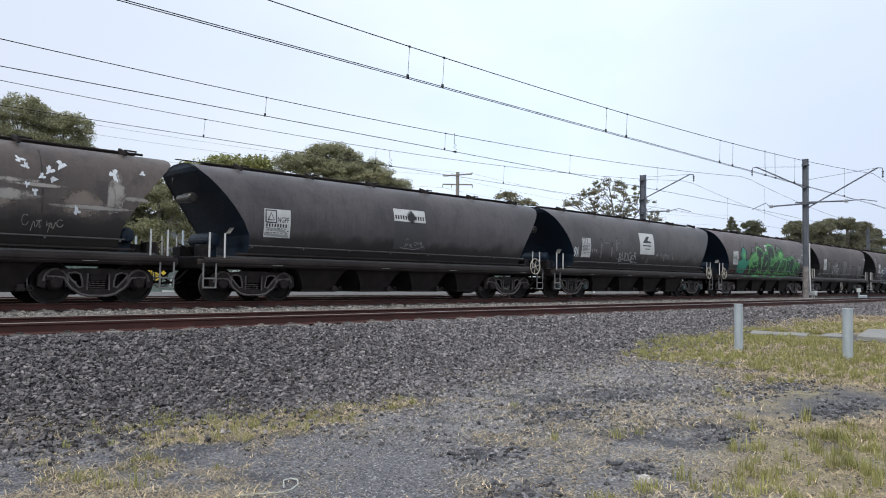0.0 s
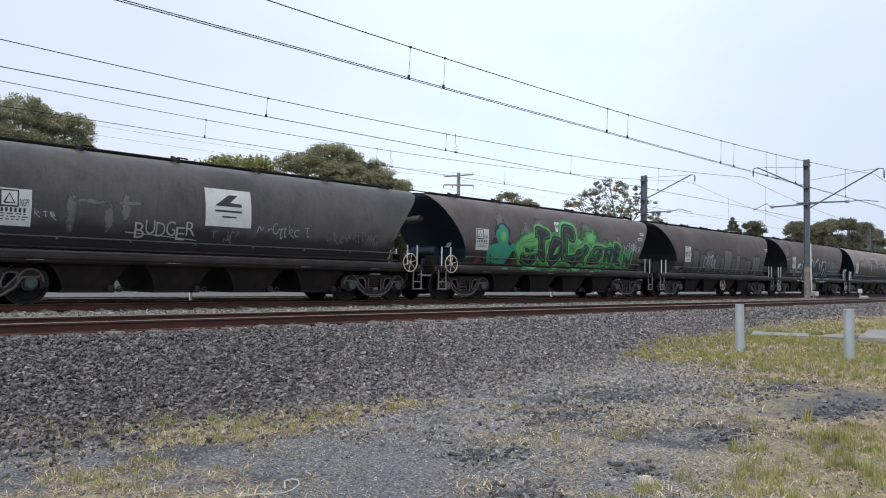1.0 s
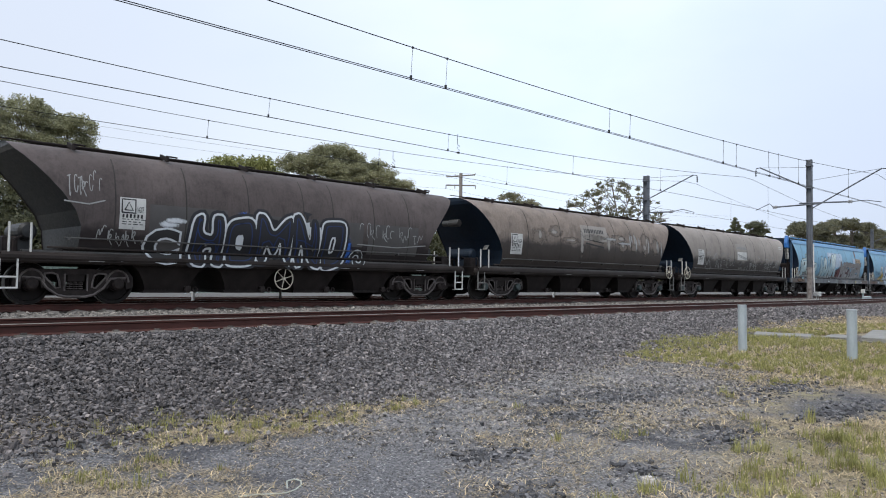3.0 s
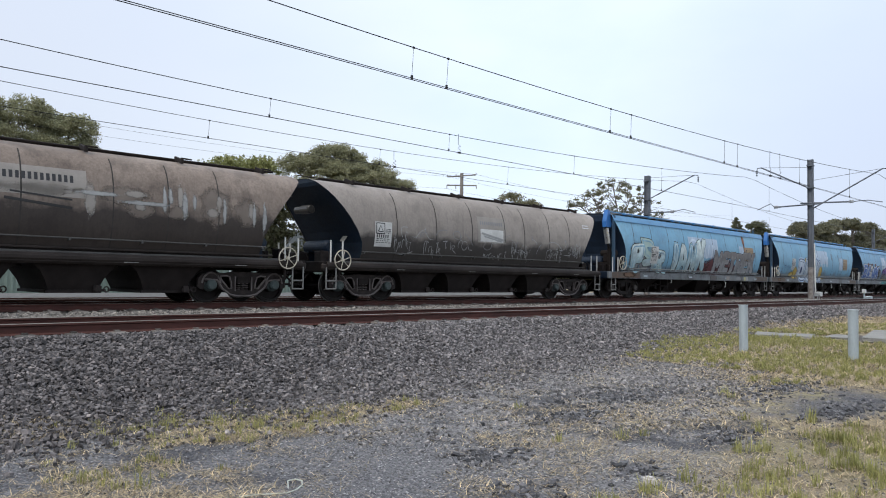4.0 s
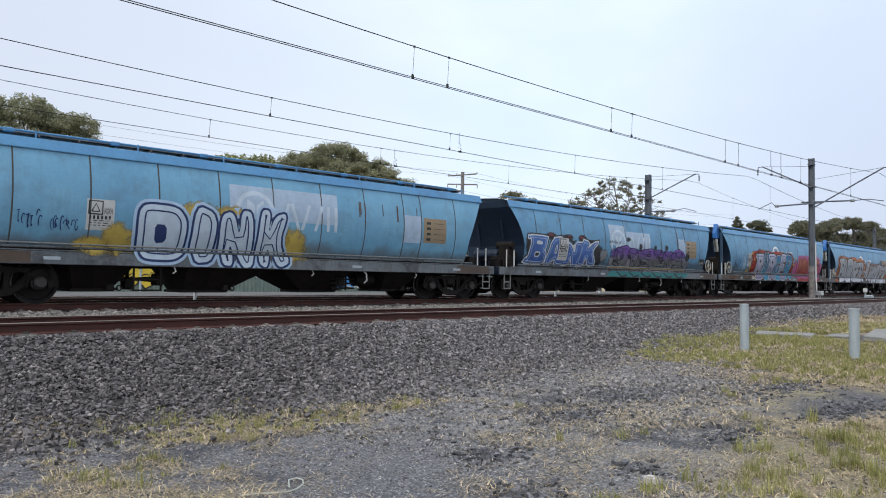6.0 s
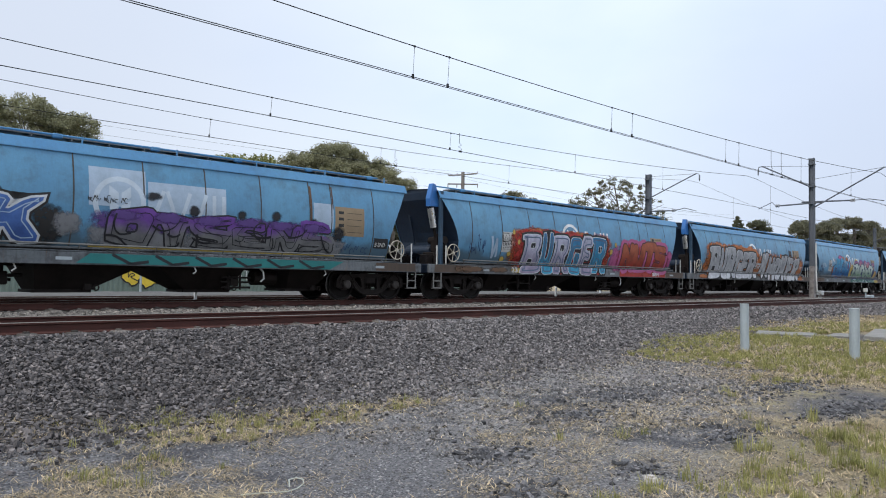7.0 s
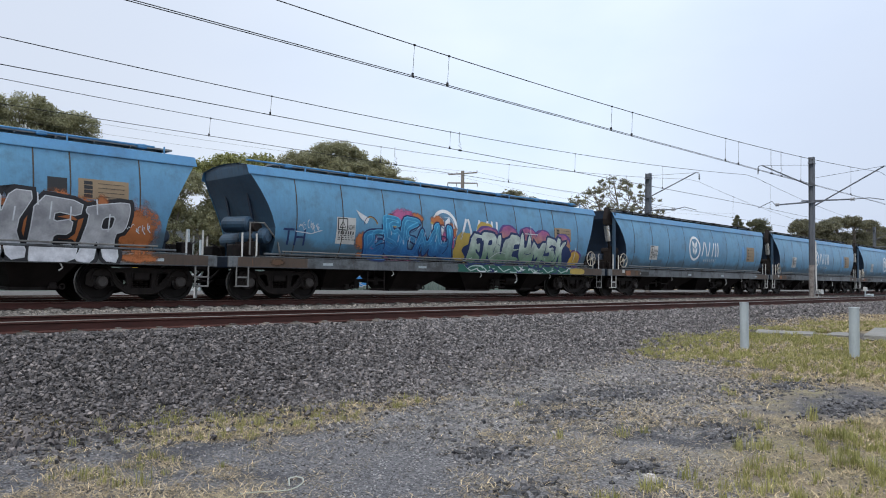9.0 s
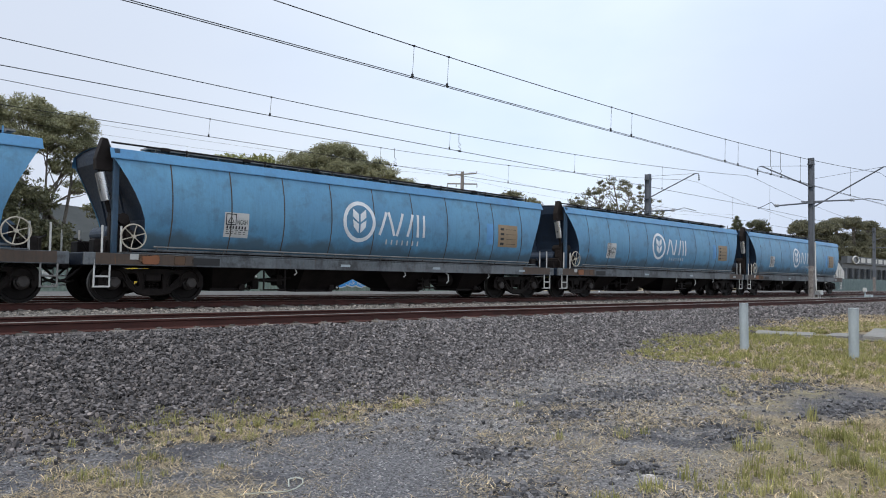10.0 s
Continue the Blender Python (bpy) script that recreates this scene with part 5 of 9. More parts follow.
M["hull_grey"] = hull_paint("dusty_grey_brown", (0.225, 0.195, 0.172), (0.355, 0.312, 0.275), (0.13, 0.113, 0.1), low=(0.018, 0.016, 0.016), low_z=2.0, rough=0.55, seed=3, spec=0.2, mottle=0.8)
M["hub_pale"] = paint("rust_dusted_axle_cap", (0.05, 0.039, 0.033), 0.6, 0.5)
M["hub_green"] = paint("grey_green_axle_cap", (0.05, 0.068, 0.064), 0.6, 0.3)
M["hub_dark"] = paint("purplish_axle_cap", (0.085, 0.055, 0.07), 0.55, 0.3)

DARK_AT = [1.21 + 14.53 * i for i in range(8)]
BLUE_AT = [118.98 + 17.41 * i for i in range(9)]
RIBS = [-6.58, -5.02, -3.46, -1.9, -0.35, 1.2, 2.75, 4.28, 5.02, 6.55]
DARK_RIBS = [-4.6, -2.9, -1.2, 0.5, 1.5, 3.0, 4.4]
W = []
W.append(wagon(0, DARK_AT[0], 1, "brown hopper wagon with rubbed white scuffs and sooty lower side", M["hull_umber"], M["dark_end"], [-4.2, -1.5, 1.2, 3.9], M["seam_black"], 0))
W.append(wagon(1, DARK_AT[1], 1, "sooty black-brown hopper wagon with a blue end sheet", M["hull_slate"], M["dark_end"], [], M["seam_black"], 1))
W.append(wagon(2, DARK_AT[2], 1, "black hopper wagon with white logo panel and chalk tags", M["hull_slate"], M["dark_end"], [], M["seam_black"], 1, axle_paint=M["hub_green"]))
W.append(wagon(3, DARK_AT[3], 1, "black hopper wagon with large green graffiti", M["hull_black"], M["dark_end"], [], M["seam_black"], -1, axle_paint=M["hub_dark"]))
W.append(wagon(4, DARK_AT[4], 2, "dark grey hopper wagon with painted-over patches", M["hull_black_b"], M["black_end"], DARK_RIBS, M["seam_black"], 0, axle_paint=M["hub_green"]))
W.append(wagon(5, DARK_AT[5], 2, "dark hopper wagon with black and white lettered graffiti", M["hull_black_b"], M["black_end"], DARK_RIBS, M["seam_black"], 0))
W.append(wagon(6, DARK_AT[6], 1, "rusty brown hopper wagon, rubbed above a sooty band", M["hull_brown"], M["dark_end"], [-4.2, -2.2, -0.2, 1.7, 3.0, 4.3], M["seam_black"], 1, axle_paint=M["hub_green"]))
W.append(wagon(7, DARK_AT[7], 1, "dusty grey-brown ribbed hopper wagon with white scrawls", M["hull_grey"], M["dark_end"], [-4.3, -2.6, -0.9, 0.8, 1.9, 3.4, 4.7], M["seam_black"], -1, axle_paint=M["hub_green"]))
BLUE_LABELS = ["faded blue hopper wagon with silver graffiti and rust streaks", "faded blue hopper wagon with blue and yellow graffiti",
               "blue hopper wagon with violet, grey and teal graffiti", "blue hopper wagon with red and blue block-letter graffiti",
               "blue hopper wagon with silver block letters on orange", "blue hopper wagon with colourful graffiti and end reservoirs",
               "clean blue hopper wagon with white round emblem", "clean blue hopper wagon with white round emblem", "last blue hopper wagon of the train with white emblem"]
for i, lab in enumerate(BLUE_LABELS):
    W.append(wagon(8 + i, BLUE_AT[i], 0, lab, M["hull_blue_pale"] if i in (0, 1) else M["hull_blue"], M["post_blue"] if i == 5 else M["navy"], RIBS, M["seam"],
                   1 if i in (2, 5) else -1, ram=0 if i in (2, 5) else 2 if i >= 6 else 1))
# ---- overhead wires and masts ----
def hang(x, spans, low, high):
    """Height of a messenger wire at x: parabolas between supports."""
    for a, b in zip(spans, spans[1:]):
        if a <= x <= b:
            f = (x - (a + b) / 2) / ((b - a) / 2)
            return low + (high - low) * f * f
    return low


def overhead(yc, contact, low, high, spans, drops, loose, name, thick=0.011, twin=False):
    """Messenger and contact wires over one track; loose droppers carry a slack loop and a clamp."""
    t = thing(name, "thin dark overhead contact and messenger wires with droppers", "overhead wire")

    def y_at(x):
        for a, b in zip(spans, spans[1:]):
            if a <= x <= b:
                ya, yb = yc + max(0.0, bend(a) - 0.3), yc + max(0.0, bend(b) - 0.3)
                return ya + (yb - ya) * (x - a) / (b - a)
        return yc + bend(x)
    xs = [spans[0] + i * 1.5 for i in range(int((spans[-1] - spans[0]) / 1.5) + 1)]
    bm = bmesh.new()
    pipe(bm, [(x, y_at(x), hang(x, spans, low, high)) for x in xs], thick, 5)
    part("messenger_wire", bm, M["wire"], t)
    for dy in (-0.045, 0.045) if twin else (0.0,):
        bm = bmesh.new()
        pipe(bm, [(x, y_at(x) + dy, contact) for x in xs], thick * 0.8 if twin else thick, 5)
        part("contact_wire", bm, M["wire"], t)
    for x in drops:
        bm = bmesh.new()
        z = hang(x, spans, low, high)
        rod(bm, (x, y_at(x), contact), (x + 0.04, y_at(x), z), 0.006, 4)
        box(bm, (x, y_at(x), contact + 0.03), (0.04, 0.04, 0.09))
        box(bm, (x + 0.04, y_at(x), z), (0.05, 0.03, 0.04))
        part("dropper", bm, M["wire"], t)
    for x in loose:
        bm = bmesh.new()
        z, y = hang(x, spans, low, high), y_at(x)
        pipe(bm, [(x, y, z + 0.06), (x, y, contact + 0.3), (x + 0.12, y, contact + 0.24), (x - 0.04, y, contact + 0.16), (x + 0.12, y, contact + 0.1), (x + 0.05, y, contact)], 0.009, 5)
        box(bm, (x + 0.05, y, contact), (0.12, 0.05, 0.06))
        part("jumper", bm, M["wire"], t)
    return t


overhead(TRACK_NEAR, 4.96, 5.63, 6.6, [-14.8, 43.8, 102.0, 160.0], [4.0, 10.55, 11.6, 18.2, 19.3, 25.5, 26.56, 32.6, 39.0, 50.0, 55.0, 60.0, 66.0, 72.0], [29.5, 30.5], "overhead_wires", twin=True)
overhead(TRACK_TRAIN - 0.1, 5.27, 5.81, 7.05, [-19.8, 43.8, 102.0, 160.0, 220.0], [3.0, 11.28, 18.57, 26.12, 33.5, 47.0, 55.0, 63.0, 72.0], [19.05], "overhead_wires")
overhead(TRACK_FAR - 0.35, 5.11, 5.68, 7.1, [-17.0, 43.8, 102.0, 158.0, 218.0], [11.24, 18.36, 26.0, 36.0, 50.0, 57.0, 62.0], [19.1], "overhead_wires", 0.009)


def cantilever(t, x, y0, y1, foot, tip, tie, drop, reg, bow):
    """One hinged arm from the mast at y0 toward the wires at y1: a raking strut with its tie and clamp, and a level registration arm with an insulator and a bowed steady arm."""
    s = 1 if y1 > y0 else -1
    bm = bmesh.new()
    rod(bm, (x, y0, foot), (x, y1, tip), 0.038, 8)
    part("strut", bm, M["mast"], t)
    bm = bmesh.new()
    rod(bm, (x, y0, tie), (x, y1, tip), 0.01, 5)
    part("tie_wire", bm, M["wire"], t)
    bm = bmesh.new()
    pipe(bm, [(x, y1, tip), (x, y1 + s * 0.22, tip - 0.03), (x, y1 + s * 0.25, tip - 0.14), (x, y1 + s * 0.25, drop)], 0.022, 6)
    for k in range(3):
        rod(bm, (x, y1 + s * 0.25, drop + 0.06 + 0.12 * k), (x, y1 + s * 0.25, drop + 0.1 + 0.12 * k), 0.06, 8)
    part("wire_clamp", bm, M["wire"], t)
    end = y0 + s * bow[0]
    bm = bmesh.new()
    rod(bm, (x, y0 - s * 0.55, reg + 0.06), (x, end, reg), 0.042, 8)
    part("registration_arm", bm, M["mast"], t)
    bm = bmesh.new()
    for k in range(4):
        rod(bm, (x, end + s * (0.02 + 0.06 * k), reg), (x, end + s * (0.05 + 0.06 * k), reg), 0.1 if k % 2 else 0.07, 10)
    part("insulator", bm, M["porcelain"], t)
    bm = bmesh.new()
    pipe(bm, [(x, end + s * 0.25, reg), (x, y0 + s * bow[1], reg + bow[3]), (x, y0 + s * bow[2], reg - 0.12)], 0.022, 6)
    part("steady_arm", bm, M["mast"], t)


M["mast_rust"] = surf("rust_and_paint_blotches", (0.075, 0.055, 0.045), (0.34, 0.32, 0.31), 5.0, 0.8, 0.0, 0.3, 30.0)


def mast(x, y, top, arms, wide=0.3):
    t = thing("catenary_mast", "grey steel column mast with hinged arms for overhead wires", "mast", "overhead wire masts")
    h = wide / 2
    for name, lo, hi, mat in (("column", 1.7, top, M["mast"]), ("column_foot", -0.4, 1.7, M["mast_rust"])):
        bm = bmesh.new()
        for s in (-1, 1):
            box(bm, (x, y + s * (h - 0.01), (lo + hi) / 2), (wide * 0.9, 0.02, hi - lo))
        box(bm, (x, y, (lo + hi) / 2), (0.02, wide - 0.04, hi - lo))
        part(name, bm, mat, t, "rust-stained foot of the column" if name == "column_foot" else "")
    bm = bmesh.new()
    box(bm, (x, y, -0.2), (0.6, 0.6, 0.26), bevel=0.03)
    part("footing", bm, M["concrete"], t)
    for a in arms:
        cantilever(t, x, y, *a)
    for z in (top - 0.35, top - 1.6, 5.2):
        bm = bmesh.new()
        box(bm, (x, y, z), (wide + 0.05, wide + 0.05, 0.07))
        part("collar", bm, M["mast"], t)
    return t


ARMS = [(11.58, 4.92, 6.9, 6.55, 6.35, 5.25, (1.95, 2.9, 3.6, 0.02)), (17.95, 6.1, 7.55, 7.3, 7.05, 5.18, (1.75, 2.2, 3.0, 0.22))]
m1 = mast(43.8, 15.2, 7.75, ARMS, 0.27)
bm = bmesh.new()
pipe(bm, [(43.72, 14.98, 3.0), (43.74, 14.97, 1.2), (43.8, 14.96, 0.3), (44.4, 14.9, 0.1)], 0.035, 6)
part("cable_pipe", bm, M["white"], m1, "white cable pipe down the mast")
bm = bmesh.new()
box(bm, (44.95, 15.2, 0.2), (0.42, 0.3, 0.26), bevel=0.02)
for dx in (-0.15, 0.15):
    rod(bm, (44.95 + dx, 15.2, -0.25), (44.95 + dx, 15.2, 0.1), 0.03, 6)
part("cable_box", bm, M["white"], m1, "white cable box at the foot of the mast")
FAR_ARMS = [(22.11, 6.15, 7.5, 7.6, 7.02, 5.27, (1.65, 2.55, 3.35, 0.12))]
mast(43.8, 25.4, 7.75, FAR_ARMS, 0.32)
mast(102.0, 17.9, 7.7, [(14.4, 4.95, 6.9, 6.55, 6.35, 5.3, (1.95, 2.9, 3.6, 0.02)), (20.7, 6.1, 7.5, 7.3, 7.05, 5.2, (1.75, 2.2, 3.0, 0.22))], 0.27)
mast(102.0, 28.1, 7.75, [(24.8, 6.15, 7.5, 7.6, 7.02, 5.27, (1.65, 2.55, 3.35, 0.12))], 0.3)


def timber_pole():
    t = thing("utility_pole", "weathered grey utility pole with two timber crossarms", "utility pole")
    x, y = 54.2, 52.5
    bm = bmesh.new()
    rod(bm, (x, y, -1.6), (x, y, 11.6), 0.24, 10, 0.17)
    part("pole", bm, M["timber_pole"], t)
    for z, w in ((11.2, 1.45), (10.35, 1.5)):
        bm = bmesh.new()
        d = Vector((0.72, -0.7, 0))
        a, b = Vector((x, y, z)) - d * w, Vector((x, y, z + (0.25 if z > 11 else 0))) + d * w
        rod(bm, a, b, 0.07, 6)
        part("crossarm", bm, M["timber_pole"], t)
        for p in (a, b, a * 0.7 + b * 0.3):
            bm = bmesh.new()
            rod(bm, p, p + Vector((0, 0, -0.35 if z < 11 else 0.2)), 0.05, 6)
            part("insulator", bm, M["porcelain"], t)


timber_pole()


def far_lines():
    t = thing("power_line", "thin pale aerial cables hung from a utility pole", "cable")
    for dx, dy, z in ((-1.04, 1.0, 11.25), (1.04, -1.0, 11.5), (-1.08, 1.05, 10.0)):
        bm = bmesh.new()
        x0, y0 = 54.2 + dx, 52.5 + dy
        pts = [(x0 + q * 60, y0, z - 0.9 * (1 - (2 * abs(q) - 1) ** 2)) for q in (i / 16 for i in range(-16, 17))]
        pipe(bm, pts, 0.009, 4)
        part("cable", bm, M["wire"], t)


far_lines()


# ---- bollards, slabs ----
def bollard(x, y, high):
    z = ground_z(x, y)
    t = thing("bollard", "blue-grey galvanised steel pipe bollard standing in grass", "bollard", "bollards", pose(x, y, z, random.uniform(-0.7, 0.7), random.uniform(-0.7, 0.7), 0))
    bm = bmesh.new()
    rod(bm, (0, 0, -0.3), (0, 0, high - 0.012), 0.083, 24)
    part("post", bm, M["galv"], t, smooth=False)
    bm = bmesh.new()
    lathe(bm, [(0.02, 0.0), (0.085, 0.0), (0.087, -0.012), (0.084, -0.03)], 24, pose(0, 0, high, 90, 0, 0) @ pose(0, 0, 0))
    part("cap", bm, M["galv"], t)


bollard(14.54, 6.31, 0.915)
bollard(14.37, 4.29, 0.9)


def slab(x, y, sx, sy, rz, lift, seed):
    rnd = random.Random(seed)
    bm = bmesh.new()
    box(bm, (0, 0, 0), (sx, sy, 0.12), bevel=0.02)
    bmesh.ops.subdivide_edges(bm, edges=bm.edges[:], cuts=2)
    for v in bm.verts:
        v.co += Vector((rnd.uniform(-0.02, 0.02), rnd.uniform(-0.02, 0.02), rnd.uniform(-0.008, 0.008)))
    ob = part("concrete_slab", bm, M["concrete"], m=pose(x, y, ground_z(x, y) + lift, 0, 0, rz))
    tagged(ob, "flat weathered concrete slab lying in the grass", "slab", "concrete slabs")


slab(18.95, 7.2, 1.35, 1.25, -70, -0.01, 1)
slab(19.6, 6.15, 1.2, 0.5, 10, -0.02, 2)
slab(19.9, 5.15, 3.6, 0.9, 12, 0.06, 3)


def white_stone():
    bm = bmesh.new()
    bmesh.ops.create_cube(bm, size=0.085)
    bmesh.ops.bevel(bm, geom=bm.edges[:], offset=0.018, segments=2, affect="EDGES")
    for v in bm.verts:
        v.co *= 1 + 0.3 * noise.noise(v.co * 16)
        v.co.z *= 0.75
    x, y = 4.74, 2.72
    ob = part("stone", bm, paint("pale_stone", (0.62, 0.57, 0.54), 0.9, 0.2), m=pose(x, y, ground_z(x, y) + 0.035))
    tagged(ob, "small pale pinkish-white stone on dry grass", "stone")


white_stone()


def rope():
    cu = []
    for x, y in ((2.52, 4.42), (2.63, 4.36), (2.72, 4.31), (2.79, 4.28), (2.88, 4.3), (2.96, 4.35), (3.01, 4.43), (3.0, 4.5), (2.94, 4.5), (2.91, 4.45), (2.86, 4.37)):
        cu.append((x, y, ground_z(x, y) + 0.012))
    bm = bmesh.new()
    pipe(bm, cu, 0.005, 5)
    ob = part("cord", bm, paint("pale_cord", (0.5, 0.52, 0.46), 0.8, 0.2))
    tagged(ob, "pale thin cord lying looped on dark gravel", "cord")


rope()


# ---- stones and grass ----
def mesh_from(name, verts, faces_n, corners, material, label, category):
    """A mesh of many like polygons from arrays."""
    me = bpy.data.meshes.new(name)
    nf = len(corners) // faces_n
    me.vertices.add(len(verts))
    me.vertices.foreach_set("co", np.asarray(verts, dtype=np.float32).ravel())
    me.loops.add(len(corners))
    me.loops.foreach_set("vertex_index", np.asarray(corners, dtype=np.int32))
    me.polygons.add(nf)
    me.polygons.foreach_set("loop_start", np.arange(0, nf * faces_n, faces_n, dtype=np.int32))
    me.polygons.foreach_set("use_smooth", np.zeros(nf, dtype=bool))
    me.update(calc_edges=True)
    me.materials.append(material)
    ob = new(name, me)
    return tagged(ob, label, category, kind="stuff") if category else ob


def rock():
    """A block of crushed rock, knocked out of square later."""
    bm = bmesh.new()
    bmesh.ops.create_cube(bm, size=1.5)
    bmesh.ops.triangulate(bm, faces=bm.faces[:])
    v = np.array([x.co[:] for x in bm.verts])
    f = np.array([[q.index for q in p.verts] for p in bm.faces])
    bm.free()
    return v, f


def stones(name, places, sizes, material, label, rng):
    v0, f0 = rock()
    n = len(places)
    jit = 1 + rng.uniform(-0.45, 0.35, (n, len(v0), 1))
    sc = np.stack([rng.uniform(0.8, 1.6, n), rng.uniform(0.65, 1.1, n), rng.uniform(0.42, 0.85, n)], 1) * sizes[:, None]
    # shards lie roughly flat, turned any way and tipped a little
    turn, tip, way = rng.uniform(0, np.pi, n), rng.normal(0, 0.4, n), rng.uniform(0, 2 * np.pi, n)
    w, z = np.cos(turn) * np.cos(tip), np.sin(turn) * np.cos(tip)
    x, y = np.sin(tip) * np.cos(way), np.sin(tip) * np.sin(way)
    R = np.stack([1 - 2 * (y * y + z * z), 2 * (x * y - w * z), 2 * (x * z + w * y), 2 * (x * y + w * z), 1 - 2 * (x * x + z * z), 2 * (y * z - w * x),
                  2 * (x * z - w * y), 2 * (y * z + w * x), 1 - 2 * (x * x + y * y)], 1).reshape(n, 3, 3)
    pts = v0[None] * jit * sc[:, None, :]
    pts = np.einsum("nij,nkj->nki", R, pts) + places[:, None, :]
    corners = (f0[None] + (np.arange(n) * len(v0))[:, None, None]).ravel()
    return mesh_from(name, pts.reshape(-1, 3), 3, corners, material, label, "ballast")


def scatter_ballast():
    rng = np.random.default_rng(5)
    pl, sz = [], []
    for x0, x1, dens in ((0.5, 6, 1350), (6, 12, 1350), (12, 22, 900), (22, 42, 330)):
        n = int((x1 - x0) * 5.0 * dens)
        for x, y in zip(rng.uniform(x0, x1, n), rng.uniform(5.4, 10.4, n)):
            e = y - toe(x)
            if e < -1.6 or (e < 0.8 and rng.uniform() > ((e + 1.6) / 2.4) ** 2.2):
                continue
            s = rng.uniform(0.012, 0.027) * (1.0 if x < 12 else 1.12 if x < 22 else 1.5)
            pl.append((x, y, ground_z(x, y) + s * rng.uniform(-0.5, 1.7) + (0.02 if y > 9.8 else 0)))
            sz.append(s)
    pl, sz = np.array(pl), np.array(sz)
    # paler stones take over farther along the bank
    old = pl[:, 0] + 0.9 * (8.2 - pl[:, 1]) + rng.normal(0, 1.6, len(pl)) > 6.6
    stones("ballast_stones", pl[~old], sz[~old], M["ballast"], "dark grey angular basalt ballast stones heaped below the rail", rng)
    stones("ballast_stones", pl[old], sz[old], M["ballast_paler"], "paler grey angular basalt ballast stones along the bank", rng)
    pl, sz = [], []
    for x0, x1, dens in ((2, 14, 300), (14, 50, 130)):
        n = int((x1 - x0) * 4.0 * dens)
        for x, y in zip(rng.uniform(x0, x1, n), rng.uniform(13.0, 17.0, n)):
            s = rng.uniform(0.025, 0.05)
            pl.append((x, y + bend(x), ground_z(x, y + bend(x)) + 0.03 + 0.045 * math.exp(-((y - 15.0) / 0.9) ** 2)))
            sz.append(s)
    stones("ballast_stones", np.array(pl), np.array(sz), M["ballast_pale"], "pale dusty ballast stones between the tracks", rng)
    pl, sz = [], []
    for x, y in zip(rng.uniform(0.8, 14, 26000), rng.uniform(1.2, 8, 26000)):
        if x * 0.25 > y + 6 or x < 0.2 * y or rng.uniform() > 1.3 / (0.18 * math.hypot(x, y)):
            continue
        s = rng.uniform(0.004, 0.011)
        pl.append((x, y, ground_z(x, y) + s * 0.3))
        sz.append(s)
    for x, y in zip(rng.uniform(4, 18, 44000), rng.uniform(2.6, 8.6, 44000)):
        if y > 0.9 * x + 3 or rng.uniform() > 0.6 * math.exp(-((x - 9.3) / 3.2) ** 2 - ((y - 5.4) / 2.2) ** 2) + 0.2 + 0.5 * noise.noise((x * 0.8, y * 0.8, 1.0)) + 0.12 * (y - 5):
            continue
        s = rng.uniform(0.008, 0.022)
        pl.append((x, y, ground_z(x, y) + s * 0.3))
        sz.append(s)
    stones("gravel", np.array(pl), np.array(sz), M["gravel"], "fine dark crushed rock strewn over the ground", rng)
    # broken clods of old road base
    pl, sz = [], []
    for cx, cy, ra, rb in ((3.9, 3.2, 0.32, 0.2), (5.05, 3.0, 0.22, 0.14), (6.4, 4.5, 0.5, 0.26), (8.9, 2.75, 0.75, 0.28), (10.3, 3.85, 0.9, 0.3), (6.6, 2.95, 0.3, 0.16), (7.8, 4.9, 0.7, 0.3), (4.5, 4.0, 0.3, 0.2)):
        for _ in range(int(1500 * ra * rb) + 60):
            a, r = rng.uniform(0, 6.28), rng.normal(0, 0.8)
            x, y = cx + ra * r * math.cos(a), cy + rb * r * math.sin(a)
            s = rng.uniform(0.008, 0.03)
            pl.append((x, y, ground_z(x, y) + s * 0.35))
            sz.append(s)
    stones("clods", np.array(pl), np.array(sz), M["clod"], "broken dark blue-grey clods of old road base", rng)


scatter_ballast()


SLABS = ((18.9, 7.2, 0.95), (19.6, 6.15, 0.6), (19.3, 5.1, 1.3), (21.0, 5.4, 1.0))


def grassy(x, y):
    """How thickly dry grass grows at a place, 0 to 1."""
    n1 = noise.noise((x * 0.55, y * 0.55, 2.0)) + 0.7 * noise.noise((x * 1.7, y * 1.7, 7.0)) + 0.4 * noise.noise((x * 5, y * 5, 4.0))
    rocky = math.exp(-((x - 9.3) / 2.9) ** 2 - ((y - 5.4) / 2.0) ** 2)
    right = (1.3 + 0.55 * x - y) * 0.2 + n1 * 0.75 - 0.5 * rocky + (0.3 if 11.5 < x < 19 and 0.35 * x < y else 0.0)
    left = 0.42 - abs(y - 6.6 + 0.14 * (x - 3)) * 0.6 + n1 * 1.6 - max(0.0, x - 4.2) * 0.4
    near = 0.75 - math.hypot(x - 1.9, (y - 5.6) * 0.9) * 0.58 + n1 * 1.2
    bare = 1.3 - math.hypot((x - 9.4) * 0.55, (y - 3.0) * 1.3)
    if y > toe(x) + (1.4 if x < 9 else 0.25 + 0.5 * n1):
        return 0.0
    for sx, sy, sr in SLABS:
        if math.hypot(x - sx, y - sy) < sr:
            return 0.0
    return max(0.0, min(1.0, max(right, left, near) - max(0.0, bare)))


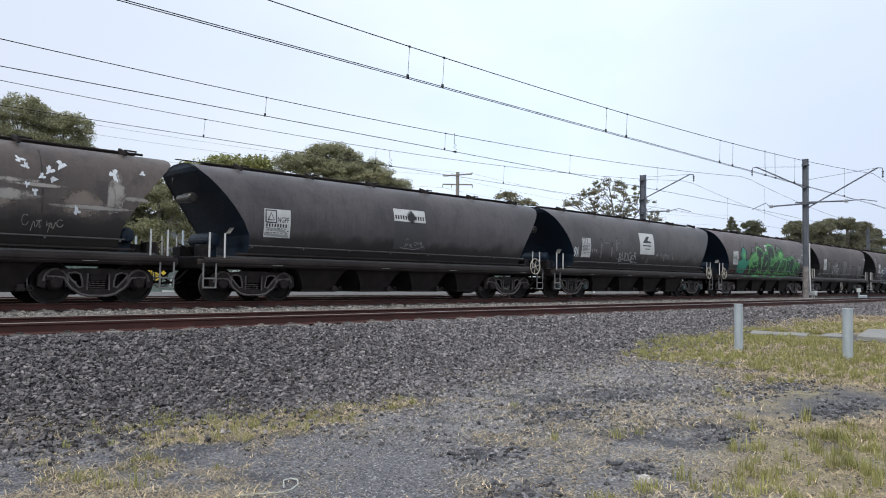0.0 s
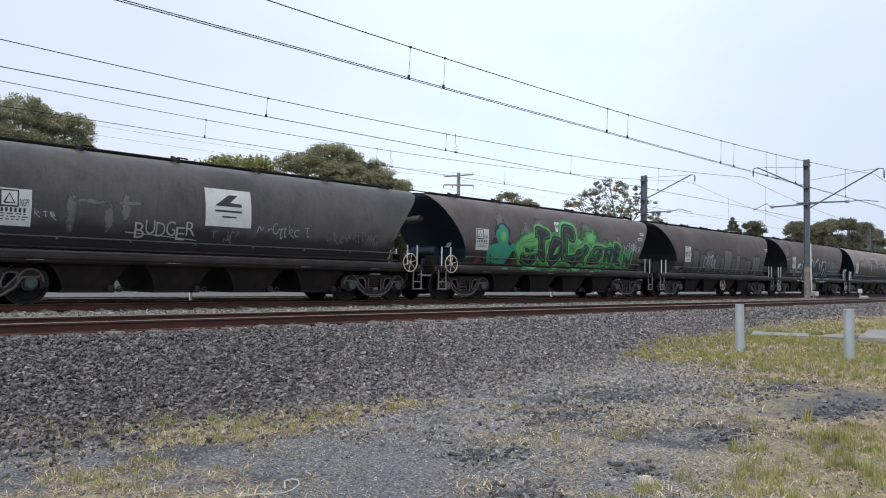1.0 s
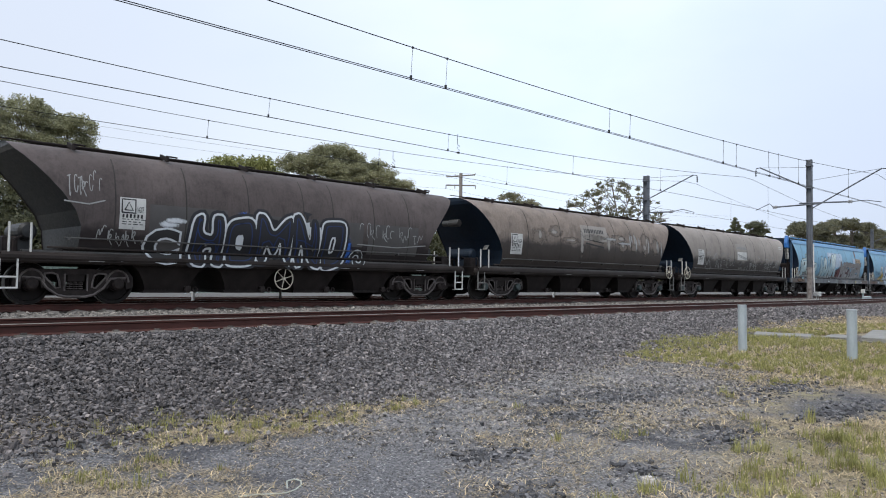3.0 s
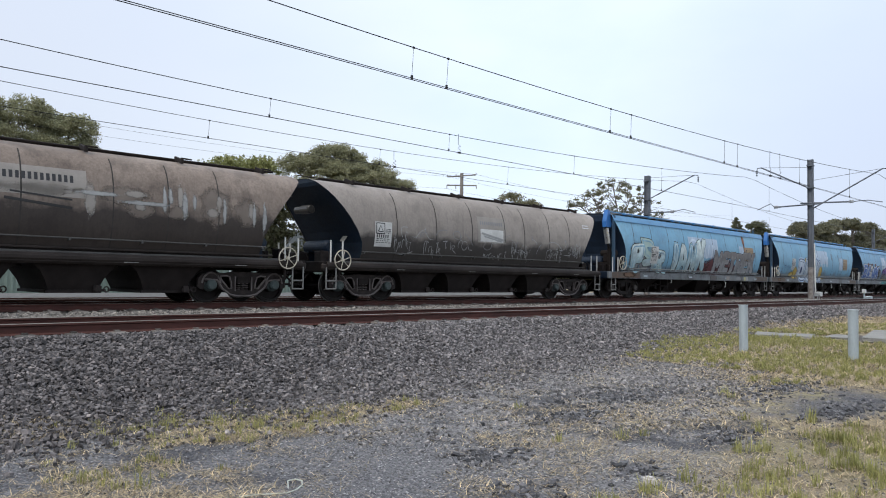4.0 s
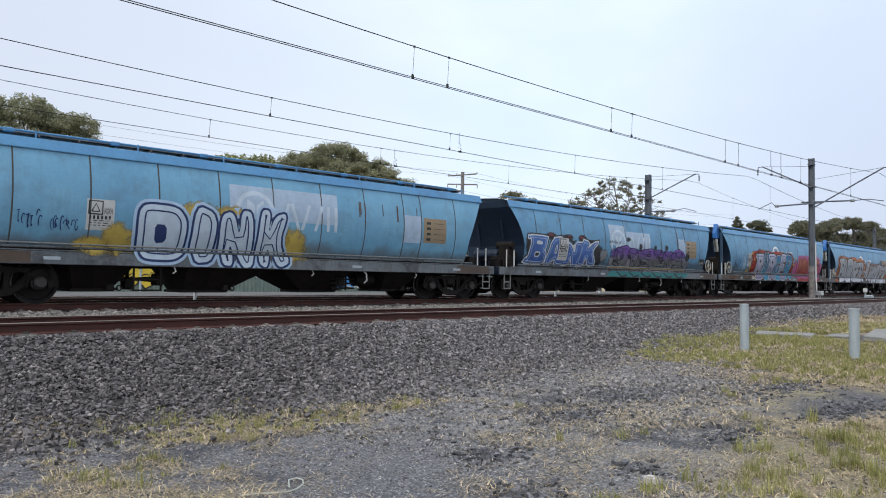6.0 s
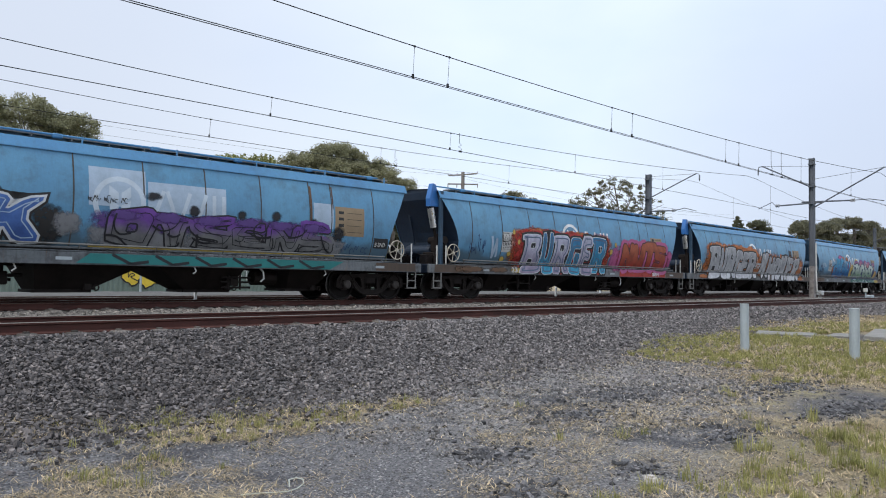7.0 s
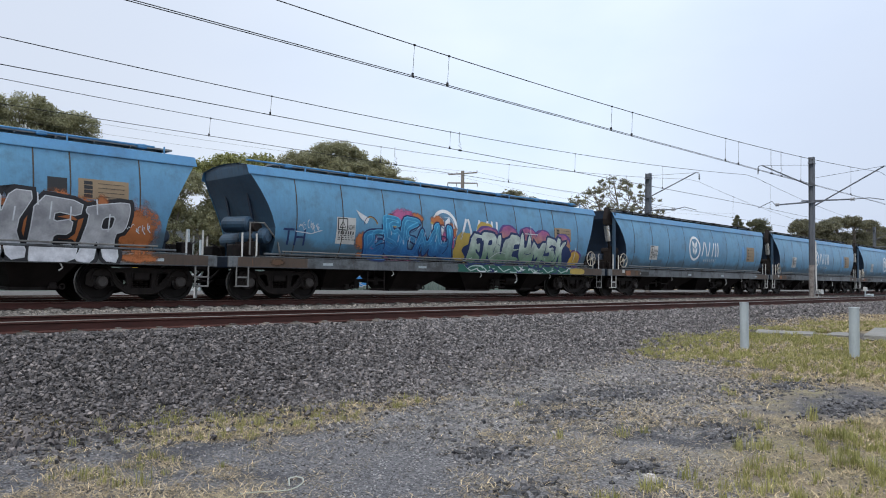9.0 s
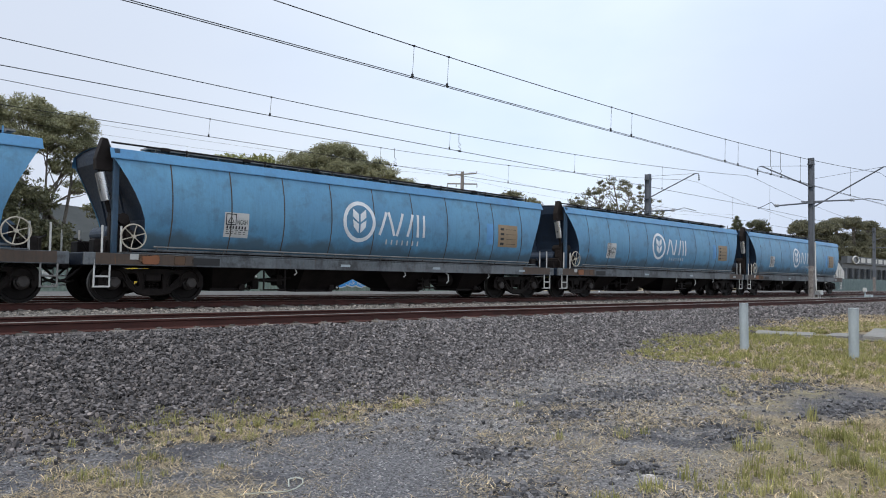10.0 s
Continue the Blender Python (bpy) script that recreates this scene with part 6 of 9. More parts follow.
def blades(name, bases, highs, wides, lean, material, label, rng):
    n = len(bases)
    a = rng.uniform(0, 2 * np.pi, n)
    d = np.stack([np.cos(a), np.sin(a), np.zeros(n)], 1)
    s = np.stack([-np.sin(a), np.cos(a), np.zeros(n)], 1) * wides[:, None]
    up = np.array([0, 0, 1.0])
    k = lean[:, None]
    mid = bases + d * (highs * 0.35)[:, None] * k + up * (highs * 0.6)[:, None] * np.sqrt(np.maximum(0.02, 1 - k * k))
    tip = bases + d * highs[:, None] * k + up * highs[:, None] * np.sqrt(np.maximum(0.01, 1 - k * k)) * 0.95
    verts = np.stack([bases - s, bases + s, mid + s * 0.7, mid - s * 0.7, tip], 1).reshape(-1, 3)
    i = np.arange(n) * 5
    tri = np.stack([i, i + 1, i + 2, i, i + 2, i + 3, i + 3, i + 2, i + 4], 1).ravel()
    return mesh_from(name, verts, 3, tri, material, label, "grass")


def scatter_grass():
    rng = np.random.default_rng(8)
    dry, dh, dw, dl = [], [], [], []
    green, gh, gw, gl = [], [], [], []
    n = 0
    tries = 520000
    xs, ys, us = rng.uniform(0.8, 30, tries) ** 1.0, rng.uniform(1.0, 10.0, tries), rng.uniform(0, 1, tries)
    for x, y, u in zip(xs, ys, us):
        if y > x * 4.2 or y < 0.16 * x - 0.4:
            continue
        g = grassy(x, y)
        if u > g * (0.95 if x < 12 else 0.75):
            continue
        dry.append((x, y, ground_z(x, y) + rng.uniform(0, 0.008)))
        k = 1.0 + 0.05 * max(0.0, x - 8)
        dh.append(rng.uniform(0.035, 0.13) * k)
        dw.append(rng.uniform(0.0018, 0.0041) * (1 + 0.06 * max(0, x - 4)))
        dl.append(1 - 0.14 * rng.uniform(0, 1) ** 2.2)
    for x, y in zip(rng.uniform(1.2, 14, 300000), rng.uniform(1.2, 8.2, 300000)):
        if y > x * 4.2 or y < 0.16 * x - 0.4 or rng.uniform() > 0.03 + 0.36 * max(0.0, noise.noise((x * 1.6, y * 1.6, 31.0))) * (1.0 if x > 3.2 else 0.4) + 0.85 * grassy(x, y) + (0.5 * noise.noise((x * 0.9, y * 0.9, 21.0)) + 0.1 if y < 4.5 else 0) - max(0.0, 1.0 - math.hypot((x - 9.4) * 0.6, (y - 3.0) * 1.3)):
            continue
        dry.append((x, y, ground_z(x, y) + rng.uniform(0.002, 0.012)))
        dh.append(rng.uniform(0.03, 0.13))
        dw.append(rng.uniform(0.0014, 0.0032) * (1 + 0.06 * max(0, x - 4)))
        dl.append(rng.uniform(0.97, 0.9995))
    tufts = []
    for _ in range(12000):
        x, y = rng.uniform(1.2, 26), rng.uniform(1.2, 9.6)
        if y > x * 4 or y < 0.16 * x - 0.3:
            continue
        g = grassy(x, y)
        lush = noise.noise((x * 0.4, y * 0.4, 11.0)) + (0.42 if 11.5 < x < 24 and y < 8.4 and y > 0.28 * x else 0) + (0.1 if y < 3.2 else 0)
        if g > 0.3 and lush + rng.uniform(-0.3, 0.3) > 0.1:
            tufts.append((x, y, rng.uniform(0.5, 1.0)))
    tufts += [(6.3, 2.55, 1.1), (6.55, 2.2, 1.0), (6.9, 2.35, 1.0), (6.1, 3.55, 0.8), (7.6, 3.3, 0.9), (6.2, 1.75, 1.1), (5.5, 2.2, 0.9), (3.0, 6.9, 1.1), (3.6, 6.85, 1.2),
              (2.5, 6.45, 1.0), (2.2, 6.6, 0.9), (14.6, 6.2, 1.2), (14.5, 4.2, 1.4), (15.2, 5.2, 1.4), (16.2, 5.6, 1.5), (17.0, 5.8, 1.5), (18.0, 6.2, 1.4),
              (6.14, 2.69, 1.3), (6.25, 2.6, 1.1), (7.03, 2.91, 1.2), (5.86, 3.66, 1.1), (6.14, 1.96, 1.3), (6.24, 1.76, 1.3), (6.4, 1.9, 1.1), (5.58, 2.37, 1.1), (7.01, 1.88, 1.2), (5.01, 2.59, 1.3), (4.55, 2.61, 1.3),
              (7.96, 2.78, 1.5), (6.4, 5.27, 0.9), (5.37, 3.97, 0.9), (4.31, 6.12, 1.1), (3.85, 6.73, 1.2), (3.19, 6.95, 1.3), (2.54, 6.88, 1.1), (2.15, 5.08, 1.2)]
    tufts += [(rng.uniform(5.6, 7.6), rng.uniform(1.5, 2.5), rng.uniform(0.6, 1.3)) for _ in range(34)]
    tufts += [(rng.uniform(16.2, 18.4), rng.uniform(5.4, 7.3), rng.uniform(0.8, 1.5)) for _ in range(46)] + [(rng.uniform(13.8, 14.8), rng.uniform(3.6, 4.4), rng.uniform(0.9, 1.5)) for _ in range(14)]
    for x, y, k in tufts:
        for _ in range(int((20 if x < 5.2 and y > 5.5 else 34) * k)):
            a, r = rng.uniform(0, 6.28), rng.uniform(0, 0.07 * k)
            px_, py_ = x + r * math.cos(a), y + r * math.sin(a)
            green.append((px_, py_, ground_z(px_, py_)))
            gh.append(rng.uniform(0.05, 0.15) * k * (0.75 if x < 5.2 and y > 5.5 else 1.0))
            gw.append(rng.uniform(0.0018, 0.0036) * (1 + 0.06 * max(0, x - 5)))
            gl.append(rng.uniform(0.05, 0.75))
    blades("dry_grass", np.array(dry), np.array(dh), np.array(dw), np.array(dl), M["grass_dry"], "flattened straw-coloured dry grass over gravel", rng)
    blades("green_grass", np.array(green), np.array(gh), np.array(gw), np.array(gl), M["grass_green"], "short yellow-green grass tufts among dry straw", rng)


scatter_grass()


# ---- trees ----
def leaves(lobes, per, size, rng, clump=0.8, drop=0.0):
    """Many small leaf faces in flat-bottomed tufts that sit on the lobes' upper and outer parts."""
    pts = []
    for cx, cy, cz, rx, ry, rz, count in lobes:
        for _ in range(count):
            d = rng.normal(size=3)
            d /= np.linalg.norm(d)
            d[2] = d[2] if d[2] > -0.55 else -d[2]
            r = rng.uniform(0.1, 1.0) ** 0.45
            c = np.array([cx, cy, cz]) + d * r * np.array([rx, ry, rz])
            k = clump * rng.uniform(0.45, 1.25)
            q = rng.normal(size=(per, 3))
            q /= np.linalg.norm(q, axis=1)[:, None]
            q *= (rng.uniform(0, 1, per) ** 0.45)[:, None]
            q[:, 2] = np.where(q[:, 2] < 0, q[:, 2] * 0.6, q[:, 2])
            pts.append(c + q * np.array([k, k, k * 0.8]))
    p = np.concatenate(pts)
    n = len(p)
    u = rng.normal(size=(n, 3))
    u /= np.linalg.norm(u, axis=1)[:, None]
    w = np.cross(u, rng.normal(size=(n, 3)))
    w /= np.linalg.norm(w, axis=1)[:, None]
    s = size * rng.uniform(0.6, 1.4, n)[:, None]
    v = np.stack([p - u * s, p + w * s * 0.45, p + u * s, p - w * s * 0.45], 1).reshape(-1, 3)
    return v, np.arange(n * 4)


def tree(name, label, trunk, lobes, leaf, per=40, size=0.2, clump=0.8, seed=1, r0=0.35, stems=1, category="tree"):
    rng = np.random.default_rng(seed)
    t = thing(name, label, category)
    bm = bmesh.new()
    x, y, z = trunk
    low = min(l[2] - l[5] * 0.6 for l in lobes)
    for s in range(stems):
        sx = x + (s - (stems - 1) / 2) * 0.9
        p = Vector((sx, y, z))
        fork = Vector((sx + rng.uniform(-0.8, 0.8), y, z + (low - z) * 0.75))
        rod(bm, p, fork, r0, 8, r0 * 0.75)
        for l in lobes[s::stems]:
            c = Vector(l[:3])
            mid = fork.lerp(c, 0.5) + Vector((rng.uniform(-0.6, 0.6), rng.uniform(-0.6, 0.6), -0.3))
            rod(bm, fork, mid, r0 * 0.5, 6, r0 * 0.36)
            rod(bm, mid, c, r0 * 0.36, 6, r0 * 0.2)
            for _ in range(9):
                d = Vector(rng.normal(size=3))
                d.normalize()
                e = c + Vector((d.x * l[3], d.y * l[4], abs(d.z) * l[5] * 0.9 - 0.15 * l[5]))
                m = mid.lerp(c, rng.uniform(0.2, 1.0))
                h = m.lerp(e, 0.55) + Vector((0, 0, rng.uniform(-0.3, 0.4)))
                rod(bm, m, h, r0 * 0.18, 5, r0 * 0.12)
                rod(bm, h, e, r0 * 0.12, 5, r0 * 0.04)
    part("trunk", bm, M["bark"], t)
    v, c = leaves(lobes, per, size, rng, clump)
    crown = mesh_from("crown", v, 4, c, leaf, "", "")
    crown.parent = t
    return t


tree("tree", "spreading olive-green gum tree with open branching crown", (17.2, 60.0, -1.5),
     [(16.2, 60, 11.7, 2.6, 3.0, 1.7, 105), (12.6, 60.5, 11.9, 2.9, 3, 1.6, 110), (19.0, 60, 11.6, 1.9, 2.4, 1.2, 75), (20.2, 60, 10.2, 1.1, 1.8, 1.0, 38), (17.4, 59.5, 9.9, 2.2, 2.0, 1.1, 55),
      (14.4, 59, 9.8, 2.6, 2.2, 1.3, 65), (9.6, 61, 11.0, 2.6, 3, 1.7, 80), (18.6, 60, 8.4, 1.3, 1.6, 0.7, 20), (15.2, 61, 7.8, 1.5, 1.6, 0.8, 22), (20.1, 60.5, 7.2, 1.2, 1.4, 0.5, 16), (12.2, 60, 7.4, 2.0, 2.0, 0.9, 34), (17.0, 61, 6.2, 1.4, 1.6, 0.6, 18)],
     M["leaf_gum"], 170, 0.075, 0.6, 3, 0.26, 3)
tree("tree", "broad dome-crowned olive tree behind the tracks", (45.0, 62.0, -1.5),
     [(45.4, 62, 12.6, 3.0, 3.0, 1.7, 150), (41.8, 62, 11.6, 3.0, 2.8, 1.3, 120), (49.3, 61.5, 11.7, 3.2, 2.8, 1.5, 130), (53.0, 61.2, 10.4, 2.1, 2.2, 1.1, 70), (46.0, 60.5, 10.9, 5.5, 3.5, 1.3, 170), (44, 61, 9.2, 7.5, 4, 1.4, 160)],
     M["leaf"], 170, 0.08, 0.6, 5, 0.36, 2)
tree("tree", "smaller rounded olive tree beside a larger one", (53.0, 62.0, -1.5), [(52.0, 62.5, 10.0, 2.4, 2.2, 1.2, 70), (54.2, 62.5, 9.3, 1.8, 2, 1.2, 55), (50.5, 62.5, 9.0, 2.4, 2, 1.3, 60)],
     M["leaf_grey"], 100, 0.1, 0.65, 6, 0.3)
tree("tree", "low bright yellow-green tree behind the tracks", (34.0, 62.0, -1.5), [(33.5, 62, 10.3, 2.2, 2, 1.3, 70), (36.5, 62, 10.6, 2.0, 2, 1.2, 60), (31.0, 63, 9.6, 2.0, 2, 1.2, 50)],
     M["leaf_light"], 40, 0.16, 0.7, 7, 0.25)
tree("tree", "dark bushy tree at the foot of a gum", (14.0, 57.0, -1.5), [(13.0, 57, 2.9, 3.8, 2.5, 2.5, 230), (16.8, 57.5, 2.2, 2.4, 2, 2.1, 150), (9.0, 57, 3.0, 3, 2.5, 2.7, 190), (12, 57, 0.6, 6, 2, 1.8, 160), (10.0, 58, 6.2, 3.0, 2, 1.8, 70), (15.0, 58, 5.6, 2.6, 2, 1.6, 60), (6.0, 58, 6.0, 3, 2, 2.2, 80)],
     M["leaf_dark"], 50, 0.15, 0.8, 8, 0.2)
tree("tree", "leafy olive tree between two larger crowns", (27.5, 58.0, -1.5), [(25.6, 58, 6.4, 1.9, 1.8, 1.5, 70), (28.6, 58, 4.6, 2.2, 1.8, 1.6, 80), (27.6, 58.5, 8.0, 1.9, 1.8, 1.1, 60), (31.0, 58, 6.6, 2.2, 1.8, 1.5, 75), (25.0, 58, 3.6, 2.0, 1.6, 1.4, 60)],
     M["leaf_gum"], 90, 0.1, 0.6, 29, 0.22, 2)
tree("tree", "rounded light green bush near a fence", (20.5, 56.0, -1.5), [(20.8, 56, 1.2, 1.8, 1.6, 1.3, 60)], M["leaf_light"], 40, 0.14, 0.6, 9, 0.15)
tree("tree", "thin open-crowned gum with bare grey limbs", (95.0, 60.0, -1.5),
     [(89, 60, 12.6, 3.0, 2.5, 1.5, 20), (94, 60, 14.4, 3.0, 2.5, 1.4, 22), (99, 60, 14.0, 2.6, 2.5, 1.6, 17), (103, 60, 12.6, 3.4, 2.5, 1.6, 18), (92, 60, 11.0, 3.6, 2, 1.3, 18), (107, 60, 10.8, 2.4, 2, 1.4, 12),
      (98, 60, 10.8, 3.5, 2, 1.4, 18), (85.5, 60, 11.2, 2.0, 2, 1.0, 12)],
     M["leaf_mid"], 44, 0.15, 0.55, 10, 0.3, 3)
tree("tree", "small grey-green tree top far behind the train", (96.0, 80.0, -1.5), [(94.5, 80, 14.4, 2.4, 2, 0.8, 26), (98.5, 80, 13.7, 2.4, 2, 0.9, 26)], M["leaf_grey"], 34, 0.2, 0.8, 12, 0.25)


for i in range(13):
    x = 28.0 + 7.4 * i
    rng_ = random.Random(300 + i)
    h = rng_.uniform(6.4, 8.2) if i > 4 else rng_.uniform(9.0, 10.0)
    lobes = [(x + rng_.uniform(-2.5, 2.5), 67 + rng_.uniform(-1, 1), h * f, 3.6, 2.0, h * 0.16, 40) for f in (0.08, 0.26, 0.45, 0.63, 0.8)]
    lobes += [(x + rng_.uniform(-3.5, 3.5), 67, h * rng_.uniform(0.3, 0.9), 2.0, 1.6, 1.1, 16) for _ in range(3)]
    tree("tree", "dense dark bushy tree in a belt behind the railway", (x, 67.5, -1.5), lobes, M["leaf_dark"], 60, 0.18, 1.0, 80 + i, 0.2)


def pine(x, y, top, wide, seed):
    rng = np.random.default_rng(seed)
    t = thing("conifer", "distant dark conical conifer", "tree", "distant conifers")
    bm = bmesh.new()
    rod(bm, (x, y, -1.5), (x, y, top), 0.4, 7, 0.06)
    part("trunk", bm, M["bark"], t)
    lobes = [(x, y, top - 0.5 - 0.9 * i, 0.3 + wide * i / 8, 0.3 + wide * i / 8, 0.5, 8 + 8 * i) for i in range(11)]
    v, c = leaves(lobes, 60, 0.16, rng, 0.5)
    mesh_from("crown", v, 4, c, M["leaf_dark"], "", "").parent = t


pine(180.4, 80.0, 17.2, 5.2, 20)
tree("tree", "distant irregular dark tree beside a conifer", (192.0, 80.0, -1.5), [(191.0, 80, 15.6, 2.2, 2, 1.0, 40), (193.6, 80, 16.2, 1.6, 2, 0.8, 26), (195.6, 80, 14.6, 2.0, 2, 0.9, 30), (192.5, 80, 13.6, 3.6, 2, 1.4, 60)],
     M["leaf_dark"], 60, 0.2, 0.8, 21, 0.25)
for i, (x, y, top, wide) in enumerate(((225, 82, 19.4, 7), (236, 83, 19.6, 7), (249, 82, 21.2, 8), (264, 84, 22.6, 9), (280, 83, 24.0, 9), (297, 84, 24.4, 9), (314, 86, 22.4, 9), (340, 90, 21.0, 12))):
    rng = np.random.default_rng(40 + i)
    lobes = [(x + rng.uniform(-0.5, 0.5) * wide, y, top - rng.uniform(1.8, 3.2), wide * 0.42, 3, 1.7, 60) for _ in range(3)]
    lobes += [(x + rng.uniform(-0.5, 0.5) * wide, y, top * rng.uniform(0.3, 0.7), wide * 0.5, 3, 3.4, 95) for _ in range(4)]
    tree("tree", "tall dark roadside gum in a distant row", (x, y, -1.5), lobes, M["leaf_mid"], 60, 0.26, 1.2, 60 + i, 0.45)


def hill():
    xs = [-500 + 20 * i for i in range(90)]
    vs, fs = [], []
    for x in xs:
        f = smooth((x - 190) / 330)
        h = (37 + 5 * noise.noise((x * 0.008, 0, 3)) + 1.6 * noise.noise((x * 0.06, 0, 9))) * (1 - f) + 6 * f
        for y, k in ((330, -0.1), (370, 0.6), (400, 1.0), (520, 0.9), (700, 0.0)):
            vs.append((x, y, h * k - 2))
    for i in range(len(xs) - 1):
        for j in range(4):
            a = i * 5 + j
            fs.append((a, a + 1, a + 6, a + 5))
    me = bpy.data.meshes.new("hill")
    me.from_pydata(vs, [], fs)
    me.materials.append(surf("hazy_bush", (0.022, 0.027, 0.027), (0.055, 0.06, 0.06), 0.06, 1.0, 0.0, 0.4, 0.5))
    tagged(new("hill", me), "low hazy wooded hill on the skyline", "hill", kind="structure")


hill()


# ---- beyond the tracks ----
M["shed_green"] = surf("pale_green_steel_sheet", (0.1, 0.145, 0.13), (0.19, 0.245, 0.22), 1.5, 0.6, 0.1, 0.1)
M["fence_teal"] = surf("teal_steel_sheet", (0.09, 0.13, 0.125), (0.17, 0.22, 0.21), 1.5, 0.55, 0.1, 0.1)
M["tag_blue"] = paint("spray_blue", (0.05, 0.3, 0.72), 0.6)
M["tag_yellow"] = paint("spray_yellow", (0.75, 0.55, 0.05), 0.6)


def ribbed(bm, x0, x1, y, z0, z1, pitch=0.25, depth=0.04):
    n = int((x1 - x0) / (pitch / 4))
    rows = []
    for i in range(n + 1):
        x = x0 + (x1 - x0) * i / n
        d = depth if i % 4 in (1, 2) else 0.0
        rows.append((bm.verts.new((x, y - d, z0)), bm.verts.new((x, y - d, z1))))
    for a, b in zip(rows, rows[1:]):
        bm.faces.new((a[0], b[0], b[1], a[1]))


def fence(x0, x1, y, top, mat, label):
    t = thing("sheet_fence", label, "fence")
    x = x0
    while x < x1:
        bm = bmesh.new()
        ribbed(bm, x, x + 2.35, y, -1.8, top)
        part("panel", bm, mat, t)
        bm = bmesh.new()
        box(bm, (x - 0.03, y + 0.03, (top - 1.8) / 2), (0.06, 0.06, top + 1.9))
        part("post", bm, mat, t)
        x += 2.42
    return t


def wall_tag(t, bm, y, mat):
    for v in bm.verts:
        v.co.y = y
    part("spray_tag", bm, mat, t)


def wall_scribble(t, x, z, wide, high, n, seed, thick, y, mat):
    for i, (pts, width, grow) in enumerate(scribble_lines(x, z, wide, high, n, seed, thick)):
        wall_tag(t, ribbon(pts, width, grow), y - 0.003 * i, mat)


tagged_fence = fence(1.5, 47.0, 38.0, 1.5, M["shed_green"], "pale green corrugated steel fence with yellow, white and blue spray tags")
M["tag_white"] = paint("spray_white", (0.6, 0.62, 0.62), 0.6)
for k, (x, z, a, b) in enumerate(((15.2, 0.62, 0.5, 0.42), (16.1, 0.55, 0.5, 0.5), (16.9, 0.75, 0.45, 0.35))):
    wall_tag(tagged_fence, poly_bm([blob(x, z, a + 0.08, b + 0.08, 20, 0.25, 70 + k)]), 37.945, M["black"])
    wall_tag(tagged_fence, poly_bm([blob(x, z, a, b, 20, 0.25, 70 + k)]), 37.94, M["tag_yellow"])
wall_scribble(tagged_fence, 15.0, 0.2, 2.0, 0.8, 3, 75, 0.08, 37.93, M["black"])
for k, (x, z, a, b, n) in enumerate(((17.2, -0.15, 1.5, 1.0, 3), (18.7, -0.15, 1.8, 1.1, 3), (20.8, 0.4, 1.6, 0.8, 3), (24.6, 0.0, 1.5, 0.8, 3), (26.0, 0.2, 1.5, 0.7, 3), (10.0, 0.3, 1.4, 0.6, 3))):
    wall_scribble(tagged_fence, x, z, a, b, n, 80 + k, 0.13, 37.945, M["tag_white"])
for k, (x, z, a, b) in enumerate(((28.4, 0.35, 0.5, 0.3), (29.2, 0.5, 0.6, 0.36), (30.0, 0.35, 0.5, 0.3))):
    wall_tag(tagged_fence, poly_bm([blob(x, z, a + 0.08, b + 0.07, 20, 0.3, 90 + k)]), 37.945 - 0.002 * k, M["tag_white"])
    wall_tag(tagged_fence, poly_bm([blob(x, z, a, b, 20, 0.3, 90 + k)]), 37.935 - 0.002 * k, M["tag_blue"])
wall_scribble(tagged_fence, 28.2, 0.1, 2.0, 0.7, 3, 95, 0.07, 37.92, M["tag_white"])
fence(96.0, 190.0, 31.0, 1.42, M["fence_teal"], "long green sheet fence beside the line")


M["post_white"] = paint("fresh_white_paint", (0.85, 0.86, 0.87), 0.4, 0.05)


def marker_post(x, y, top, wide):
    bm = bmesh.new()
    box(bm, (0, 0, (top - 0.3) / 2), (wide, 0.05, top + 0.3), bevel=0.01)
    box(bm, (0, -0.03, top - 0.06), (wide * 0.8, 0.012, 0.05))
    tagged(part("marker_post", bm, M["post_white"], m=pose(x, y, 0, 0, random.uniform(-2, 2), 0)), "short white trackside marker post", "marker post", "marker posts")


marker_post(10.26, 20.9, 0.44, 0.08)
marker_post(27.85, 20.9, 0.38, 0.12)
marker_post(40.6, 27.0, 0.37, 0.14)


def trackside_box(x, y):
    t = thing("trackside_box", "small pale equipment box on a post between the tracks", "equipment box")
    bm = bmesh.new()
    rod(bm, (x, y, -0.3), (x, y, 0.3), 0.05, 8)
    part("post", bm, M["galv"], t)
    bm = bmesh.new()
    box(bm, (x, y, 0.36), (0.26, 0.2, 0.26), bevel=0.02)
    part("case", bm, M["white"], t)
    bm = bmesh.new()
    box(bm, (x + 0.95, y, -0.06), (0.5, 0.35, 0.2), bevel=0.04)
    part("cable_pit", bm, M["galv"], t)


trackside_box(53.86, 15.4)


def low_building():
    t = thing("building", "low white-walled building with flat grey roof", "building")
    bm = bmesh.new()
    box(bm, (27.5, 80, 1.3), (14, 8, 4.4))
    part("wall", bm, paint("white_wall", (0.62, 0.62, 0.6), 0.8, 0.15), t)
    bm = bmesh.new()
    box(bm, (27.5, 80, 3.6), (14.6, 8.6, 0.25))
    part("roof", bm, M["galv"], t)
    for i in range(5):
        bm = bmesh.new()
        box(bm, (22.5 + 2.5 * i, 75.98, 1.6), (1.2, 0.1, 1.3))
        part("window", bm, M["black"], t)


low_building()


def signal_posts():
    for x, y, h in ((14.6, 30.5, 2.6), (15.5, 31.2, 2.2), (13.0, 31.5, 2.3)):
        bm = bmesh.new()
        rod(bm, (x, y, -1.4), (x, y, h), 0.05, 8)
        tagged(part("steel_post", bm, M["galv"]), "slim pale steel post beside the far track", "post", "trackside posts")


signal_posts()


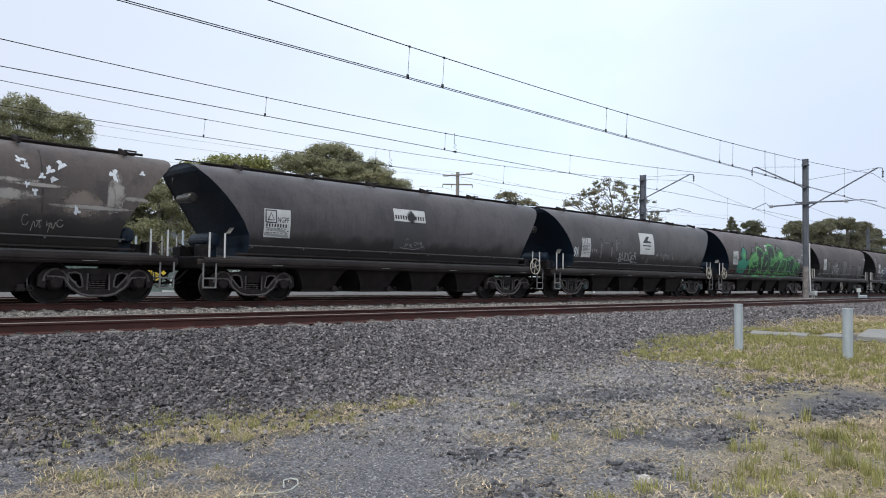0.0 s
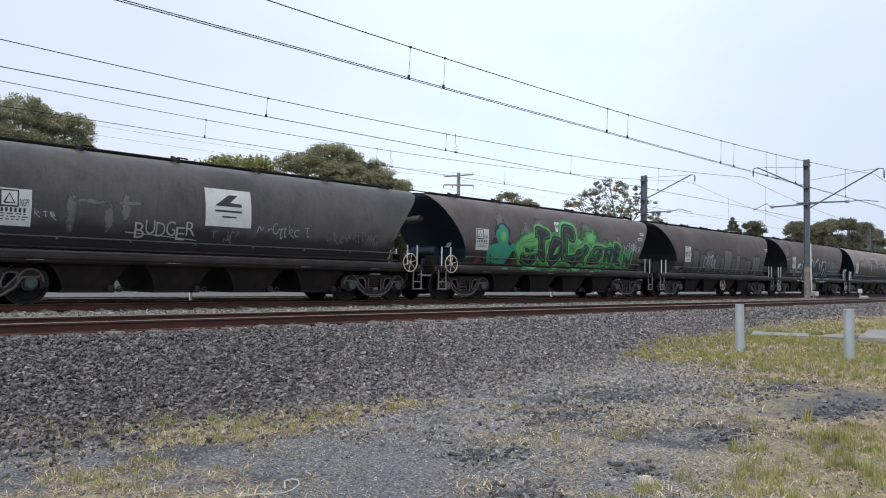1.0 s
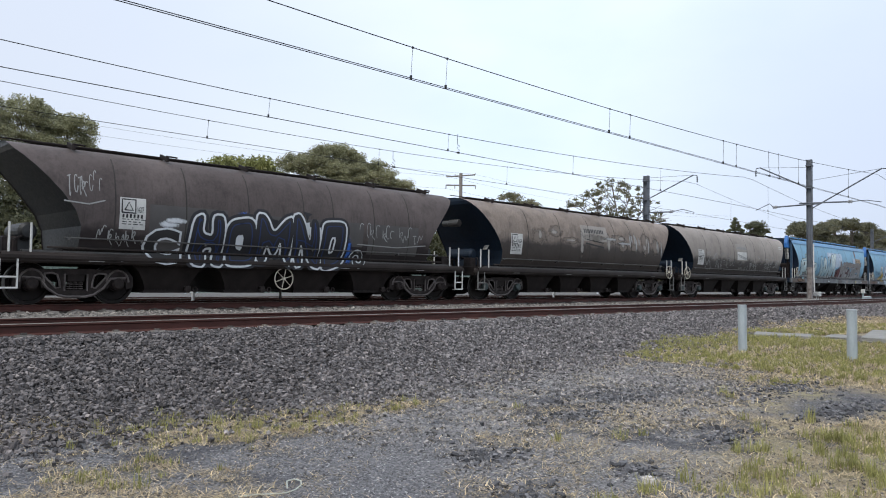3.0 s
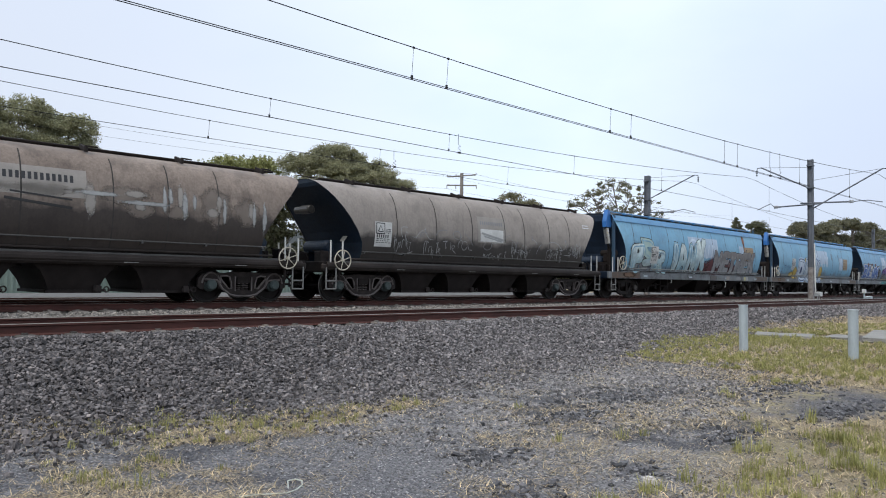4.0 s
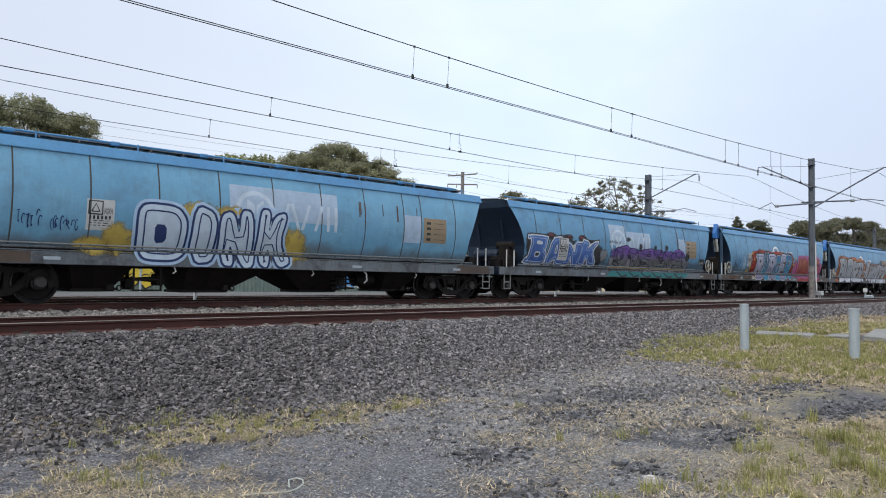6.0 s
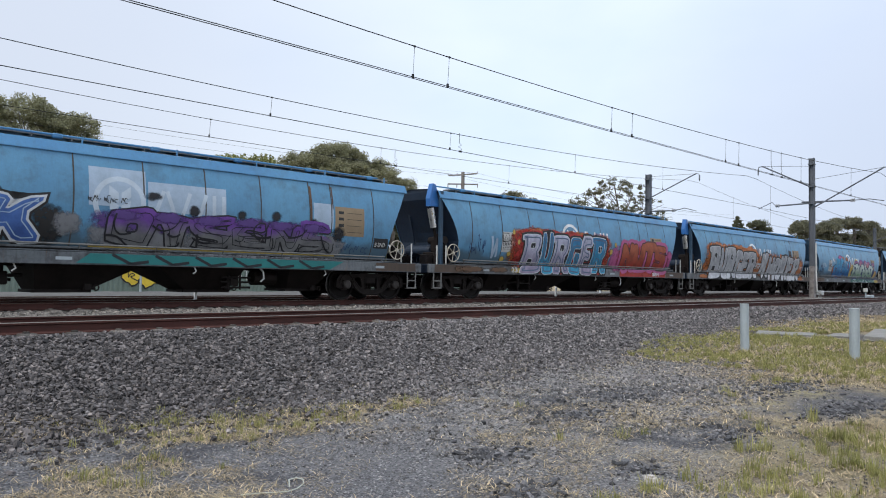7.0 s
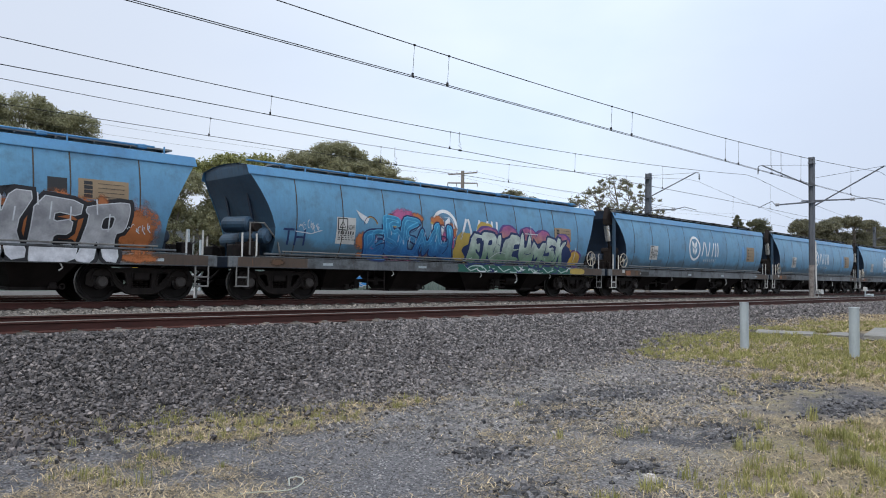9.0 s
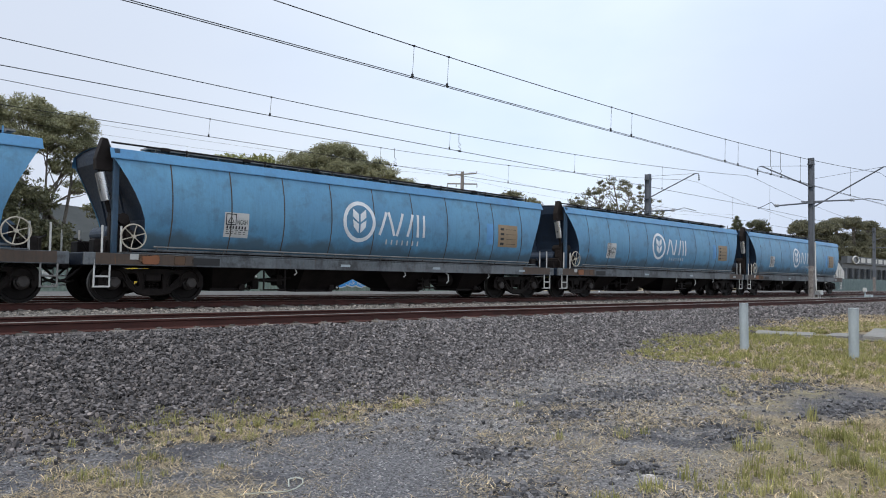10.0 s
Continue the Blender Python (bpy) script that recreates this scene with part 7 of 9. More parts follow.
def dealership():
    t = thing("building", "dark glazed roadside showroom with white fascia sign and columns", "building")
    x0, x1, y = 167.0, 215.0, 52.0
    dark = surf("dark_cladding", (0.02, 0.025, 0.03), (0.05, 0.055, 0.06), 0.5, 0.4)
    bm = bmesh.new()
    box(bm, ((x0 + x1) / 2, y + 6, 2.0), (x1 - x0, 12, 7.6))
    part("wall", bm, dark, t)
    bm = bmesh.new()
    box(bm, ((x0 + x1) / 2, y - 0.6, 5.9), (x1 - x0 + 1, 1.2, 1.5))
    part("fascia", bm, dark, t)
    for i in range(12):
        bm = bmesh.new()
        box(bm, (x0 + 1 + 4 * i, y - 0.3, 1.2), (0.35, 0.5, 6.0))
        part("column", bm, M["mast"], t)
    for i in range(6):
        bm = bmesh.new()
        box(bm, (x0 + 9.5 + 4.1 * i, y - 1.25, 5.95), (2.7, 0.08, 0.95))
        part("sign_bar", bm, M["white"], t)
    bm = bmesh.new()
    torus(bm, (0, 0, 0), 1.0, 0.16, 24, 6)
    bmesh.ops.transform(bm, matrix=pose(x0 + 4.5, y - 1.3, 5.95) @ Matrix.Diagonal((1.9, 1, 0.75, 1)), verts=bm.verts)
    part("sign_ring", bm, M["white"], t)
    t2 = thing("building", "small white gabled outbuilding", "building")
    bm = bmesh.new()
    plate(bm, [[(136.5, -1.5), (142.5, -1.5), (142.5, 3.0), (139.6, 4.5), (136.5, 3.0)]], 44.0, 50.0)
    part("wall", bm, M["white"], t2)


dealership()
# ---- paint on the wagons ----
G = {"green": (0.045, 0.24, 0.07), "lime": (0.14, 0.41, 0.12), "mint": (0.025, 0.26, 0.16), "teal": (0.015, 0.19, 0.185), "silver": (0.42, 0.42, 0.43), "grey": (0.22, 0.22, 0.23),
     "white": (0.66, 0.68, 0.7), "chalk": (0.34, 0.34, 0.33), "black": (0.012, 0.012, 0.016), "blue": (0.03, 0.13, 0.48), "pale": (0.42, 0.55, 0.7), "orange": (0.46, 0.15, 0.045),
     "red": (0.4, 0.028, 0.02), "yellow": (0.5, 0.35, 0.07), "violet": (0.115, 0.055, 0.235), "pink": (0.45, 0.1, 0.25), "maroon": (0.1, 0.025, 0.03), "ice": (0.42, 0.55, 0.5),
     "wash": (0.4, 0.5, 0.62), "bluewash": (0.12, 0.33, 0.62), "cream": (0.5, 0.45, 0.22), "deep": (0.01, 0.03, 0.12), "rust": (0.12, 0.062, 0.03), "patch": (0.13, 0.122, 0.12),
     "patch2": (0.075, 0.068, 0.065), "patch3": (0.092, 0.08, 0.074), "soot": (0.018, 0.017, 0.017), "brownwash": (0.3, 0.27, 0.24), "rubbed": (0.17, 0.135, 0.11), "forest": (0.01, 0.11, 0.08), "slate": (0.1, 0.15, 0.24), "faint": (0.55, 0.63, 0.71), "ochre": (0.27, 0.1, 0.04), "patch4": (0.045, 0.041, 0.042), "emblem": (0.8, 0.82, 0.83)}
SOFT = {k: soft_paint("soft_spray_" + k, v) for k, v in G.items()}
FIELD = {k: soft_paint("spray_field_" + k, v, 6.0, 0.5) for k, v in G.items()}
G = {k: paint("spray_" + k, v, 0.62, 0.28) for k, v in G.items()}


def key_of(mat):
    return next((k for k, v in G.items() if v == mat), None)


G["lilac_fade"] = fade_paint("spray_lilac_to_grey", (0.5, 0.5, 0.62), (0.3, 0.24, 0.34), 0.9, 2.4)
G["sky_fade"] = fade_paint("spray_light_to_mid_blue", (0.015, 0.15, 0.32), (0.04, 0.36, 0.56), 0.9, 2.4)
# blended silver; its pale foot also paints in stronger light on the sill
G["silver_fade"] = fade_paint("spray_dark_to_light_silver", (0.33, 0.33, 0.345), (0.66, 0.66, 0.69), 1.0, 1.9)
G["fire_fade"] = fade_paint("spray_red_to_orange", (0.36, 0.08, 0.03), (0.3, 0.02, 0.015), 1.2, 2.0)
G["ice_fade"] = fade_paint("spray_green_to_pale", (0.55, 0.62, 0.56), (0.08, 0.22, 0.1), 1.2, 2.0)
G["metal"] = fade_paint("spray_dull_silver", (0.16, 0.145, 0.14), (0.33, 0.34, 0.35), 1.3, 2.2)
G["blue_fade"] = fade_paint("spray_blue_deep_to_bright", (0.075, 0.17, 0.45), (0.04, 0.1, 0.33), 1.3, 2.4)
G["ocean"] = fade_paint("spray_ocean_blue", (0.03, 0.27, 0.5), (0.018, 0.12, 0.34), 1.4, 2.2)
SILK = {"a": fade_paint("spray_pale_to_blue", (0.6, 0.68, 0.66), (0.25, 0.42, 0.5), 1.3, 2.3), "b": fade_paint("spray_blue_to_pale", (0.2, 0.38, 0.5), (0.5, 0.56, 0.52), 1.3, 2.3)}
G["ocean_rim"] = fade_paint("spray_light_blue_edge", (0.12, 0.5, 0.74), (0.03, 0.16, 0.4), 1.5, 2.2)
G["plum_fade"] = fade_paint("spray_pink_to_yellow", (0.36, 0.1, 0.24), (0.55, 0.34, 0.06), 1.7, 2.4)
G["gray_fade"] = fade_paint("spray_grey_to_violet", (0.14, 0.045, 0.28), (0.17, 0.17, 0.17), 1.6, 1.95)


def frame_lines(w, x0, z0, x1, z1, mat, layer, thick=0.03):
    on_body(w, "panel_frame", ribbon([(x0, z0), (x1, z0), (x1, z1), (x0, z1), (x0, z0), (x0 + 0.03, z0)], thick, 0.0), mat, layer)


def notice(w, x, z, wide, high):
    """A tan notice with rows of small unreadable marks."""
    on_body(w, "notice_panel", [rect(x, z, x + wide, z + high)], M["tan"], 2, "tan handling notice with small dark marks")
    polys = []
    for i in range(4):
        zz = z + high * (0.8 - 0.22 * i)
        polys.append(rect(x + 0.12, zz - 0.04, x + 0.3, zz + 0.04))
        polys.append(rect(x + 0.42, zz - 0.006, x + wide - 0.1, zz + 0.006))
    on_body(w, "panel_marking", polys, M["black"], 3)


def emblem(w, cx=-0.9, cz=2.3, r=0.6, mat=None, layer=2):
    """The white round emblem with two rows of leaf shapes, and plain bars for the name beside it."""
    mat = mat or G["emblem"]
    ring = []
    n = 30
    for i in range(n):
        a, b = 2 * math.pi * i / n, 2 * math.pi * (i + 1) / n
        ring.append([(cx + q * math.cos(t), cz + q * math.sin(t)) for q, t in ((r, a), (r, b), (r * 0.81, b), (r * 0.81, a))])
    bm = poly_bm(ring)
    bmesh.ops.remove_doubles(bm, verts=bm.verts[:], dist=1e-4)
    on_body(w, "emblem_ring", bm, mat, layer)
    leaf = []
    for s in (-1, 1):
        leaf.append([(cx + s * 0.03, cz - 0.02), (cx + s * 0.03, cz + 0.22), (cx + s * 0.24, cz + 0.38), (cx + s * 0.25, cz + 0.14)])
        leaf.append([(cx + s * 0.03, cz - 0.34), (cx + s * 0.03, cz - 0.07), (cx + s * 0.25, cz + 0.06), (cx + s * 0.22, cz - 0.16)])
    on_body(w, "emblem_leaf", leaf, mat, layer)
    for x0, x1 in ((-0.12, 0.12), (0.44, 0.22), (0.56, 0.78), (1.0, 1.2), (1.42, 1.42), (1.68, 1.68)):
        on_body(w, "name_bar", stroke([(x0, 1.98), (x1, 2.63)], 0.095), mat, layer)


def small_name(w):
    for i in range(7):
        on_body(w, "name_bar", [rect(0.14 + 0.215 * i, 1.68, 0.14 + 0.215 * i + 0.05, 1.83)], M["white"], 2)


def tag_lines(w, x, z, wide, high, count, seed, mat, thick=0.03, layer=4):
    for i, (pts, width, grow) in enumerate(scribble_lines(x, z, wide, high, count, seed, thick)):
        on_body(w, "spray_stroke", ribbon(pts, width, grow), mat, layer + 0.08 * (i % 6))


def cloud(w, spots, mat, layer, seed=0, rough=0.22, name="spray_cloud", hard=False):
    for i, (x, z, rx, rz) in enumerate(spots):
        soft = SOFT.get(key_of(mat)) if not hard else None
        k = 1.3 if soft else 1.0
        on_body(w, name, [blob(x, z, rx * k, rz * k, 26, rough * (0.4 if soft else 1), seed + i)], soft or mat, layer + 0.12 * i)


def ragged(w, x0, z0, x1, z1, mat, layer, seed, step=0.28, rough=0.13, name="spray_backing"):
    """A sprayed field with an uneven edge."""
    rnd = random.Random(seed)
    pts = []
    for (ax, az), (bx, bz) in (((x0, z0), (x1, z0)), ((x1, z0), (x1, z1)), ((x1, z1), (x0, z1)), ((x0, z1), (x0, z0))):
        n = max(2, int(math.hypot(bx - ax, bz - az) / step))
        for i in range(n):
            pts.append((ax + (bx - ax) * i / n + rnd.uniform(-rough, rough), az + (bz - az) * i / n + rnd.uniform(-rough, rough)))
    on_body(w, name, [pts], FIELD.get(key_of(mat)) or mat, layer)


def drips(w, x0, x1, z, mat, count, seed, layer=2):
    rnd = random.Random(seed)
    polys = []
    for _ in range(count):
        x, h, d = rnd.uniform(x0, x1), rnd.uniform(0.15, 0.6), rnd.uniform(0.01, 0.03)
        polys.append(rect(x - d, z - h, x + d, z))
    on_body(w, "rust_streak", polys, mat, layer)


def shine(w, x0, z0, wide, high, n, seed, mat, layer):
    """Short highlight strokes inside graffiti letters."""
    rnd = random.Random(seed)
    polys = []
    for i in range(n):
        x, z = x0 + wide * (i + rnd.uniform(0.2, 0.8)) / n, z0 + high * rnd.uniform(0.45, 0.9)
        polys += stroke([(x, z), (x + rnd.uniform(-0.05, 0.05), z - high * rnd.uniform(0.1, 0.3))], 0.03)
    for q in polys:
        on_body(w, "highlight", [q], mat, layer)


def wild_lines(w, x0, z0, wide, high, n, seed, mats, layer, thick=0.03):
    """Loose hooked can lines across a piece."""
    rnd = random.Random(seed)
    for i in range(n):
        x, z, a = x0 + wide * (i + rnd.uniform(0, 0.7)) / n, z0 + high * rnd.uniform(0.05, 0.75), rnd.uniform(0, 6.28)
        bend, pts = rnd.uniform(-0.9, 0.9), [(x, z)]
        for _ in range(rnd.randint(3, 5)):
            step = rnd.uniform(0.1, 0.22)
            x, z, a = x + step * math.cos(a), z + step * math.sin(a), a + bend
            z = max(z0, min(z0 + high, z))
            pts.append((x, z))
        on_body(w, "spray_line", ribbon(soften(pts), thick * rnd.uniform(0.7, 1.5), rnd.uniform(-1.2, 1.2)), mats[i % len(mats)], layer + 0.1 * (i % 4))


# rubbed brown wagon
w = W[0]
cloud(w, [(3.48, 3.08, 0.08, 0.05), (4.3, 3.05, 0.07, 0.09), (3.58, 2.95, 0.06, 0.06), (5.43, 2.95, 0.07, 0.13), (4.06, 2.9, 0.07, 0.08), (4.13, 2.7, 0.06, 0.05), (3.9, 2.75, 0.05, 0.06), (6.1, 3.05, 0.05, 0.05),
          (2.6, 2.9, 0.06, 0.08), (1.6, 2.75, 0.08, 0.05), (0.6, 2.9, 0.05, 0.08), (3.6, 2.55, 0.04, 0.05), (3.75, 2.4, 0.04, 0.07), (4.6, 2.05, 0.05, 0.08)], G["white"], 1, 3, 0.9, "bare_patch", True)
cloud(w, [(5.5, 2.55, 0.14, 0.42), (5.35, 2.35, 0.1, 0.35), (3.0, 2.62, 0.7, 0.05), (3.8, 2.55, 0.5, 0.04), (3.2, 2.3, 0.6, 0.12), (4.9, 2.15, 0.8, 0.05), (1.5, 2.5, 0.9, 0.05), (5.9, 2.4, 0.3, 0.06)], G["brownwash"], 1.2, 23, 0.5, "bare_patch")
cloud(w, [(0.8, 2.1, 0.7, 0.14), (-1.5, 2.4, 0.8, 0.1), (-3.5, 2.6, 0.4, 0.15), (4.7, 2.2, 0.4, 0.3), (2.9, 2.2, 0.5, 0.2), (1.6, 2.0, 0.5, 0.3)], G["rubbed"], 0.6, 13, 0.6, "bare_patch")
cloud(w, [(2.55, 1.95, 0.09, 0.7), (0.2, 1.9, 0.08, 0.6)], G["soot"], 2, 9, 0.3, "grime_streak")
tag_lines(w, 3.5, 1.55, 0.9, 0.35, 4, 5, G["brownwash"], 0.02)
tag_lines(w, 2.6, 1.32, 0.4, 0.1, 3, 6, G["brownwash"], 0.02)
# sooty wagon with two worn panels
w = W[1]
data_panel(w, -5.23, 1.72, 0.82, 0.76, "NGPF", True)
on_body(w, "spray_tag", stroke([(-5.2, 1.8), (-4.5, 1.76), (-4.6, 1.9), (-5.1, 1.95)], 0.07), G["chalk"], 3)
on_body(w, "name_panel", [rect(-0.65, 2.45, 0.68, 2.84)], M["white"], 1, "worn white name panel")
on_body(w, "panel_marking", [rect(-0.6 + 0.105 * i, 2.52, -0.6 + 0.105 * i + 0.06, 2.64) for i in range(12)], M["black"], 2)
cloud(w, [(0.05, 2.6, 0.16, 0.2)], G["soot"], 3, 4, 0.6, "overpaint")
on_body(w, "overpaint", [rect(-0.65, 1.58, 0.72, 2.44)], G["patch4"], 2)
tag_lines(w, -0.25, 1.65, 0.8, 0.25, 4, 15, G["chalk"], 0.015)
# logo wagon
w = W[2]
data_panel(w, -5.13, 1.66, 0.64, 0.78, "NGPF", True)
letters_on(w, "9A", -5.68, 1.66, 0.36, 0.4, G["white"], None, 0.03, layer=2, name="spray_letter")
tag_lines(w, -4.4, 1.85, 0.45, 0.25, 3, 21, G["chalk"], 0.025)
cloud(w, [(-3.7, 2.0, 0.12, 0.4), (-3.3, 2.3, 0.35, 0.06), (-2.9, 2.0, 0.1, 0.35), (-2.5, 2.2, 0.1, 0.3), (-2.4, 2.32, 0.3, 0.05)], G["patch"], 1, 30, 0.3, "overpaint")
letters_on(w, "BUDGER", -2.3, 1.6, 1.5, 0.34, G["chalk"], None, -0.005, layer=3, name="spray_letter", jitter=0.08)
on_body(w, "spray_tag", stroke([(-2.5, 1.66), (-1.7, 1.62), (-0.75, 1.55)], 0.02), G["chalk"], 3)
on_body(w, "logo_panel", [rect(-0.55, 1.93, 0.73, 2.89)], M["white"], 1, "white panel with a slanted black shape")
on_body(w, "logo_shape", [[(-0.3, 2.45), (0.1, 2.75), (0.35, 2.75), (0.12, 2.55), (0.45, 2.53), (0.45, 2.45)], rect(-0.3, 2.3, 0.45, 2.35), rect(-0.1, 2.16, 0.3, 2.2)], M["black"], 2)
tag_lines(w, -0.4, 1.5, 0.9, 0.4, 4, 24, G["patch"], 0.03)
tag_lines(w, 0.95, 1.68, 1.6, 0.5, 5, 25, G["chalk"], 0.03)
tag_lines(w, 3.1, 1.65, 2.0, 0.45, 8, 26, G["patch"], 0.03)
# green graffiti
w = W[3]
data_panel(w, -5.15, 1.72, 0.66, 0.74, "NGPG", True)
cloud(w, [(-3.85, 2.75, 0.22, 0.28), (-2.35, 2.45, 0.3, 0.3), (-1.55, 2.7, 0.32, 0.38), (0.3, 2.5, 0.5, 0.3), (1.6, 2.75, 0.5, 0.3), (4.0, 2.4, 0.25, 0.3), (2.9, 2.2, 0.3, 0.3), (4.9, 1.95, 0.4, 0.25)], G["patch"], 1, 41, 0.2)
cloud(w, [(-3.8, 1.7, 0.68, 0.5), (-3.75, 2.3, 0.42, 0.45)], G["black"], 2, 51, 0.15, hard=True)
cloud(w, [(-3.8, 1.65, 0.58, 0.42), (-3.75, 2.3, 0.34, 0.36)], G["mint"], 3, 52, 0.15, hard=True)
cloud(w, [(-3.72, 2.25, 0.15, 0.18)], G["lime"], 4, 54, 0.05, hard=True)

on_body(w, "spray_line", ribbon(soften([(-4.35, 1.9), (-4.5, 1.6), (-4.3, 1.3)]), 0.16, 0.3), G["mint"], 4)
on_body(w, "spray_line", ribbon(soften([(-3.3, 1.9), (-3.1, 2.0), (-3.12, 1.75)]), 0.14, 0.3), G["mint"], 4)
cloud(w, [(-4.9, 1.35, 0.3, 0.12), (-2.9, 1.3, 0.3, 0.12)], G["maroon"], 3, 57)
cloud(w, [(-2.4, 1.75, 0.7, 0.6), (-1.3, 1.95, 0.75, 0.75), (-0.2, 1.7, 0.7, 0.55), (0.8, 1.85, 0.75, 0.7), (1.75, 2.1, 0.75, 0.7), (2.4, 1.55, 0.5, 0.45), (3.3, 1.85, 0.6, 0.6), (4.2, 1.6, 0.5, 0.35)], G["green"], 2, 61, 0.2)
cloud(w, [(-2.5, 1.95, 0.4, 0.35), (-1.3, 2.25, 0.4, 0.3), (0.8, 2.15, 0.4, 0.3), (1.8, 2.45, 0.4, 0.25), (3.2, 2.1, 0.35, 0.25)], G["lime"], 3, 63, 0.25)
block(w, "STOCKS", -2.75, 1.4, 5.3, 1.1, G["black"], [("letter_glow", G["green"], 0.14), ("letter_glow", G["lime"], 0.075)], 4, 4, 0.14, soft=2, fat=1.14, rise=0.07, label="black graffiti letter in a green glow", contour=(G["green"], [-0.1], 0.03))
block(w, "REW", 2.75, 1.36, 2.3, 0.8, G["black"], [("letter_glow", G["green"], 0.1), ("letter_glow", G["lime"], 0.055)], 4, 6, 0.1, soft=2, fat=1.0, rise=0.05, contour=(G["mint"], [-0.05], 0.02))
wild_lines(w, -2.8, 1.25, 7.4, 1.1, 7, 331, [G["green"], G["mint"], G["lime"]], 9, 0.035)
cloud(w, [(x, 1.08, 0.22, 0.07) for x in (-3.6, -2.5, -1.7, -0.8, 0.3, 1.9)], G["green"], 6, 71, 0.3)
on_body(w, "name_panel", [rect(-0.55, 2.6, 0.72, 2.98)], M["white"], 3, "worn white name panel")
on_body(w, "panel_marking", [rect(-0.5 + 0.1 * i, 2.75, -0.5 + 0.1 * i + 0.06, 2.88) for i in range(12)], M["black"], 4)
tag_lines(w, 4.35, 1.95, 1.4, 0.45, 7, 73, G["silver"], 0.04)
tag_lines(w, 4.7, 2.1, 0.9, 0.35, 4, 74, G["silver"], 0.035)
frame_lines(w, 5.6, 2.55, 5.95, 2.65, G["white"], 2)
frame_lines(w, 5.85, 2.8, 6.15, 2.88, G["white"], 2)
# painted-over wagon
w = W[4]
data_panel(w, -4.54, 1.73, 0.63, 0.76, "NGKF", True, 4)
for x0, x1, top, key in ((-4.6, -3.6, 2.2, "patch2"), (-3.75, -2.95, 2.42, "patch3"), (-2.9, -2.2, 2.2, "patch2"), (-2.3, -1.25, 2.45, "patch3"), (-1.2, -0.4, 2.25, "patch2"), (-0.4, 0.0, 2.1, "patch3"),
                         (0.0, 0.95, 2.55, "patch"), (0.95, 1.6, 2.1, "patch3"), (1.5, 2.0, 2.3, "patch"), (2.0, 2.9, 2.15, "patch2"), (2.6, 3.6, 2.05, "patch3"), (3.75, 4.1, 2.3, "patch"), (4.1, 4.75, 2.3, "patch"), (4.9, 5.4, 2.0, "patch2")):
    ragged(w, x0, 1.27, x1, top, G[key], 1.0 + 0.35 * (x0 % 2), int(500 + x0 * 10), 0.12, 0.02, "overpaint")
letters_on(w, "CATER", -2.46, 1.55, 1.4, 0.55, G["chalk"], None, 0.016, layer=3, name="spray_letter", jitter=0.12, shear=0.15)
on_body(w, "spray_tag", stroke([(-1.3, 1.8), (-1.05, 1.5), (-1.0, 1.38)], 0.04), G["chalk"], 3)
on_body(w, "bracket_plate", [rect(-5.3, 1.35, -4.95, 1.5)], M["steel_worn"], 3)
frame_lines(w, 5.6, 2.65, 6.0, 2.75, G["white"], 2)
hand_wheel(w, 0.08, 0.64, -1.3)
for x in (-4.6, -2.7, -0.9, 0.9, 2.7, 4.4):
    on_body(w, "cleat", [rect(x - 0.06, 1.24, x + 0.06, 1.31)], M["white"], 4)
# black and white letters
w = W[5]
data_panel(w, -4.5, 1.73, 0.6, 0.73, "NGKF", True)
on_body(w, "overpaint", [rect(-3.8, 1.25, -1.8, 2.35), rect(-1.5, 1.6, 2.6, 2.3), rect(2.8, 1.4, 4.8, 2.3)], G["patch2"], 1)
cloud(w, [(-1.2, 2.0, 0.4, 0.3), (1.9, 1.5, 0.3, 0.4)], G["blue"], 2, 81, 0.3)
block(w, "HOMNO", -2.75, 0.98, 4.7, 1.3, G["black"], [("letter_shade", G["black"], 0.13), ("letter_outline", G["white"], 0.055)], 3, 9, 0.05, soft=2, fat=1.05, label="black graffiti letter edged in white", contour=(G["deep"], [-0.12], 0.03))
letters_on(w, "C", -3.9, 0.98, 0.9, 0.8, G["soot"], G["white"], 0.05, 0.05, 3)
letters_on(w, "O", 2.2, 1.0, 0.5, 0.5, G["soot"], G["white"], 0.05, 0.05, 3)
cloud(w, [(-3.3, 1.9, 0.28, 0.08), (-3.15, 2.0, 0.25, 0.07)], G["white"], 3, 84, 0.3)
tag_lines(w, -5.6, 2.3, 0.7, 0.7, 5, 85, G["chalk"], 0.03)
tag_lines(w, -5.0, 1.3, 0.9, 0.5, 5, 86, G["chalk"], 0.03)
tag_lines(w, 2.5, 1.7, 2.4, 0.6, 8, 87, G["chalk"], 0.03)
on_body(w, "spray_tag", stroke([(-4.4, 1.0), (-3.9, 1.04), (-3.3, 0.98)], 0.04), G["chalk"], 3)
hand_wheel(w, 0.0, 0.64, -1.3)
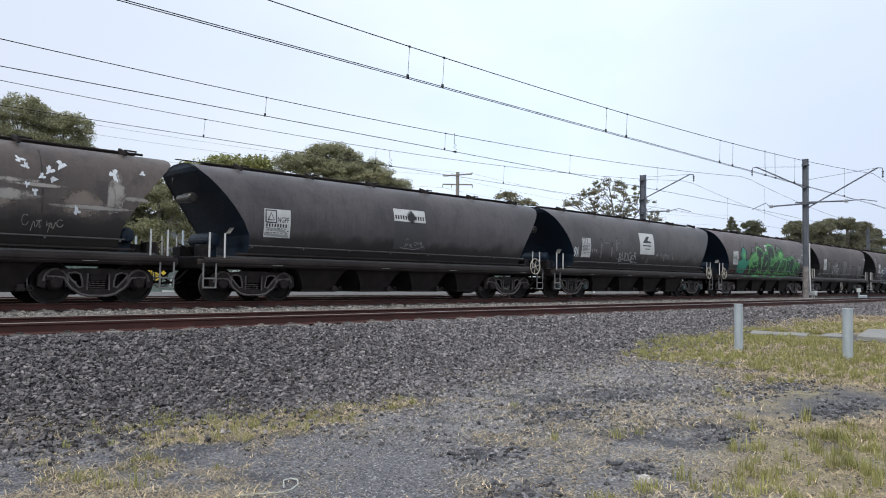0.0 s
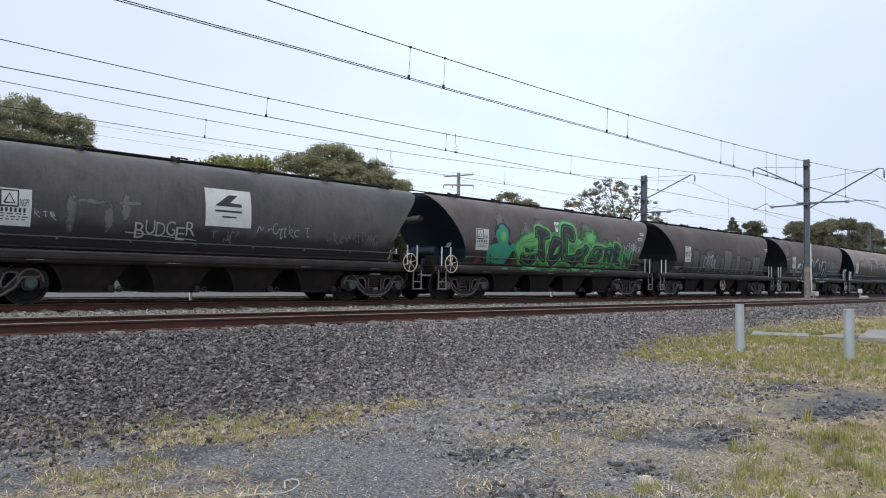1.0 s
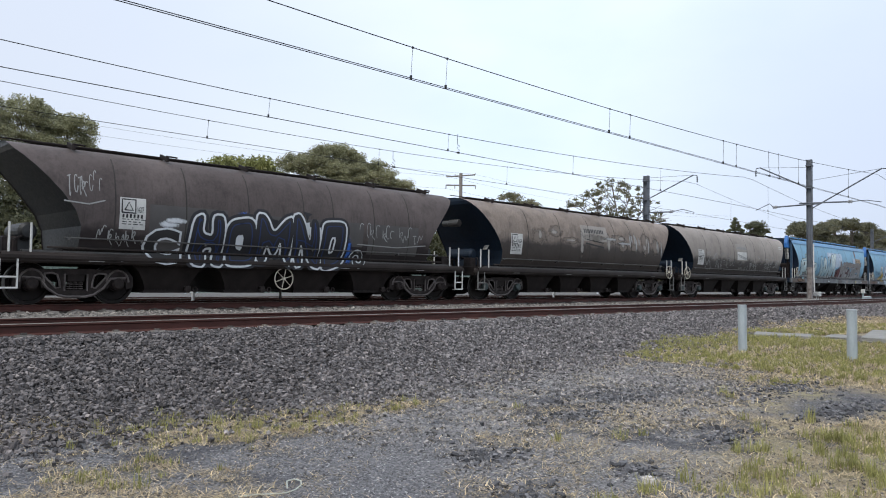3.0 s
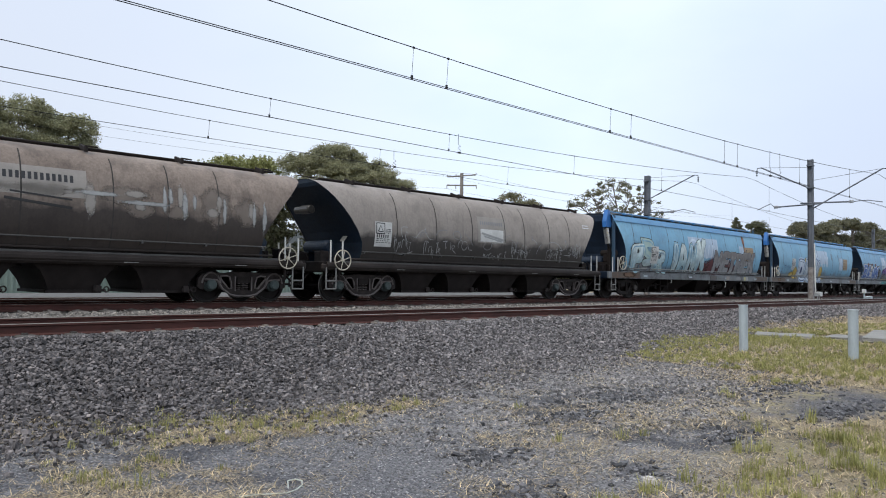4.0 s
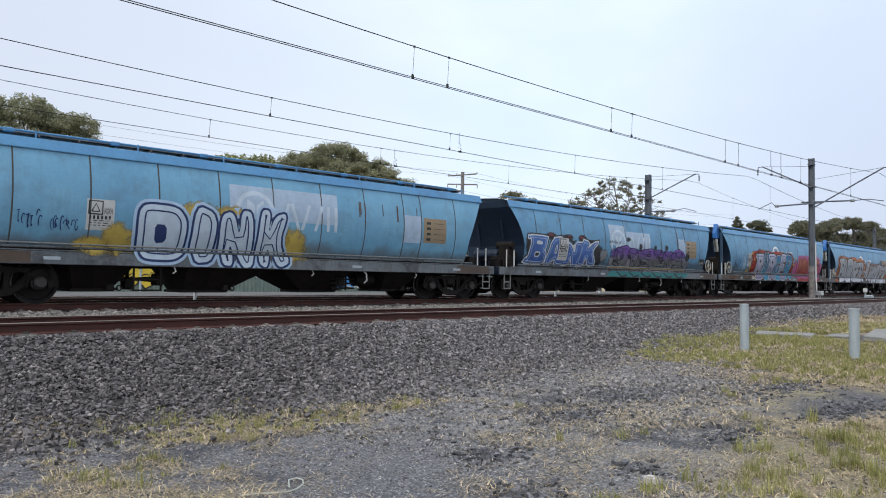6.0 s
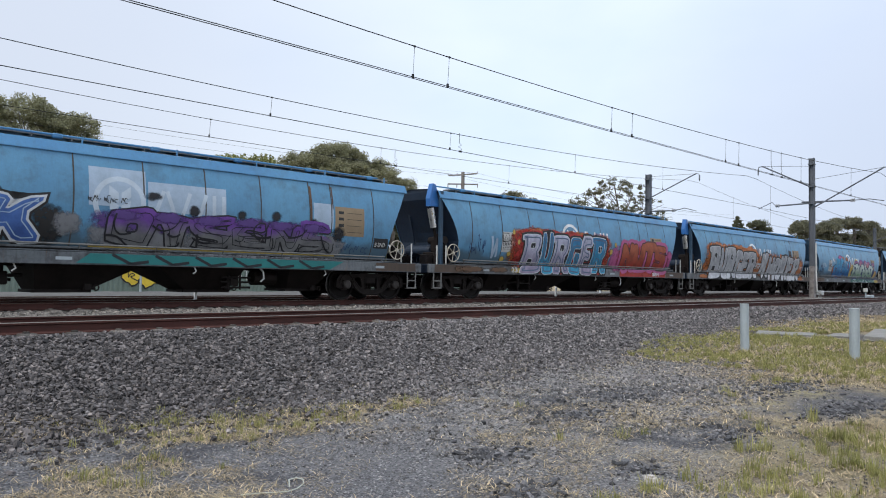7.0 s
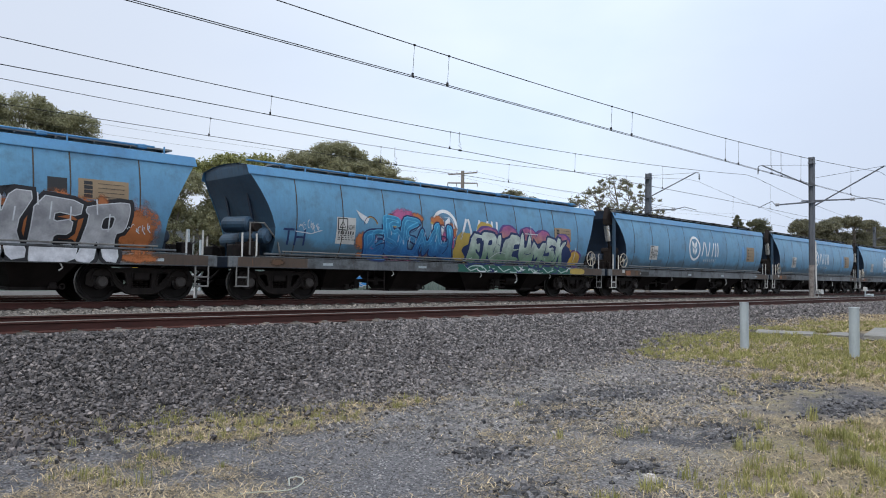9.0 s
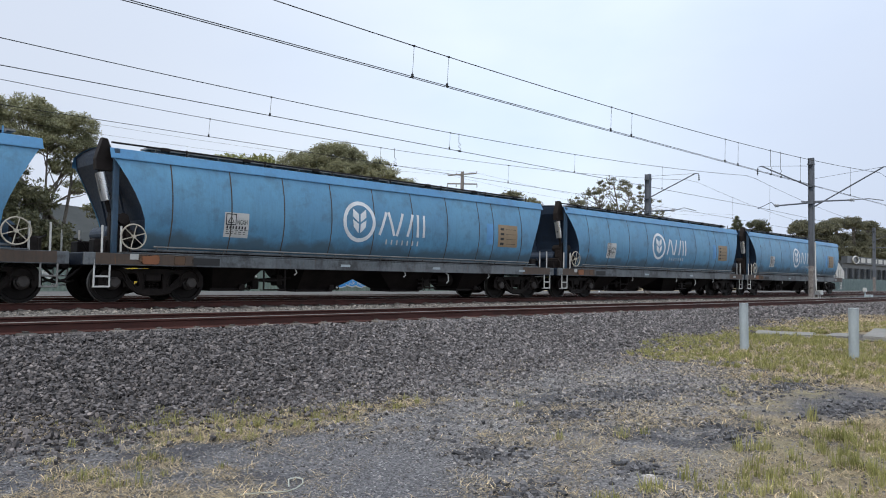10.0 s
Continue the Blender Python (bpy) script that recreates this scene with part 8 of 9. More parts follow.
# rubbed brown wagon with a worn name panel
w = W[6]
on_body(w, "name_panel", [rect(-0.75, 2.35, 1.12, 2.98)], G["brownwash"], 1, "worn pale name panel")
on_body(w, "panel_marking", [rect(-0.55 + 0.12 * i, 2.68, -0.55 + 0.12 * i + 0.07, 2.84) for i in range(12)], M["black"], 2)
cloud(w, [(0.1, 2.5, 0.7, 0.12), (-0.75, 2.2, 0.1, 0.5), (1.2, 2.4, 0.12, 0.35)], G["brownwash"], 1, 91, 0.5, "bare_patch")
cloud(w, [(2.0, 2.5, 0.55, 0.2), (2.3, 2.2, 0.3, 0.2), (4.2, 2.4, 0.4, 0.45), (5.1, 2.3, 0.35, 0.35), (-2.5, 2.6, 0.4, 0.2), (-3.6, 2.4, 0.5, 0.3), (-1.5, 2.3, 0.6, 0.12), (3.2, 2.2, 0.3, 0.15)], G["rubbed"], 1, 95, 0.6, "bare_patch")
cloud(w, [(2.2, 2.55, 0.25, 0.07), (2.3, 2.25, 0.12, 0.08), (3.3, 2.55, 0.08, 0.25), (4.3, 2.5, 0.08, 0.2), (4.15, 2.25, 0.15, 0.1), (5.2, 2.4, 0.08, 0.2), (-2.6, 2.6, 0.18, 0.07), (-3.5, 2.45, 0.1, 0.15), (-1.5, 2.32, 0.3, 0.04)], G["brownwash"], 2, 97, 0.7, "bare_patch")
cloud(w, [(2.9, 2.45, 0.05, 0.3), (3.05, 2.6, 0.06, 0.2), (3.4, 2.4, 0.07, 0.35), (3.65, 2.5, 0.05, 0.2), (4.45, 2.35, 0.05, 0.3), (5.3, 2.3, 0.05, 0.3), (1.3, 2.5, 0.5, 0.05), (2.4, 2.35, 0.6, 0.05), (5.6, 2.2, 0.06, 0.35)], G["chalk"], 2.6, 197, 0.5, "bare_patch")
on_body(w, "logo_shape", stroke([(-0.5, 2.25), (0.8, 2.12)], 0.06) + stroke([(-0.4, 2.4), (0.8, 2.3)], 0.04), G["soot"], 3)
data_panel(w, -5.2, 1.65, 0.65, 0.75, "NGPF", True)
# dusty ribbed wagon
w = W[7]
data_panel(w, -5.17, 1.65, 0.66, 0.75, "NGPF", True)
on_body(w, "name_panel", [rect(-0.61, 1.98, 0.85, 2.88)], G["brownwash"], 1, "worn pale name panel")
on_body(w, "panel_marking", [rect(-0.5 + 0.11 * i, 2.6, -0.5 + 0.11 * i + 0.06, 2.72) for i in range(11)], G["grey"], 2)
on_body(w, "name_panel", [rect(-0.5, 2.02, 0.7, 2.45)], M["white"], 2)
on_body(w, "logo_shape", stroke([(-0.4, 2.3), (0.7, 2.1)], 0.08) + stroke([(-0.3, 2.2), (0.6, 2.05)], 0.05), G["chalk"], 3)
for i, (x, z, a, b, n) in enumerate(((-4.36, 1.5, 0.7, 0.7, 4), (-3.15, 1.4, 0.8, 0.55, 4), (-2.2, 1.6, 1.2, 0.5, 3), (1.12, 1.4, 1.2, 0.65, 6), (3.19, 1.4, 1.1, 0.65, 6), (4.6, 1.5, 0.9, 0.7, 4), (-0.3, 1.4, 1.2, 0.3, 5))):
    tag_lines(w, x, z, a, b, n, 100 + i, G["chalk"], 0.025)
wild_lines(w, -4.3, 1.7, 9.8, 0.6, 26, 351, [G["chalk"], G["grey"]], 4, 0.018)
frame_lines(w, 5.7, 2.85, 6.1, 2.95, G["white"], 2)

# faded blue wagons
w = W[8]
data_panel(w, -5.12, 1.57, 0.64, 0.78, "NGXH", False, 9)
on_body(w, "overpaint", [rect(-1.45, 2.0, 1.79, 2.98)], G["wash"], 1)
emblem(w, mat=G["faint"], layer=2)
on_body(w, "overpaint", [rect(4.43, 1.82, 5.05, 2.75)], G["wash"], 1)
cloud(w, [(-6.3, 1.8, 0.55, 0.6), (-5.5, 1.75, 0.6, 0.55), (-4.4, 1.6, 0.5, 0.4)], G["grey"], 1, 111, 0.25)
block(w, "PSR", -6.75, 1.24, 2.9, 1.15, [SILK["a"], SILK["b"]], [("letter_outline", G["black"], 0.05), ("letter_rim", G["ice"], 0.018)], 2, 12, 0.1, soft=2, fat=1.08, contour=(SILK["b"], [-0.1], 0.06))
block(w, "IANK", -3.0, 1.24, 3.4, 1.4, [SILK["b"], SILK["a"]], [("letter_outline", G["black"], 0.045), ("letter_rim", G["ice"], 0.015)], 2, 13, 0.06, lean=0.06, soft=1, fat=1.05, widths=[0.6, 1.1, 1.05, 1.15], label="pale green graffiti letter", contour=(SILK["a"], [-0.09], 0.05))
cloud(w, [(1.2, 1.6, 0.7, 0.4), (3.0, 1.7, 0.6, 0.3)], G["maroon"], 2, 115, 0.3)
block(w, "METREK", 1.35, 1.27, 5.1, 1.08, G["metal"], [("letter_outline", G["black"], 0.05), ("letter_rim", G["silver"], 0.012)], 3, 14, 0.035, lean=0.05, soft=1, fat=1.06, label="silver-grey graffiti letter edged in black")
shine(w, 1.4, 1.3, 5.0, 1.0, 18, 15, G["silver"], 6)
notice(w, 5.13, 1.86, 1.16, 0.86)
wild_lines(w, -6.8, 1.3, 6.4, 0.9, 6, 341, [G["ice"], G["deep"]], 10, 0.025)
wild_lines(w, 1.4, 1.3, 5.0, 0.8, 4, 342, [G["black"], G["grey"]], 10, 0.02)
cloud(w, [(5.08, 2.75, 0.09, 0.7), (5.08, 3.05, 0.14, 0.3)], G["ochre"], 1, 217, 0.2, "rust_streak")
cloud(w, [(-6.9, 1.0, 0.5, 0.12)], G["rust"], 4, 118, 0.4, "rust_patch")
for x0, x1, key in ((2.8, 3.25, "brownwash"), (4.0, 4.7, "grey"), (5.05, 5.3, "cream"), (5.3, 5.65, "chalk"), (0.9, 1.7, "patch3")):
    ragged(w, x0, 0.89, x1, 1.11, G[key], 4, int(700 + 10 * x0), 0.1, 0.012, "overpaint")
cloud(w, [(x, 1.5, 0.9, 0.28) for x in (-0.6, 0.6, 1.8, 3.2)], G["maroon"], 1.5, 218, 0.3, "grime_streak")
w = W[9]
data_panel(w, -5.1, 1.65, 0.61, 0.69, "NGXH", False)
on_body(w, "overpaint", [rect(-1.63, 2.15, 1.75, 3.02), rect(4.3, 1.79, 5.04, 2.64)], G["wash"], 1)
emblem(w, mat=G["faint"], layer=2)
cloud(w, [(-4.4, 1.5, 0.4, 0.35), (-2.4, 2.2, 0.5, 0.25), (-1.6, 2.2, 0.4, 0.25), (0.3, 1.5, 0.5, 0.45), (-0.4, 1.6, 0.5, 0.4), (-4.9, 1.3, 0.4, 0.2)], G["yellow"], 2, 121, 0.2)
block(w, "OINK", -4.1, 0.98, 4.3, 1.4, G["faint"], [("letter_shade", G["pale"], 0.13), ("letter_outline", G["deep"], 0.06)], 3, 16, 0.05, soft=2, fat=0.9, widths=[1.35, 0.7, 1, 1], label="pale blue bubble graffiti letter", contour=(G["deep"], [-0.14], 0.035))
tag_lines(w, -6.45, 1.6, 0.5, 0.45, 4, 127, G["deep"], 0.03)
tag_lines(w, -5.85, 1.55, 0.6, 0.45, 5, 128, G["deep"], 0.03)
notice(w, 5.12, 1.82, 1.0, 0.78)
drips(w, 2.0, 5.0, 2.9, G["rust"], 6, 18)
w = W[10]
cloud(w, [(-6.9, 2.0, 0.3, 0.35), (-5.6, 2.35, 0.3, 0.14), (-4.6, 2.35, 0.35, 0.14), (-3.6, 2.35, 0.3, 0.14), (-2.4, 1.7, 0.35, 0.45)], G["soot"], 1, 131, 0.2)
cloud(w, [(-5.7, 2.42, 0.26, 0.09), (-4.5, 2.42, 0.2, 0.08), (-3.6, 2.42, 0.24, 0.09)], G["maroon"], 1.6, 133, 0.2)
block(w, "BANK", -7.0, 1.3, 4.5, 1.02, G["blue_fade"], [("letter_shade", G["soot"], 0.1), ("letter_rim", G["white"], 0.05)], 2, 19, 0.06, lean=0.08, soft=1, fat=1.04, rise=0.05, label="blue graffiti letter edged in white", contour=(G["pale"], [-0.08], 0.025))
data_panel(w, -5.18, 1.47, 0.62, 0.86, "NGXH", False, 9)
on_body(w, "overpaint", [rect(-1.58, 2.2, -0.3, 3.08), rect(-0.25, 2.15, 1.75, 2.85), rect(4.41, 2.03, 5.08, 2.74)], G["wash"], 1)
emblem(w, mat=G["faint"], layer=2)
tag_lines(w, -1.6, 2.25, 0.9, 0.2, 6, 133, G["black"], 0.025)
cloud(w, [(x, 1.55, 0.85, 0.42) for x in (-0.7, 0.4, 1.5, 2.6, 3.7, 4.7)], G["grey"], 2, 134, 0.15)
cloud(w, [(x, 1.9, 0.75, 0.22) for x in (-0.8, 0.4, 1.6, 2.7, 3.8)], G["violet"], 3, 138, 0.2)
block(w, "OTSENS", -1.1, 1.3, 6.1, 0.8, G["gray_fade"], [("letter_outline", G["black"], 0.04)], 4, 20, 0.07, soft=1, fat=1.1, label="grey graffiti letter edged in black", contour=(G["black"], [-0.12], 0.02))
cloud(w, [(x, 2.02, 0.38, 0.12) for x in (-0.8, 0.3, 1.3, 2.4, 3.4, 4.4)], G["violet"], 7, 141, 0.2)
wild_lines(w, -1.2, 1.35, 6.0, 0.7, 14, 201, [G["black"]], 9, 0.035)
on_body(w, "graffiti_band", [rect(-1.5, 1.22, 5.3, 1.3)], G["yellow"], 8)
on_body(w, "graffiti_band", [[(-1.8, 0.9), (5.0, 0.88), (5.5, 1.12), (-1.5, 1.12)]], G["teal"], 3)
on_body(w, "graffiti_band", [q for i in range(6) for q in stroke([(-1.0 + i, 1.1), (-0.6 + i, 0.9), (-0.2 + i, 0.96)], 0.07)], G["black"], 4)
cloud(w, [(-2.0, 1.75, 0.3, 0.25)], G["grey"], 3, 144, 0.3)
cloud(w, [(0.9, 2.25, 0.13, 0.12), (2.2, 2.2, 0.12, 0.12), (3.2, 2.25, 0.16, 0.12), (4.4, 2.15, 0.16, 0.13), (5.3, 1.9, 0.2, 0.2), (-0.1, 2.5, 0.2, 0.1)], G["black"], 4, 146, 0.4)
notice(w, 5.14, 1.86, 1.05, 0.83)
tag_lines(w, 5.5, 1.35, 0.9, 0.3, 4, 148, G["deep"], 0.025)
on_body(w, "end_stencil_panel", [rect(6.6, 1.55, 7.15, 1.85)], M["black"], 3)
t = text_bm("B END", 0.01)
fit_letters(t, 6.65, 1.6, 0.4, 0.12)
on_body(w, "end_stencil", t, M["white"], 4)
on_body(w, "rust_streak", [rect(4.3, 2.0, 4.36, 3.2), rect(5.05, 2.6, 5.09, 3.25)], G["rust"], 1)
w = W[11]
emblem(w)
tag_lines(w, -6.7, 1.45, 0.85, 0.75, 5, 151, G["deep"], 0.025)
data_panel(w, -5.02, 1.65, 0.68, 0.72, "NGXH", False)
on_body(w, "spray_tag", stroke([(-5.55, 2.15), (-5.45, 1.45), (-5.3, 2.1), (-5.25, 1.5)], 0.1), G["wash"], 2)
cloud(w, [(-4.0, 1.5, 0.6, 0.5), (-3.2, 2.2, 0.8, 0.4), (-2.2, 2.3, 0.7, 0.3), (-1.2, 2.25, 0.7, 0.28), (-0.2, 2.2, 0.8, 0.3), (0.8, 2.2, 0.7, 0.3), (1.4, 1.9, 0.5, 0.5), (-2.0, 1.6, 1.2, 0.5), (0, 1.6, 1.2, 0.5)], G["orange"], 3, 152, 0.15)
cloud(w, [(-3.9, 1.3, 0.45, 0.2), (-3.4, 1.9, 0.6, 0.6), (0.2, 2.25, 0.9, 0.2), (1.3, 1.9, 0.45, 0.5), (-1.8, 2.3, 0.6, 0.16)], G["red"], 4, 156, 0.25)
cloud(w, [(-4.4, 2.4, 0.08, 0.1), (-4.1, 2.05, 0.07, 0.09), (-4.6, 1.6, 0.1, 0.09), (-4.0, 1.0, 0.5, 0.1), (2.0, 1.9, 0.1, 0.12), (2.3, 2.2, 0.08, 0.1), (-4.9, 1.4, 0.12, 0.1)], G["yellow"], 5, 158, 0.2)
ragged(w, -4.65, 1.22, 2.0, 2.56, G["orange"], 3, 301)
ragged(w, -4.5, 1.25, 1.95, 2.54, G["red"], 4, 302)
ragged(w, -4.2, 0.9, 1.7, 1.12, G["red"], 3, 303, 0.3, 0.02)
block(w, "BURGER", -3.9, 0.94, 5.5, 1.5, [G["lilac_fade"], G["sky_fade"]], [("letter_outline", G["black"], 0.1), ("letter_rim", G["white"], 0.025)], 5, 22, 0.02, lean=0.05, widths=[1.25, 0.8, 1.1, 0.9, 0.85, 1.1], fat=0.96, label="block graffiti letter edged in black", contour=(G["slate"], [-0.1], 0.05))
shine(w, -3.8, 1.1, 5.4, 1.3, 16, 23, G["white"], 8)
cloud(w, [(2.4, 1.6, 0.4, 0.5), (6.9, 1.7, 0.3, 0.4)], G["pink"], 2, 161, 0.2)
cloud(w, [(3.3, 1.7, 0.7, 0.65), (4.4, 1.65, 0.8, 0.65), (5.5, 1.6, 0.8, 0.65), (6.3, 1.5, 0.6, 0.55)], G["red"], 3, 163, 0.12)
ragged(w, 2.75, 1.22, 6.7, 2.35, G["red"], 3.6, 307)
block(w, "NUTS", 2.85, 1.22, 3.7, 1.12, G["fire_fade"], [("letter_glow", G["pink"], 0.2), ("letter_outline", G["maroon"], 0.055)], 4, 24, 0.035, soft=2, fat=1.1, label="orange-red graffiti letter")
on_body(w, "graffiti_band", [rect(2.7, 0.89, 6.6, 1.13)], G["red"], 3)
letters_on(w, "SBN", 5.4, 0.93, 0.6, 0.16, G["white"], None, 0.02, layer=5, name="spray_letter")
letters_on(w, "23", -4.5, 0.94, 0.35, 0.18, G["white"], None, 0.02, layer=9, name="spray_letter")
cloud(w, [(-6.6, 1.0, 0.6, 0.1), (-5.2, 1.02, 0.5, 0.1)], G["rust"], 3, 166, 0.4, "rust_patch")
notice(w, 5.2, 2.25, 1.0, 0.4)
w = W[12]
emblem(w)
cloud(w, [(-6.4, 1.5, 0.45, 0.4), (-6.1, 2.2, 0.4, 0.45), (-5.2, 2.55, 0.7, 0.25), (-3.8, 2.5, 0.8, 0.22), (-2.4, 2.4, 0.8, 0.2), (-1.1, 2.3, 0.7, 0.18), (-6.0, 1.3, 0.7, 0.3), (-3.0, 1.6, 3.2, 0.7), (0.1, 1.6, 0.8, 0.6),
          (2.0, 1.7, 1.8, 0.7), (4.8, 1.6, 1.8, 0.7), (6.5, 1.5, 0.5, 0.7), (1.4, 2.3, 0.16, 0.16), (2.4, 2.28, 0.16, 0.16), (3.2, 2.3, 0.16, 0.16), (4.0, 2.26, 0.16, 0.16), (4.9, 2.26, 0.15, 0.15), (5.7, 2.24, 0.15, 0.15)], G["orange"], 3, 171, 0.12)
ragged(w, -6.8, 1.22, 0.2, 2.72, G["orange"], 3, 304)
ragged(w, -0.3, 1.22, 6.7, 2.2, G["orange"], 3, 305)
block(w, "BURGER", -6.3, 0.95, 5.9, 1.66, taper=0.16, fills=G["silver_fade"], skins=[("letter_outline", G["black"], 0.1), ("letter_rim", G["white"], 0.022)], layer=5, seed=26, wild=0.02, lean=0.05, widths=[1.35, 0.75, 1.15, 0.9, 0.8, 1.1], fat=0.95, label="silver block graffiti letter edged in black")
letters_on(w, "ATF", -0.45, 1.5, 0.75, 0.32, G["white"], G["black"], 0.03, 0.03, 6, name="spray_letter")
block(w, "KHOKER", 0.35, 0.95, 5.9, 1.3, G["silver_fade"], [("letter_outline", G["black"], 0.11), ("letter_rim", G["white"], 0.022)], 5, 27, 0.045, lean=0.14, soft=1, fat=0.93, rise=0.04, label="silver graffiti letter edged in black")
shine(w, -6.2, 1.1, 12.3, 1.4, 30, 28, G["white"], 8)
tag_lines(w, 6.3, 1.55, 0.5, 0.3, 4, 172, G["white"], 0.025, 5)
cloud(w, [(6.5, 1.0, 0.5, 0.11), (-6.9, 1.0, 0.5, 0.11)], G["orange"], 3, 175, 0.2)
notice(w, 5.18, 2.3, 1.1, 0.45)
on_body(w, "panel_marking", [rect(4.55, 2.4, 4.95, 2.72)], M["black"], 2)
w = W[13]
emblem(w)
data_panel(w, -5.23, 1.6, 0.68, 0.77, "NGXH", False)
tag_lines(w, -6.5, 1.9, 0.7, 0.3, 5, 181, G["white"], 0.025)
letters_on(w, "TH", -7.0, 1.5, 0.75, 0.45, G["deep"], None, 0.0, layer=2, name="spray_letter")
on_body(w, "spray_tag", [[(-4.55, 2.62), (-4.3, 2.5), (-4.05, 2.4), (-4.15, 2.22), (-4.4, 2.4)]], G["white"], 3)
cloud(w, [(-4.3, 1.7, 0.22, 0.25), (-3.2, 2.45, 0.25, 0.14), (-2.2, 2.55, 0.3, 0.14), (-1.2, 2.5, 0.28, 0.18), (-0.6, 2.2, 0.25, 0.25), (-4.2, 1.3, 0.2, 0.1), (-2.5, 1.4, 1.0, 0.14)], G["orange"], 2, 182, 0.35)
cloud(w, [(-3.9, 1.6, 0.3, 0.3), (-2.7, 2.6, 0.4, 0.2), (-0.8, 1.8, 0.35, 0.4), (-3.0, 1.3, 0.8, 0.12)], G["pink"], 3, 184, 0.35)
block(w, "GSEMU", -4.15, 1.36, 3.6, 1.02, G["ocean"], [("letter_outline", G["deep"], 0.07), ("letter_rim", G["ocean_rim"], 0.02)], 4, 30, 0.1, soft=2, fat=1.16, rise=0.05, label="bright blue bubble graffiti letter", contour=(G["ocean_rim"], [-0.1], 0.03))
shine(w, -3.8, 1.5, 3.1, 0.7, 12, 31, G["pale"], 10)
wild_lines(w, -4.2, 1.35, 3.7, 1.0, 5, 311, [G["deep"]], 11, 0.025)
wild_lines(w, -4.3, 2.2, 4.0, 0.45, 9, 312, [G["yellow"], G["maroon"], G["pale"]], 3, 0.03)
cloud(w, [(0.1, 1.7, 0.5, 0.5), (1.1, 2.15, 0.55, 0.45), (5.2, 1.9, 0.35, 0.4), (6.0, 1.6, 0.45, 0.25), (0.3, 1.0, 0.5, 0.13), (6.5, 1.0, 0.6, 0.12)], G["yellow"], 2, 186, 0.15, hard=True)
PINKS = [(1.2, 2.1, 0.55, 0.33), (2.3, 2.2, 0.5, 0.33), (3.4, 2.2, 0.45, 0.33), (4.3, 2.1, 0.45, 0.38), (5.5, 2.0, 0.5, 0.38), (6.4, 1.5, 0.4, 0.28)]
cloud(w, [(x, z, a + 0.07, b + 0.07) for x, z, a, b in PINKS], G["violet"], 2.6, 198, 0.08, hard=True)
cloud(w, PINKS, G["plum_fade"], 3.4, 188, 0.1, hard=True)
cloud(w, [(x, 1.6, 0.8, 0.45) for x in (0.9, 2.0, 3.2, 4.4, 5.4)], G["deep"], 4, 191, 0.15, hard=True)
block(w, "ERUEUMSK", 0.35, 1.24, 5.4, 1.05, G["ice_fade"], [("letter_outline", G["deep"], 0.08)], 5, 32, 0.08, lean=0.1, soft=1, fat=1.02, rise=0.07, label="pale green graffiti letter with dark edge")
on_body(w, "graffiti_band", [rect(-0.2, 0.88, 6.1, 1.13)], G["forest"], 3)
on_body(w, "graffiti_band", [q for i in range(7) for q in stroke([(0.1 + 0.85 * i, 1.1), (0.4 + 0.85 * i, 0.92), (0.75 + 0.85 * i, 1.02)], 0.04)], G["ice"], 4)
on_body(w, "highlight", stroke([(3.55, 2.6), (3.55, 2.1)], 0.03) + stroke([(3.2, 2.32), (3.95, 2.32)], 0.03) + stroke([(6.4, 1.9), (6.4, 1.4)], 0.03), G["white"], 8)
wild_lines(w, 0.4, 1.25, 5.2, 0.9, 6, 321, [G["white"], G["deep"]], 10, 0.018)
wild_lines(w, 0.0, 0.9, 6.0, 0.2, 14, 322, [G["deep"], G["white"], G["ice"]], 5, 0.04)
notice(w, 5.03, 2.15, 1.05, 0.5)
